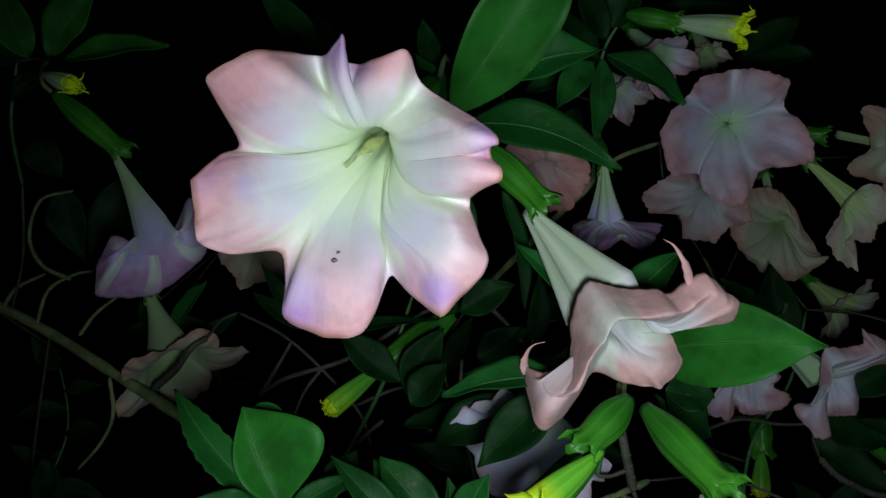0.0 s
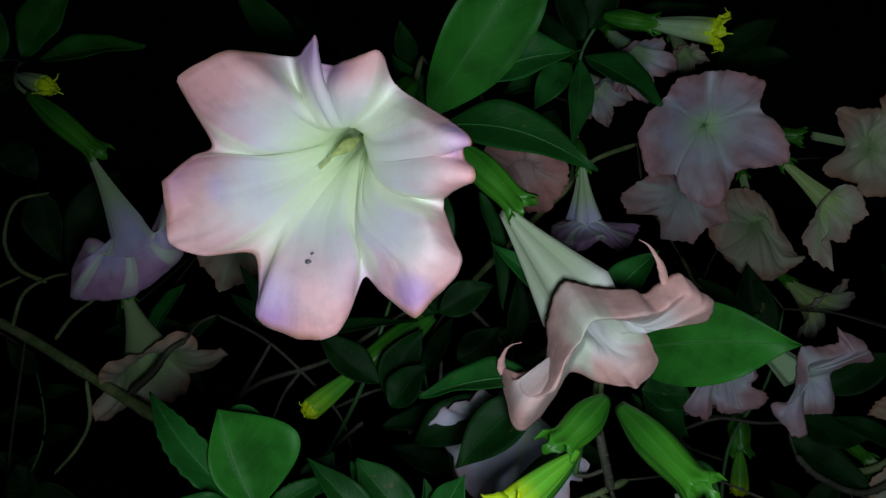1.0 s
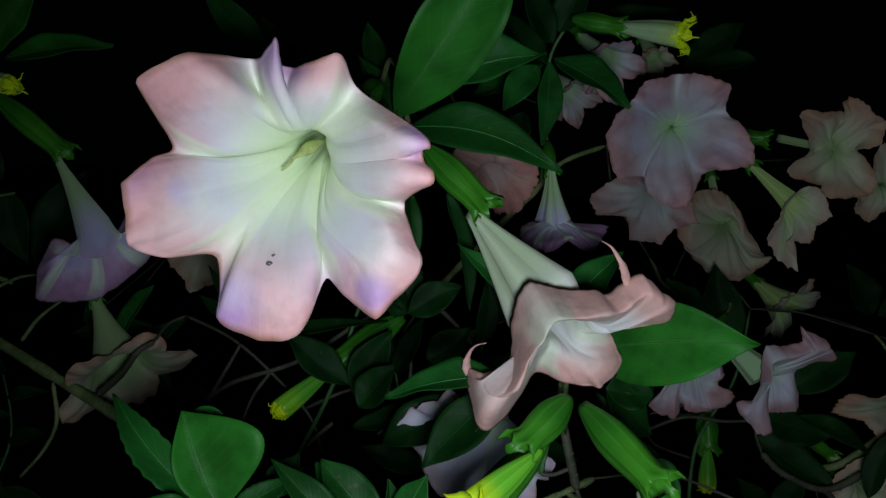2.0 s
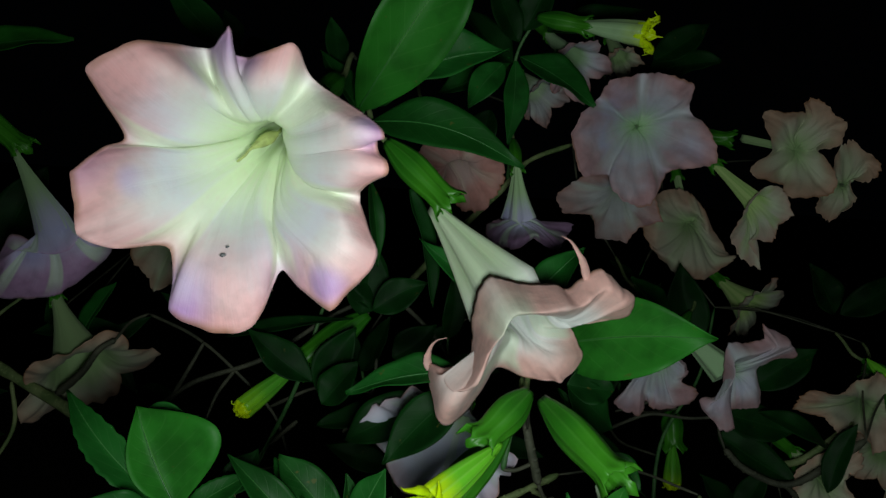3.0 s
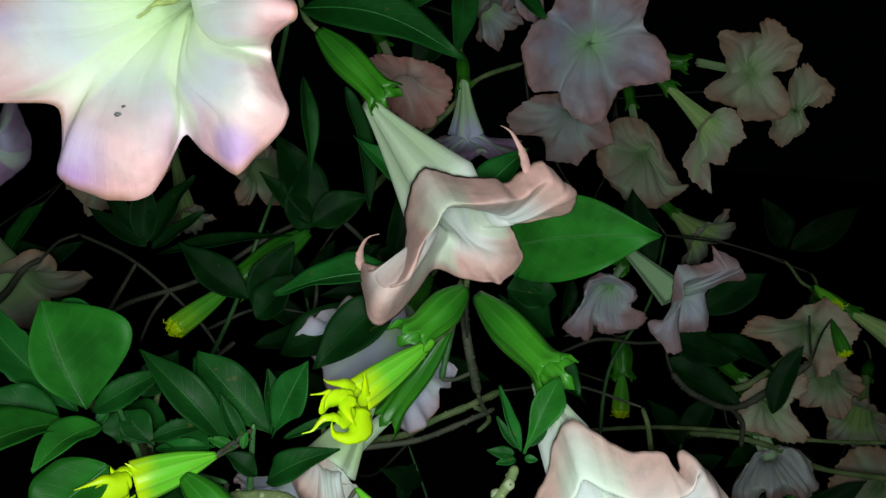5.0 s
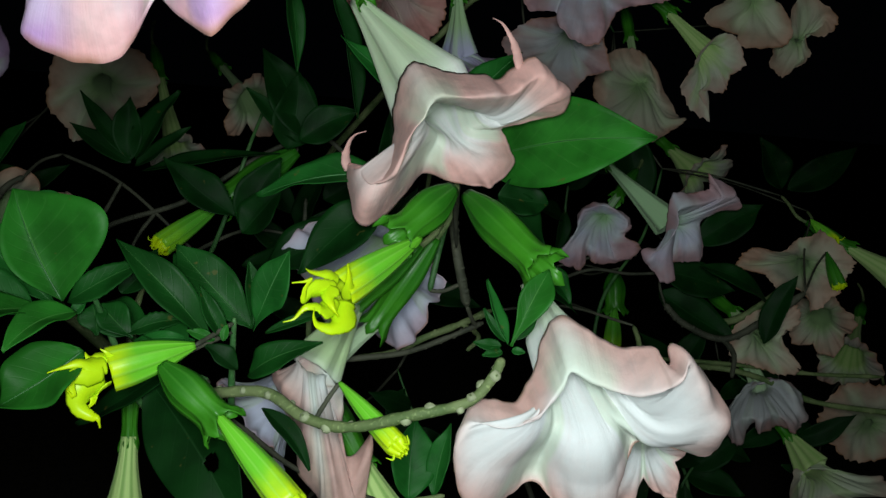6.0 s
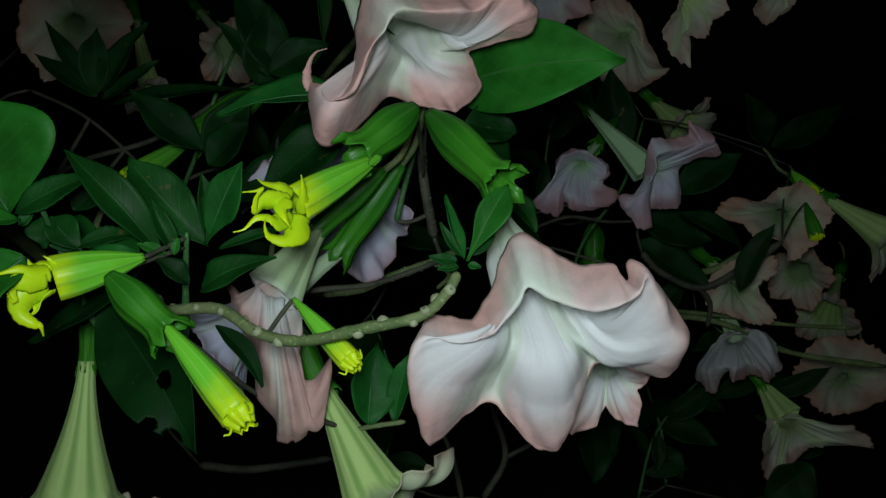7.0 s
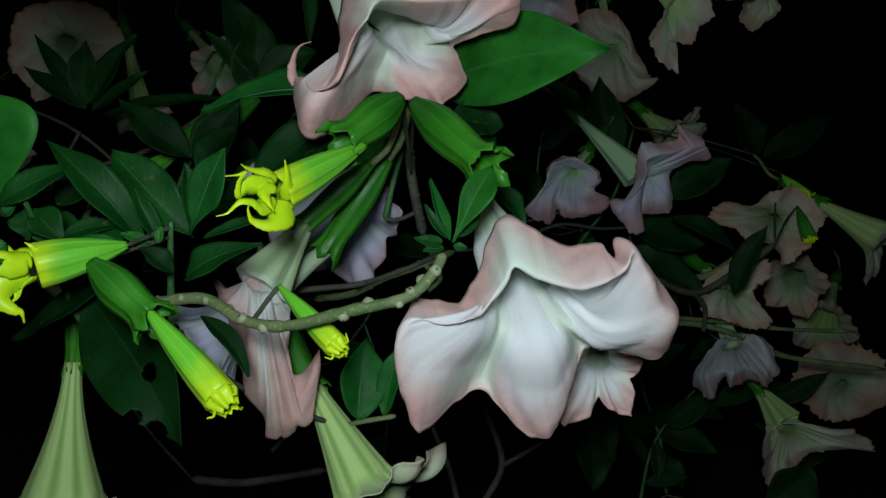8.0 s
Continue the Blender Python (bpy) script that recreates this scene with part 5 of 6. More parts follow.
trumpet("hanging lime trumpet flower with upturned rosy points", (0.0688, 0.6620, 1.0947), (0.1127, 0.6180, 1.0364),
        [(0, 0.035, 115, 0.012), (62, 0.040, 125, 0.016, (0.0,), 40), (118, 0.040, 110, 0.014, (0.0,), 30), (200, 0.034, 80, 0.010), (280, 0.034, 90, 0.012)],
        LIME, r0=0.005, rt=0.021, notch=0.026, notch_curl=75, seed=41, tube=1.35)
# ---- buds ----
bud("opening bud with bright yellow curled lips", (0.1010, 0.6200, 1.2606), (0.0532, 0.5820, 1.2323), cage=[([(5, 10, 1), (6, 16, 6), (5, 20, 12), (5, 24, 17), (5, 27, 19)], 9),
     ([(10, 7, 8), (11, 12, 15), (11, 15, 23), (12, 14, 29), (14, 21, 27), (16, 25, 23), (13, 25, 27), (9, 26, 32)], 12),
     ([(11, 4, 11), (15, 4, 20), (16, 9, 25), (15, 12, 31), (14, 11, 35), (14, 9, 41), (11, 9, 46)], 12),
     ([(12, -1, 5), (20, -5, 14), (22, -5, 23), (19, 0, 30), (19, 6, 31), (20, 11, 30)], 16),
     ([(7, -5, 0), (11, 4, 0), (14, 13, -1), (15, 21, -2)], 10),
     ([(12, 12, 10), (16, 11, 17), (22, 7, 20), (25, 1, 20)], 12)], radius=0.0112, seed=3,
    calyx=((0.1217, 0.6480, 1.2910), (0.0879, 0.6226, 1.2624), 0.0125))
bud("yellow green bud with yellow curled lips", (-0.0261, 0.5620, 1.1992), (-0.0675, 0.5450, 1.1881), cage=[([(3, 9, -1), (3, 11, 4), (3, 11, 8), (3, 15, 10), (2, 17, 12)], 10),
     ([(9, 8, 1), (12, 10, 7), (14, 14, 13), (15, 14, 20), (14, 13, 29)], 13),
     ([(12, 6, 3), (16, 8, 12), (18, 7, 20), (19, -1, 20), (20, 3, 22)], 16),
     ([(10, 0, 4), (15, -1, 14), (16, -9, 19), (18, -15, 15), (20, -17, 12), (19, -23, 12)], 17),
     ([(5, -6, 3), (9, -7, 9), (12, -11, 12), (13, -13, 17)], 14),
     ([(5, 7, -1), (6, 12, 0), (5, 15, 2)], 6)], radius=0.0122, seed=5)
bud("long yellow green bud with a crumpled tip", (-0.0094, 0.5330, 1.1732), (0.0380, 0.4954, 1.1392), 0.0088, 0.010, seed=6, closed=True,
    calyx=((-0.0408, 0.5501, 1.1903), (-0.0059, 0.5315, 1.1676), 0.0105))
bud("small green bud with a yellow tip", (0.0568, 0.5685, 1.1794), (0.0917, 0.5393, 1.1551), 0.0068, 0.008, seed=8, closed=True)
bud("pale bud with a ragged yellow tip among shaded leaves", (0.2028, 1.0412, 1.6378), (0.2768, 1.0090, 1.6251), 0.0145, 0.016, seed=9, skin=BUD_PALE,
    calyx=((0.1618, 1.0626, 1.6473), (0.2163, 1.0408, 1.6361), 0.011))
bud("small bud with a crumpled yellow tip", (-0.4375, 0.8673, 1.5185), (-0.3984, 0.8483, 1.5083), 0.0095, 0.018, seed=10, closed=True, skin=BUD_PALE)
bud("green bud with a yellow tip hanging in the dark", (-0.0921, 1.0074, 1.2217), (-0.1482, 0.9596, 1.1758), 0.0125, 0.010, seed=11, closed=True, skin=BUD_GREEN,
    calyx=((-0.0185, 1.0162, 1.2808), (-0.0935, 1.0025, 1.2209), 0.0165))
bud("dull yellow bud hanging in the dark", (0.4528, 1.3000, 1.0619), (0.4506, 1.2800, 1.0032), 0.014, 0.012, seed=12, closed=True, skin=BUD_GREEN, calyx=((0.4513, 1.3200, 1.1110), (0.4535, 1.3000, 1.0547), 0.017))
bud("small yellow bud beside a faded flower", (0.6955, 1.2128, 1.2278), (0.7193, 1.1884, 1.2026), 0.010, 0.010, seed=13, closed=True)
bud("green bud pointing down beside a faded flower", (0.6899, 1.1493, 1.1919), (0.7010, 1.1242, 1.1512), 0.010, 0.006, seed=14, closed=True, skin=CALYX)

# ---- branches with their leaves ----
def leafy(label, stem, radii, leaves, material=None, bark=None, knobs=0):
    ob = thing("leafy_branch", stem[0], label, "branch", "leafy branches")
    thick = 1.0 if knobs else 0.6
    wood = add_stem(ob, stem, radii[0] * thick, radii[1] * thick, material=bark or (TWIG if knobs else STEM))
    if knobs:
        add_knobs(wood, stem, radii[1] * 1.45, knobs)
    for k, (b, t, w, n, *more) in enumerate(leaves):
        shape = more[0] if more else {}
        m = shape.pop("m", material)
        add_leaf(ob, b, t, w, n, m, seed=k + 3, **shape)
    WOOD.append((ob, curve_points(stem, 8)))
    return ob


leafy("green branch with large smooth leaves beside the pink flower", [(-0.0445, 0.8781, 1.4341), (-0.0253, 0.7803, 1.4699), (-0.0182, 0.7622, 1.4956), (-0.0145, 0.7635, 1.5126)], (0.004, 0.002), [
    ((-0.0236, 0.7620, 1.4938), (0.0698, 0.7000, 1.6336), 0.063, (0.37, -0.88, 0.30), {"m": LEAF_BRIGHT, "bend": 0.04, "fold": 0.26, "wide_at": 0.44}),
    ((-0.0057, 0.7660, 1.5106), (0.1011, 0.7600, 1.5530), 0.046, (-0.05, -0.92, 0.40), {"m": LEAF, "bend": 0.08, "fold": 0.24, "wide_at": 0.46}),
    ((-0.0115, 0.7520, 1.4854), (0.1169, 0.7300, 1.4550), 0.043, (0.20, -0.88, 0.42), {"m": LEAF_DIM, "bend": 0.14, "fold": 0.16, "wide_at": 0.42}),
    ((-0.0230, 0.7650, 1.4960), (-0.0607, 0.7850, 1.5467), 0.023, (0.50, -0.80, 0.30), {"m": LEAF_DIM, "fold": 0.3}),
    ((-0.0199, 0.7620, 1.4969), (0.0049, 0.7700, 1.5061), 0.012, (0.00, -0.70, 0.70), {"m": LEAF_DIM}),
    ((-0.0118, 0.8000, 1.4379), (-0.0000, 0.7900, 1.3612), 0.019, (0.75, -0.60, 0.30), {"m": LEAF_DIM, "fold": 0.3}),
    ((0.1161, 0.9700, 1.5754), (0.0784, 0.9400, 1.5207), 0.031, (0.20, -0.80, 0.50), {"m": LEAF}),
    ((-0.0472, 0.8200, 1.5373), (-0.0598, 0.8400, 1.5860), 0.021, (0.30, -0.80, 0.50), {"m": LEAF_SHADED}),
])
leafy("drooping branch with large leaves behind the salmon flower", [(0.1205, 0.7566, 1.1943), (0.1250, 0.7589, 1.2241), (0.1299, 0.7704, 1.2436), (0.1325, 0.7812, 1.2546)], (0.0045, 0.003), [
    ((0.1505, 0.7648, 1.3033), (0.2628, 0.6654, 1.3354), 0.066, (-0.024, -0.972, 0.233), {"bend": 0.05, "m": LEAF_BRIGHT}),
    ((0.0778, 0.6947, 1.2927), (-0.0139, 0.6942, 1.2700), 0.030, (-0.059, -0.535, 0.843), {"bend": 0.10}),
    ((0.1260, 0.7476, 1.3355), (0.0354, 0.7532, 1.3907), 0.030, (0.588, -0.701, 0.404), {}),
    ((0.1386, 0.7585, 1.3492), (0.1782, 0.7613, 1.3919), 0.034, (-0.563, -0.697, 0.443), {}),
    ((0.1640, 0.7227, 1.2810), (0.2063, 0.7318, 1.2764), 0.034, (0.162, -0.788, 0.594), {"m": LEAF_SHADED}),
    ((0.1640, 0.7227, 1.2810), (0.2087, 0.7389, 1.2406), 0.040, (0.162, -0.788, 0.594), {"m": LEAF_SHADED}),
    ((0.1562, 0.7209, 1.2573), (0.2347, 0.7148, 1.1929), 0.030, (0.567, -0.573, 0.592), {"m": LEAF_SHADED}),
    ((0.1628, 0.7550, 1.2694), (0.2240, 0.7350, 1.1652), 0.021, (0.60, -0.70, 0.50), {"m": LEAF_DIM, "bend": 0.14, "fold": 0.3}),
    ((0.1763, 0.7800, 1.2698), (0.2060, 0.7750, 1.2373), 0.029, (0.10, -0.80, 0.50), {"m": LEAF_DIM}),
    ((0.0238, 0.8000, 1.4313), (0.0516, 0.7900, 1.3278), 0.022, (0.70, -0.60, 0.30), {"m": LEAF_SHADED, "fold": 0.3}),
    ((0.1990, 0.7000, 1.2335), (0.2217, 0.6900, 1.2070), 0.017, (0.30, -0.80, 0.50), {"m": LEAF_DIM}),
] + [
    ((0.0764, 0.7231, 1.2707), (0.0181, 0.6994, 1.2137), 0.042, (-0.346, -0.763, 0.546), {"m": LEAF_SHADED}),
])
leafy("pale knobbly twig with a tuft of small leaves", [(-0.0258, 0.6028, 1.1548), (0.0117, 0.5807, 1.1662), (0.0379, 0.5565, 1.1618), (0.0644, 0.5389, 1.1643), (0.0976, 0.5280, 1.1776), (0.1274, 0.5268, 1.1870), (0.1408, 0.5330, 1.1987), (0.1472, 0.5397, 1.2094)], (0.0036, 0.0029), [
    ((0.1522, 0.5450, 1.2152), (0.1729, 0.5600, 1.2577), 0.017, (-0.35, -0.90, 0.30), {"m": LEAF_BRIGHT, "bend": 0.06, "wide_at": 0.62, "fold": 0.24}),
    ((0.1502, 0.5450, 1.2164), (0.1391, 0.5720, 1.2469), 0.009, (0.60, -0.70, 0.40), {"m": LEAF, "fold": 0.3}),
    ((0.1497, 0.5480, 1.2170), (0.1357, 0.5520, 1.2346), 0.005, (0.30, -0.80, 0.40), {"m": LEAF_DIM}),
    ((0.1465, 0.5450, 1.2148), (0.1306, 0.5450, 1.2162), 0.007, (0.00, -0.70, 0.70), {"m": LEAF_DIM, "tooth": 0.12}),
    ((0.1475, 0.5430, 1.2121), (0.1358, 0.5400, 1.2103), 0.005, (0.00, -0.70, 0.70), {"m": LEAF_DIM, "tooth": 0.12}),
    ((0.1526, 0.5420, 1.2140), (0.1597, 0.5400, 1.2136), 0.004, (0.00, -0.70, 0.70), {"m": LEAF}),
    ((0.1556, 0.5500, 1.2177), (0.1675, 0.5660, 1.2414), 0.009, (0.20, -0.88, 0.40), {"m": LEAF_DIM}),
], knobs=15)
leafy("branch with broad rounded leaves low beside the path", [(-0.0722, 0.6270, 1.1331), (-0.0863, 0.6035, 1.1902), (-0.0909, 0.5865, 1.2189)], (0.004, 0.0025), [
    ((-0.1134, 0.6000, 1.2098), (-0.1482, 0.6160, 1.2738), 0.091, (-0.04, -0.94, 0.35), {"m": LEAF_BRIGHT, "wide_at": 0.5, "wave": 0.012, "lean": 0.36, "fold": 0.16}),
    ((-0.1529, 0.6400, 1.2594), (-0.1194, 0.6400, 1.2622), 0.015, (-0.10, -0.90, 0.40), {"m": LEAF}),
    ((-0.1183, 0.6000, 1.2081), (-0.2048, 0.6400, 1.2756), 0.025, (0.45, -0.75, 0.50), {"m": LEAF, "bend": 0.1, "tooth": 0.05, "fold": 0.3}),
    ((-0.1066, 0.5900, 1.2124), (-0.0642, 0.6000, 1.2384), 0.020, (0.10, -0.60, 0.80), {"m": LEAF_DIM, "bend": 0.06, "tooth": 0.03}),
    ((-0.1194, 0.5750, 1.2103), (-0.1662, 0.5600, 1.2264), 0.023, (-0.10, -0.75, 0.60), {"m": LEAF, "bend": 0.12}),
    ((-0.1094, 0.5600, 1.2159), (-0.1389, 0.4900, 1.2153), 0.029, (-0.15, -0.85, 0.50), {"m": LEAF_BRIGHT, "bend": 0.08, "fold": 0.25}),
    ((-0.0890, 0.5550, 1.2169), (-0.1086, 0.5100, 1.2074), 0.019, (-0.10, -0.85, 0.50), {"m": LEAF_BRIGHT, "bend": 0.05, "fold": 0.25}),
    ((-0.0893, 0.5900, 1.1927), (-0.0958, 0.6000, 1.2092), 0.016, (0.00, -0.90, 0.40), {"m": LEAF_DIM, "wide_at": 0.58}),
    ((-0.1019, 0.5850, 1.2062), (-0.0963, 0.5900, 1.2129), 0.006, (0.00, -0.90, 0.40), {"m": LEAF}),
    ((-0.0687, 0.5900, 1.1920), (-0.0910, 0.6000, 1.2096), 0.018, (0.10, -0.80, 0.50), {"m": LEAF_DIM, "wide_at": 0.55, "bend": 0.08}),
    ((-0.0727, 0.5920, 1.1946), (-0.0376, 0.5980, 1.2037), 0.013, (0.05, -0.60, 0.80), {"m": LEAF_DIM, "tooth": 0.08, "bend": 0.08}),
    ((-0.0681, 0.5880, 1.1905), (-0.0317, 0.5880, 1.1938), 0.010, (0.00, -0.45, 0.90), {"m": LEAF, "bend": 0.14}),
    ((-0.0908, 0.6400, 1.2062), (-0.0732, 0.6600, 1.2339), 0.023, (0.00, -0.90, 0.40), {"m": LEAF_SHADED}),
])
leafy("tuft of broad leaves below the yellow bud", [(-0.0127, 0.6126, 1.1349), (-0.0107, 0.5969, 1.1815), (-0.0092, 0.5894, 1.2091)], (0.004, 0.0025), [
    ((-0.0231, 0.5900, 1.1941), (-0.0819, 0.5980, 1.2505), 0.022, (0.45, -0.75, 0.50), {"m": LEAF_DIM, "bend": 0.12, "wide_at": 0.5, "fold": 0.3}),
    ((0.0012, 0.6020, 1.1982), (-0.0509, 0.6160, 1.2452), 0.029, (0.15, -0.85, 0.50), {"m": LEAF_DIM, "bend": 0.08, "wide_at": 0.52}),
    ((-0.0130, 0.5820, 1.1979), (-0.0300, 0.5860, 1.2287), 0.011, (0.60, -0.70, 0.40), {"m": LEAF_DIM, "bend": 0.06, "fold": 0.4}),
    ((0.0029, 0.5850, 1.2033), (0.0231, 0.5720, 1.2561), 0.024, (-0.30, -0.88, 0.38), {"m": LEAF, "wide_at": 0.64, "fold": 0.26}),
    ((0.0015, 0.5900, 1.2028), (-0.0026, 0.5920, 1.2442), 0.011, (0.50, -0.75, 0.40), {"m": LEAF_DIM, "wide_at": 0.6, "fold": 0.3}),
    ((0.0028, 0.5750, 1.1787), (0.0457, 0.5700, 1.2032), 0.020, (-0.10, -0.62, 0.78), {"m": LEAF_DIM, "bend": 0.1}),
    ((0.0097, 0.5900, 1.2005), (0.0526, 0.6000, 1.2166), 0.007, (-0.10, -0.60, 0.80), {"m": LEAF_DIM, "bend": 0.06}),
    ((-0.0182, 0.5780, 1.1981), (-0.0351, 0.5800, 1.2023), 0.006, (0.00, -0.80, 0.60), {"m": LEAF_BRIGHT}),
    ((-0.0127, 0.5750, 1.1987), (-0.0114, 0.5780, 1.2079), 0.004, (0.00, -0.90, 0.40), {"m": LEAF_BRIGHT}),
    ((-0.0039, 0.5750, 1.1814), (-0.0240, 0.5750, 1.1959), 0.012, (0.00, -0.60, 0.80), {"m": LEAF_SHADED, "bend": 0.1}),
    ((0.0104, 0.5850, 1.1544), (0.0428, 0.5600, 1.1269), 0.011, (0.50, -0.75, 0.40), {"m": LEAF_SHADED, "bend": 0.05, "fold": 0.35}),
    ((-0.0329, 0.6200, 1.2074), (-0.0580, 0.6400, 1.2352), 0.022, (0.20, -0.80, 0.50), {"m": LEAF_DIM, "bend": 0.1}),
    ((-0.0766, 0.6000, 1.1901), (-0.0999, 0.6100, 1.2056), 0.017, (0.00, -0.80, 0.60), {"m": LEAF_DIM, "bend": 0.1}),
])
leafy("leafy branch with a large torn leaf hanging down", [(-0.1083, 0.7143, 1.1564), (-0.0603, 0.6285, 1.1626), (-0.0265, 0.6046, 1.1633)], (0.004, 0.003), [
    ((-0.0687, 0.6273, 1.1528), (0.0081, 0.5541, 1.0855), 0.056, (-0.416, -0.835, 0.359), {"m": LEAF_SHADED, "rows": 80, "cols": 45, "hole": ((0.60, 0.42, 0.045, 0.11), (0.85, 0.9, 0.05, 0.2), (0.72, 0.96, 0.04, 0.14))}),
    ((-0.0384, 0.6095, 1.1812), (-0.1136, 0.6251, 1.1198), 0.022, (-0.127, -0.653, 0.746), {"m": LEAF_SHADED}),
    ((-0.0786, 0.5358, 1.2014), (-0.1137, 0.5136, 1.1760), 0.040, (0.074, -0.546, 0.834), {"m": LEAF_BRIGHT}),
    ((-0.0348, 0.5802, 1.1900), (-0.0713, 0.6054, 1.1944), 0.022, (-0.025, -0.546, 0.837), {"m": LEAF_DIM, "bend": 0.08}),
    ((-0.0727, 0.6336, 1.1812), (-0.1176, 0.6607, 1.1902), 0.022, (-0.025, -0.546, 0.837), {"m": LEAF_DIM, "bend": 0.08}),
])
leafy("small twig with two narrow hanging leaves", [(0.0968, 0.6335, 1.0671), (0.1083, 0.6331, 1.0713), (0.1334, 0.6318, 1.0775)], (0.003, 0.003), [
    ((0.1082, 0.6335, 1.0728), (0.1102, 0.6545, 1.1257), 0.032, (0.197, -0.887, 0.418), {}),
    ((0.1256, 0.6325, 1.0768), (0.1346, 0.6420, 1.1271), 0.016, (-0.500, -0.798, 0.337), {}),
], bark=TWIG)
leafy("dim branch with shaded leaves at the end of the shrub", [(-0.5766, 1.0710, 1.3980), (-0.5663, 1.0278, 1.4737), (-0.5585, 1.0244, 1.5475)], (0.004, 0.003), [
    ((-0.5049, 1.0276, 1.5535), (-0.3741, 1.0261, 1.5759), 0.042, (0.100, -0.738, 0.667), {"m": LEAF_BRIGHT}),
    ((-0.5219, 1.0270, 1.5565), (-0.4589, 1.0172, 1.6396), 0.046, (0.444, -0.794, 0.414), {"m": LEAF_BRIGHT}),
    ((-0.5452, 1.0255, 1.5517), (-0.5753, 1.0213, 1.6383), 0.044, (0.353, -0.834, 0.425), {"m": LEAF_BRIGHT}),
    ((-0.5585, 1.0244, 1.5475), (-0.5942, 1.0146, 1.5705), 0.034, (0.214, -0.772, 0.599), {"m": LEAF_SHADED}),
    ((-0.5307, 1.0248, 1.5357), (-0.5561, 1.0104, 1.4995), 0.026, (0.214, -0.772, 0.599), {"m": LEAF_SHADED}),
    ((-0.5831, 1.1059, 1.4564), (-0.5432, 1.1040, 1.4109), 0.045, (0.214, -0.772, 0.599), {"m": LEAF_SHADED}),
    ((-0.4840, 1.2088, 1.4273), (-0.5389, 1.1934, 1.2787), 0.060, (0.232, -0.887, 0.399), {"m": LEAF_SHADED}),
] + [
    ((-0.5952, 1.2006, 1.3963), (-0.5561, 1.1938, 1.2938), 0.050, (0.232, -0.887, 0.399), {"m": LEAF_SHADED}),
    ((-0.4923, 1.0245, 1.0384), (-0.5338, 1.0216, 1.0288), 0.05, (0.232, -0.887, 0.399), {"m": LEAF_SHADED}),
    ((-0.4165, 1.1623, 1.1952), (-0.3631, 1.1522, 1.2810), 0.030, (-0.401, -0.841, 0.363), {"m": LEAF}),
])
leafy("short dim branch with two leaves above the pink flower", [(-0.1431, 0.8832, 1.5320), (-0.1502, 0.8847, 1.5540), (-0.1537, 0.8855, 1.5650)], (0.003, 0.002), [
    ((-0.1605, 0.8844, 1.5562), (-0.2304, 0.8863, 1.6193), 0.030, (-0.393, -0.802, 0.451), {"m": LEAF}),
    ((-0.1520, 0.8855, 1.5640), (-0.1697, 0.8872, 1.5943), 0.018, (0.332, -0.792, 0.513), {"m": LEAF_SHADED}),
    ((-0.1504, 0.8850, 1.5568), (-0.1169, 0.8871, 1.5616), 0.020, (0.332, -0.792, 0.513), {"m": LEAF_SHADED}),
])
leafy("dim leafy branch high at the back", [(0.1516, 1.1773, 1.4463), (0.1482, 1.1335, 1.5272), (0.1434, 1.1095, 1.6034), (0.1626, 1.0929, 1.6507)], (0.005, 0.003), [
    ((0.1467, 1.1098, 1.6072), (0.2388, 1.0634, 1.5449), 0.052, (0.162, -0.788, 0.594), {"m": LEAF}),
    ((0.1403, 1.1090, 1.5960), (0.0705, 1.0948, 1.6588), 0.050, (0.162, -0.788, 0.594), {"m": LEAF_SHADED}),
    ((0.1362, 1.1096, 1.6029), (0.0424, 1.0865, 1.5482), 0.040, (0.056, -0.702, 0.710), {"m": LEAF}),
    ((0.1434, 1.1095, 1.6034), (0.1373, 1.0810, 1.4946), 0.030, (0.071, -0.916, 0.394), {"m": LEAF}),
    ((0.1494, 1.0919, 1.6358), (0.1770, 1.0767, 1.7026), 0.044, (-0.139, -0.873, 0.467), {"m": LEAF_SHADED}),
    ((0.1433, 1.0909, 1.6214), (0.1014, 1.0774, 1.6977), 0.044, (0.254, -0.843, 0.474), {"m": LEAF_SHADED}),
    ((0.1923, 1.1933, 1.6574), (0.3292, 1.1945, 1.6971), 0.050, (-0.150, -0.798, 0.584), {"m": LEAF_SHADED}),
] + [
    ((0.3839, 1.3409, 1.6541), (0.4678, 1.3448, 1.7191), 0.05, (-0.139, -0.873, 0.467), {"m": LEAF_SHADED}),
    ((0.3901, 1.3901, 1.6439), (0.5075, 1.3905, 1.6697), 0.06, (-0.139, -0.873, 0.467), {"m": LEAF_SHADED}),
    ((0.1178, 1.1350, 1.5400), (0.0926, 1.1300, 1.4720), 0.04, (-0.139, -0.873, 0.467), {"m": LEAF_SHADED}),
])
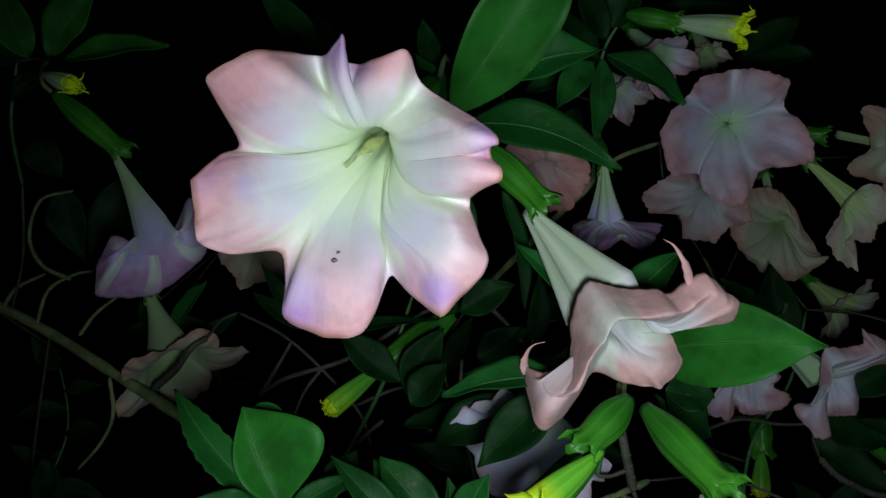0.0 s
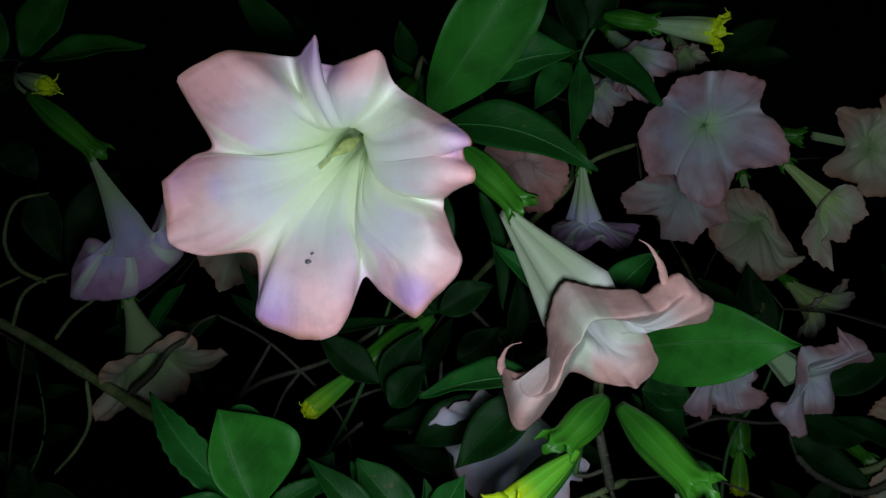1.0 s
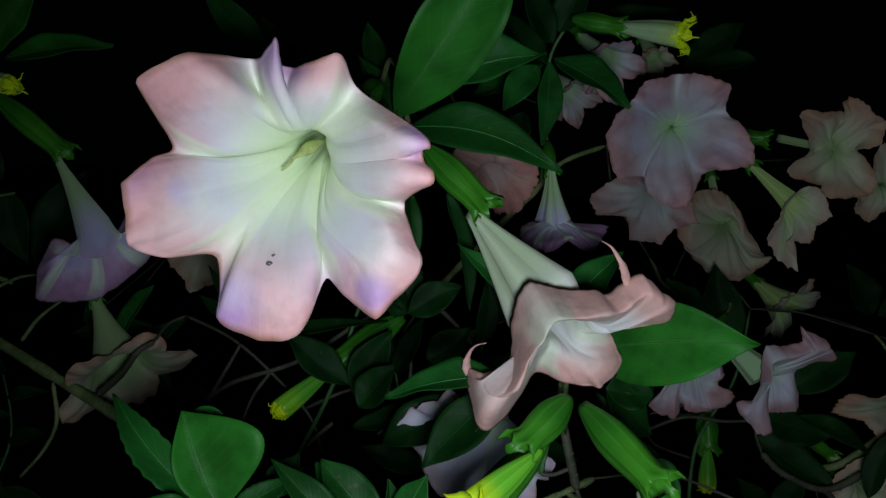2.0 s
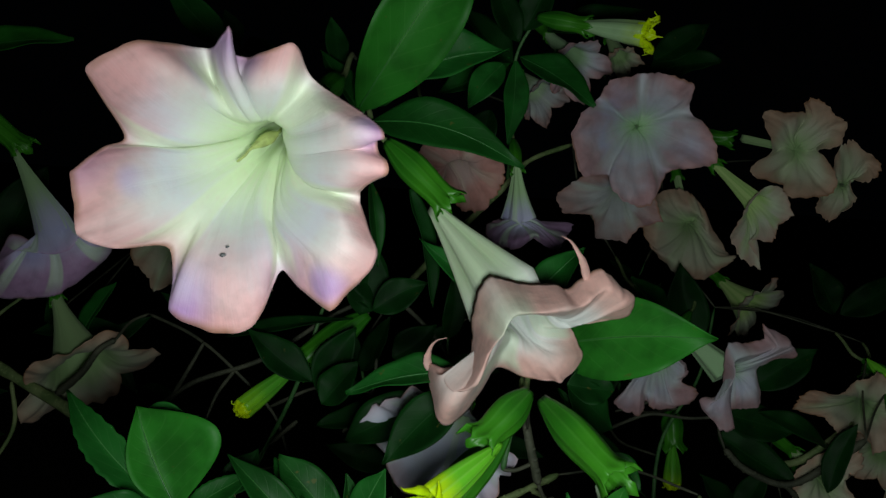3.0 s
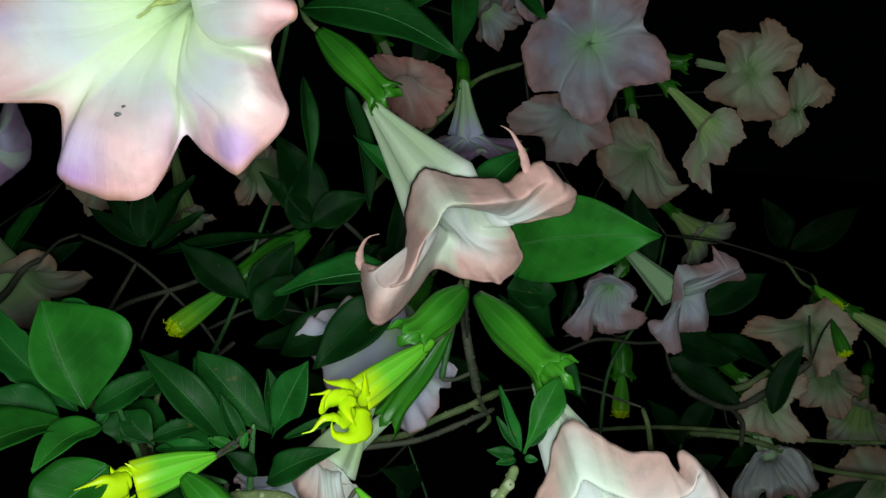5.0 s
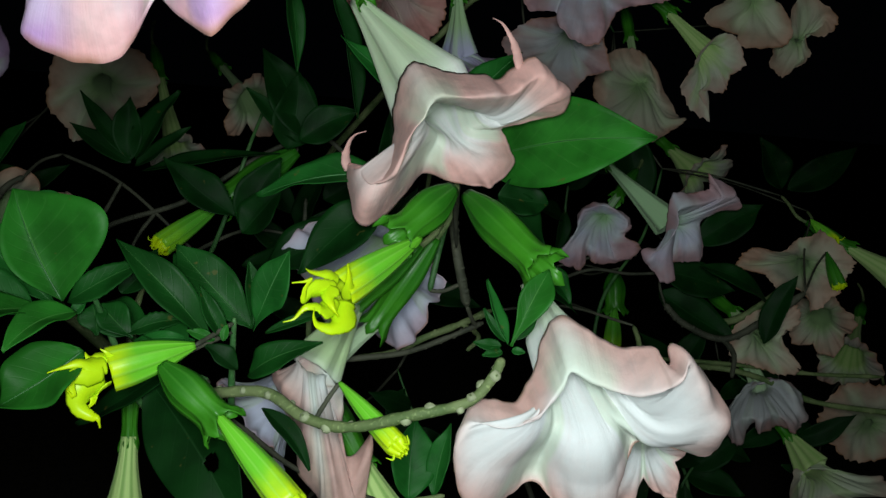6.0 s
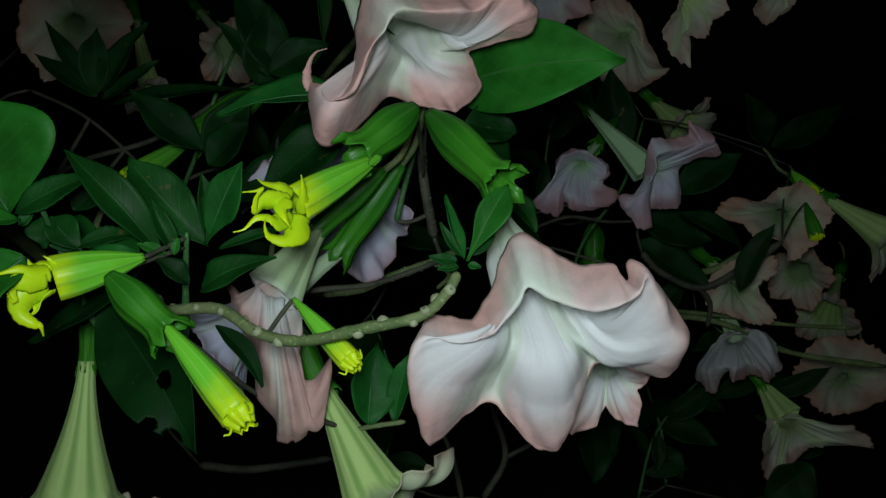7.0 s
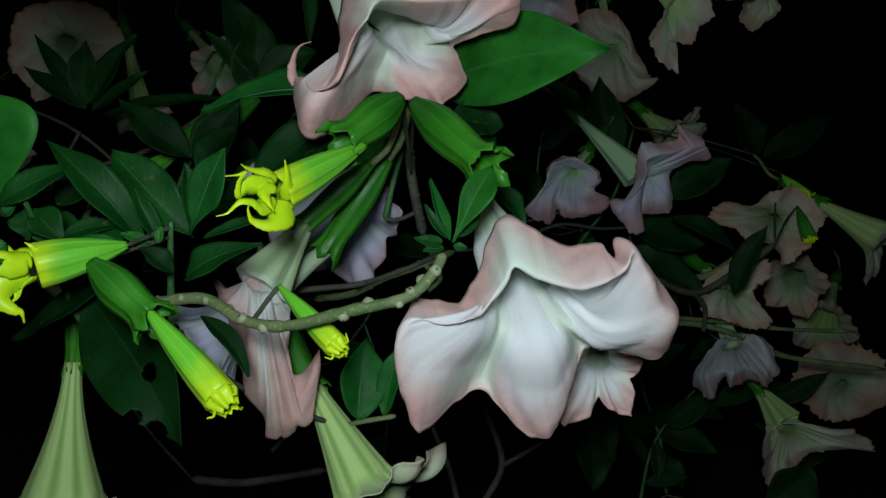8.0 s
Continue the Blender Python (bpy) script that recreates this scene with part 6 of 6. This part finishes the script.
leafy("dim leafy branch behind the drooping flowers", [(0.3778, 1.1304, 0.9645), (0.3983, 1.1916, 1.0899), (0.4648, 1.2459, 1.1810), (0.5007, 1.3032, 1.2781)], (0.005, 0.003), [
    ((0.5012, 1.1433, 1.1898), (0.5860, 1.1426, 1.2488), 0.050, (-0.205, -0.775, 0.598), {"m": LEAF_SHADED}),
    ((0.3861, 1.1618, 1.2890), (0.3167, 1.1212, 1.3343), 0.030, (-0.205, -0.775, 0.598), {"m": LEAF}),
    ((0.4613, 1.2511, 1.2312), (0.4280, 1.2651, 1.3464), 0.06, (-0.197, -0.897, 0.396), {"m": LEAF_SHADED}),
    ((0.4566, 1.1629, 1.1504), (0.5684, 1.1522, 1.1276), 0.055, (0.005, -0.790, 0.614), {"m": LEAF_SHADED}),
    ((0.4776, 1.1878, 1.1121), (0.5718, 1.1255, 1.0642), 0.055, (0.005, -0.790, 0.614), {"m": LEAF_SHADED}),
    ((0.4904, 1.0918, 1.1710), (0.5857, 1.0802, 1.1268), 0.034, (0.006, -0.571, 0.821), {"m": LEAF_SHADED, "bend": 0.2}),
    ((0.8723, 1.6237, 1.2383), (1.0007, 1.6232, 1.3323), 0.06, (0.005, -0.790, 0.614), {"m": LEAF_SHADED}),
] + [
    ((0.8611, 1.6244, 1.2374), (0.8094, 1.6380, 1.3344), 0.07, (0.005, -0.790, 0.614), {"m": LEAF_SHADED}),
    ((0.3684, 0.9913, 0.9978), (0.4096, 0.9661, 0.8968), 0.05, (-0.015, -0.862, 0.507), {"m": LEAF_SHADED}),
    ((0.5649, 1.0408, 1.0872), (0.6017, 1.0549, 1.1736), 0.03, (-0.606, -0.682, 0.410), {"m": LEAF_SHADED}),
    ((0.3828, 0.9858, 0.9263), (0.3940, 0.9717, 0.8548), 0.045, (-0.014, -0.875, 0.484), {"m": LEAF_SHADED}),
    ((0.6797, 0.9973, 0.8816), (0.6200, 0.9939, 0.8282), 0.06, (-0.014, -0.875, 0.484), {"m": LEAF_SHADED}),
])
leafy("dim tangle of shaded leaves under the pink flower", [(-0.1544, 1.0800, 1.0643), (-0.1037, 1.0369, 1.1778), (-0.0770, 1.0443, 1.2731), (-0.0670, 1.0989, 1.3234)], (0.005, 0.003), [
    ((-0.1935, 1.0013, 1.2606), (-0.2524, 1.0212, 1.3271), 0.018, (0.214, -0.819, 0.533), {"m": LEAF_SHADED}),
    ((-0.1933, 1.0007, 1.2577), (-0.1985, 1.0151, 1.3246), 0.030, (0.214, -0.819, 0.533), {"m": LEAF_SHADED}),
    ((-0.1873, 1.0002, 1.2583), (-0.1456, 1.0119, 1.3356), 0.034, (-0.443, -0.764, 0.470), {"m": LEAF_SHADED}),
    ((-0.1930, 1.0001, 1.2548), (-0.2616, 1.0149, 1.2922), 0.024, (-0.019, -0.608, 0.793), {"m": LEAF_SHADED}),
    ((-0.1869, 0.9990, 1.2524), (-0.1308, 1.0028, 1.2989), 0.020, (-0.019, -0.608, 0.793), {"m": LEAF_SHADED}),
    ((-0.1805, 0.9972, 1.2472), (-0.0337, 0.9886, 1.2789), 0.024, (-0.016, -0.481, 0.877), {"m": LEAF_SHADED}),
    ((-0.0053, 0.9892, 1.2963), (-0.0602, 1.0139, 1.3878), 0.050, (0.214, -0.819, 0.533), {"m": LEAF_SHADED}),
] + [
    ((-0.0169, 0.9896, 1.2923), (-0.0748, 1.0066, 1.3453), 0.022, (0.214, -0.819, 0.533), {"m": LEAF_SHADED}),
    ((-0.0629, 0.9356, 1.2039), (-0.0263, 0.9402, 1.2782), 0.040, (0.240, -0.865, 0.441), {"m": LEAF_SHADED}),
    ((-0.0697, 0.9373, 1.2153), (-0.1451, 0.9483, 1.2690), 0.036, (0.240, -0.865, 0.441), {"m": LEAF_SHADED}),
    ((-0.0097, 0.9408, 1.2973), (0.0476, 0.9398, 1.3315), 0.036, (0.240, -0.865, 0.441), {"m": LEAF_SHADED}),
    ((-0.0259, 0.9911, 1.2836), (-0.0190, 0.9987, 1.3661), 0.05, (0.240, -0.865, 0.441), {"m": LEAF_SHADED}),
    ((0.0130, 1.0329, 1.2267), (0.0634, 1.0334, 1.2705), 0.04, (0.240, -0.865, 0.441), {"m": LEAF_SHADED}),
    ((-0.0674, 0.9814, 1.1542), (0.0378, 0.9767, 1.1875), 0.03, (0.006, -0.690, 0.724), {"m": LEAF_SHADED}),
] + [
    ((-0.0517, 0.8735, 1.2100), (-0.0183, 0.8793, 1.2546), 0.04, (-0.019, -0.608, 0.793), {"m": LEAF_SHADED}),
    ((-0.0241, 0.8351, 1.1873), (0.0728, 0.8363, 1.2413), 0.045, (-0.021, -0.720, 0.694), {"m": LEAF_SHADED}),
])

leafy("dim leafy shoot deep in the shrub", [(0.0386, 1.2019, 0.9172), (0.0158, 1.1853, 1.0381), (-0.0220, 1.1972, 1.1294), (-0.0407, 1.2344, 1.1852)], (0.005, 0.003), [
    ((0.0158, 1.1853, 1.0381), (-0.0778, 1.1753, 1.0683), 0.040, (0.006, -0.690, 0.724), {"m": LEAF_SHADED}),
    ((0.0064, 1.1883, 1.0609), (0.0738, 1.1680, 1.1108), 0.040, (0.006, -0.690, 0.724), {"m": LEAF_SHADED}),
    ((-0.0175, 1.1962, 1.1219), (-0.1094, 1.1896, 1.1892), 0.036, (0.126, -0.743, 0.657), {"m": LEAF_SHADED}),
    ((-0.0220, 1.1972, 1.1294), (0.0542, 1.1754, 1.1710), 0.040, (-0.324, -0.713, 0.622), {"m": LEAF_SHADED}),
    ((-0.0334, 1.2118, 1.1657), (0.0022, 1.1873, 1.2518), 0.036, (-0.313, -0.806, 0.502), {"m": LEAF_SHADED}),
    ((-0.0369, 1.2235, 1.1793), (-0.0939, 1.2153, 1.2573), 0.036, (0.223, -0.819, 0.528), {"m": LEAF_SHADED}),
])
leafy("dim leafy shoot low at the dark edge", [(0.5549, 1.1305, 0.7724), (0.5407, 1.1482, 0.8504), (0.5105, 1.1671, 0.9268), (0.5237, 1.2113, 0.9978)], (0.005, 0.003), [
    ((0.5361, 1.1502, 0.8579), (0.6085, 1.1098, 0.8475), 0.045, (-0.019, -0.608, 0.793), {"m": LEAF_SHADED}),
    ((0.5308, 1.1539, 0.8732), (0.4427, 1.1284, 0.8547), 0.040, (-0.019, -0.608, 0.793), {"m": LEAF_SHADED}),
    ((0.5133, 1.1702, 0.9430), (0.5580, 1.1444, 0.9895), 0.035, (-0.348, -0.634, 0.690), {"m": LEAF_SHADED}),
    ((0.5212, 1.1986, 0.9846), (0.4605, 1.1976, 1.0490), 0.045, (0.101, -0.672, 0.734), {"m": LEAF_SHADED}),
    ((0.5222, 1.2001, 0.9928), (0.5561, 1.1913, 1.0661), 0.040, (-0.348, -0.634, 0.690), {"m": LEAF_SHADED}),
    ((0.5425, 1.1431, 0.8267), (0.5652, 1.1038, 0.7970), 0.040, (-0.019, -0.608, 0.793), {"m": LEAF_SHADED}),
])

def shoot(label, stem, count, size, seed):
    """A dim shoot whose leaves stand round the stem, in the green darkened for shade."""
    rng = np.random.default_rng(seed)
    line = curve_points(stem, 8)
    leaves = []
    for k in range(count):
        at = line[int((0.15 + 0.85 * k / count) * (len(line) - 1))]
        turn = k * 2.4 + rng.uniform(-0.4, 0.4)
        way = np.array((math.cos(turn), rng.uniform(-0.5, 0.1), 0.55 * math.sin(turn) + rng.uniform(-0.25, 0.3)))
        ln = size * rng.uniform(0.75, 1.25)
        leaves.append((at, at + unit(way) * ln, ln * rng.uniform(0.30, 0.42), (rng.uniform(-0.4, 0.4), -0.9, rng.uniform(0.2, 0.9)), {"m": LEAF_SHADED, "bend": rng.uniform(0.02, 0.12)}))
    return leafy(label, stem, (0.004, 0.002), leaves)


shoot("dim shoot with shaded leaves below the large flower", [(0.1322, 1.0603, 1.0863), (0.0976, 1.0513, 1.1726), (0.0791, 1.0594, 1.2399), (0.0887, 1.0855, 1.3073)], 9, 0.075, 1)
shoot("shaded shoot behind the lilac flower", [(-0.3395, 1.2370, 1.0834), (-0.4218, 1.2410, 1.1794), (-0.4996, 1.2594, 1.2050)], 7, 0.080, 2)
shoot("dim shoot with shaded leaves behind the drooping flower", [(0.3741, 1.3472, 1.1160), (0.3694, 1.3402, 1.2461), (0.4043, 1.3667, 1.3370)], 8, 0.085, 3)
shoot("shaded leafy shoot at the end of the shrub", [(0.7968, 1.2020, 0.7428), (0.7449, 1.2033, 0.8716), (0.6788, 1.2262, 0.9494), (0.6192, 1.2723, 0.9931)], 9, 0.075, 4)
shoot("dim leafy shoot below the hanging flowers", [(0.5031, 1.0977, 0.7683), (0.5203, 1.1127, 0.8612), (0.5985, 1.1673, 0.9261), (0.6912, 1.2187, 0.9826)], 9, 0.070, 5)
shoot("shaded leafy shoot deep behind the yellow buds", [(0.1407, 0.9818, 0.8381), (0.1458, 1.0031, 0.9435), (0.1133, 1.0537, 1.0225)], 8, 0.060, 6)
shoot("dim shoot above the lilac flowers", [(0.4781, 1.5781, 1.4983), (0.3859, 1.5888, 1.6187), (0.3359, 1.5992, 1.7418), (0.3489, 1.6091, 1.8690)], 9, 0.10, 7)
shoot("shaded shoot beside the green branch", [(-0.6054, 1.1608, 0.9358), (-0.5895, 1.2202, 1.0344), (-0.6400, 1.2769, 1.1388)], 7, 0.080, 8)

# ---- bare branches and twigs ----
def bare(label, points, r_from, r_to, material, twigs=(), knobs=0):
    ob = thing("bare_branch", points[0], label, "branch", "bare branches")
    limb = add_stem(ob, points, r_from, r_to, material, name="limb")
    WOOD.append((ob, curve_points(points, 8)))
    for k, (pts, a, b) in enumerate(twigs):
        add_stem(ob, pts, a, b, material, name="twig", seed=k + 2)
    if knobs:
        add_knobs(limb, points, (r_from + r_to) / 2, knobs, seed=5, material=material)
    return ob


bare("long smooth green branch sloping down in the dark", [(-0.6904, 1.1329, 1.2479), (-0.6153, 1.1147, 1.2264), (-0.5370, 1.0866, 1.2043), (-0.4469, 1.0581, 1.1697), (-0.3359, 1.0198, 1.1275), (-0.2385, 0.9804, 1.0793), (-0.1574, 0.9591, 1.0173)], 0.0066, 0.0072, TWIG,
     [([(-0.4508, 1.0574, 1.1638), (-0.4390, 1.0441, 1.1194), (-0.4476, 1.0308, 1.0867), (-0.4742, 1.0266, 1.0521)], 0.0028, 0.0018),
      ([(-0.5692, 1.0961, 1.2161), (-0.5626, 1.1102, 1.2597), (-0.5303, 1.1138, 1.2827), (-0.5044, 1.1157, 1.2896)], 0.0028, 0.0018),
      ([(-0.5387, 1.1227, 1.2750), (-0.5778, 1.1222, 1.2916), (-0.5977, 1.1243, 1.3282), (-0.5858, 1.1292, 1.3782), (-0.5427, 1.1327, 1.3937)], 0.0032, 0.002),
      ([(-0.6270, 1.1146, 1.2317), (-0.6099, 1.1178, 1.2593), (-0.5733, 1.1215, 1.2805)], 0.003, 0.002),
      ([(-0.5076, 1.0883, 1.2068), (-0.4922, 1.1016, 1.2356), (-0.4650, 1.1153, 1.2619)], 0.0028, 0.0018)])
bare("bare grey twig crossing behind the pink flower", [(-0.2765, 1.0587, 1.1381), (-0.2296, 1.0611, 1.1762), (-0.1473, 1.0625, 1.2096), (-0.0665, 1.0659, 1.2674), (0.0016, 1.0678, 1.3034)], 0.0032, 0.0028, BARK,
     [([(-0.2596, 1.0594, 1.1497), (-0.2408, 1.0620, 1.1860), (-0.2208, 1.0648, 1.2259)], 0.003, 0.002), ([(-0.0938, 1.0070, 1.1506), (-0.1128, 1.0058, 1.1327), (-0.1240, 1.0050, 1.1200)], 0.003, 0.002)])
bare("thin dark branch beside the violet flower", [(-0.0041, 1.2888, 1.2543), (0.1008, 1.1934, 1.3889), (0.1424, 1.1747, 1.4356), (0.1773, 1.1762, 1.4784), (0.2395, 1.1945, 1.5067)], 0.005, 0.003, TWIG)
bare("second knobbly twig in the shade", [(0.0271, 0.7556, 1.1262), (0.0636, 0.7533, 1.1334), (0.1051, 0.7604, 1.1389), (0.1425, 0.7696, 1.1523), (0.1700, 0.7697, 1.1666)], 0.0026, 0.0024, BARK, knobs=12)
bare("knobbly stem below the drooping flower", [(0.1524, 0.7545, 1.1838), (0.1417, 0.7531, 1.2210), (0.1375, 0.7685, 1.2439), (0.1367, 0.7929, 1.2620)], 0.0040, 0.0036, BARK, knobs=12)
bare("pale thin branch at the dark edge of the shrub", [(0.5203, 1.1828, 1.0071), (0.5627, 1.1304, 1.0235), (0.6175, 1.1227, 1.0136), (0.6889, 1.1104, 0.9901), (0.8207, 1.0955, 0.9838)], 0.004, 0.004, TWIG,
     [([(0.5355, 1.1647, 1.0762), (0.5895, 1.1618, 1.0891), (0.6494, 1.1476, 1.1495)], 0.005, 0.005)], knobs=8)
bare("thin grey branch low in the dark", [(-0.0679, 0.9697, 0.8551), (-0.0174, 0.9643, 0.8549), (0.0324, 0.9609, 0.8652), (0.0789, 0.9581, 0.8771)], 0.005, 0.004, BARK,
     [([(0.0180, 0.9673, 0.8921), (0.0298, 0.9685, 0.9055), (0.0478, 0.9691, 0.9194)], 0.003, 0.002)])
bare("forked grey twig low in the dark", [(0.2543, 0.9344, 0.8489), (0.2751, 0.9409, 0.8974), (0.2596, 0.9508, 0.9429), (0.2396, 0.9595, 0.9786)], 0.004, 0.003, BARK,
     [([(0.2751, 0.9409, 0.8974), (0.3127, 0.9415, 0.9222), (0.3491, 0.9415, 0.9439)], 0.003, 0.002), ([(0.2232, 0.8907, 0.8716), (0.2105, 0.8993, 0.9118), (0.1899, 0.9092, 0.9543)], 0.0035, 0.0025)])
bare("tangle of thin grey twigs under the pink flower", [(-0.3071, 1.1179, 1.2473), (-0.2384, 1.0853, 1.2279), (-0.1814, 1.0617, 1.1933), (-0.1288, 1.0568, 1.1406), (-0.1077, 1.0522, 1.0858)], 0.0020, 0.0020, BARK,
     [([(-0.1814, 1.0617, 1.1933), (-0.2007, 1.0597, 1.1640), (-0.2127, 1.0573, 1.1316)], 0.0025, 0.0015), ([(-0.1365, 1.0577, 1.1506), (-0.0728, 1.0394, 1.1844), (-0.0106, 1.0383, 1.1815)], 0.0025, 0.0015),
      ([(-0.0397, 1.0054, 1.1408), (-0.0091, 1.0086, 1.1861), (-0.0052, 1.0120, 1.2297)], 0.003, 0.002), ([(0.0016, 1.0678, 1.3034), (0.0613, 1.0629, 1.2511), (0.1004, 1.0575, 1.1904)], 0.003, 0.002)])
bare("thin pale twig under the drooping flowers", [(0.3127, 1.1508, 1.1214), (0.3652, 1.1491, 1.1447), (0.4194, 1.1449, 1.1435), (0.4730, 1.1415, 1.1507)], 0.0025, 0.002, BARK,
     [([(0.3188, 1.1527, 1.1450), (0.3792, 1.1501, 1.1651), (0.4254, 1.1469, 1.1686)], 0.002, 0.0015)])
bare("long dim twig low across the shrub", [(0.3720, 1.1850, 1.0032), (0.4575, 1.1504, 1.0249), (0.5675, 1.1423, 1.0271), (0.6859, 1.1329, 1.0228), (0.7879, 1.1255, 1.0267)], 0.003, 0.003, TWIG, knobs=6)
bare("stick leaning across the pale green flower", [(-0.3875, 1.0399, 1.1570), (-0.3611, 1.0434, 1.1832), (-0.3420, 1.0469, 1.2124), (-0.3231, 1.0490, 1.2255)], 0.005, 0.003, BARK)

bare("dark knobbly twig before the faded flowers", [(0.4623, 1.1200, 1.1110), (0.4882, 1.1100, 1.0884), (0.5402, 1.1000, 1.0736), (0.5814, 1.0800, 1.1075), (0.6236, 1.0700, 1.1493)], 0.0042, 0.0048, BARK,
     [([(0.5402, 1.1000, 1.0736), (0.5580, 1.1000, 1.0527), (0.5598, 1.1000, 1.0215)], 0.004, 0.003)], knobs=14)
bare("knobbly grey twig low behind the buds", [(0.0621, 0.8600, 1.0980), (0.0979, 0.8600, 1.1056), (0.1249, 0.8600, 1.1214), (0.1587, 0.8700, 1.1341), (0.1934, 0.8800, 1.1489)], 0.0034, 0.0036, TWIG,
     [([(0.1656, 0.8700, 1.1344), (0.1775, 0.8700, 1.1292), (0.1801, 0.8600, 1.1242), (0.1697, 0.8600, 1.1120)], 0.003, 0.002)], knobs=9)

# ---- what the flowers and shoots hang from ----
def join_up(ob, start, away, radius, name, material=None):
    """A twig from a loose end to the nearest wood of another thing."""
    wood = np.concatenate([line for other, line in WOOD if other is not ob])
    gap = np.linalg.norm(wood - start, axis=1)
    near = wood[gap.argmin()]
    d = gap.min()
    if 0.004 < d < 0.5:
        behind = np.array((0, 0.35 * d, 0))
        add_stem(ob, [start, start * 0.55 + near * 0.45 + away * 0.12 * d + behind * (0.5 if ob.name.startswith("trumpet") else 0.1), near], radius, radius, material or STEM, name=name, steps=5)


for flower, end, away in ENDS:
    join_up(flower, end, away, 0.0014, "stalk", BARK)
for branch, line in list(WOOD):
    join_up(branch, line[0], unit(line[0] - line[1]), 0.0018, "twig", BARK)
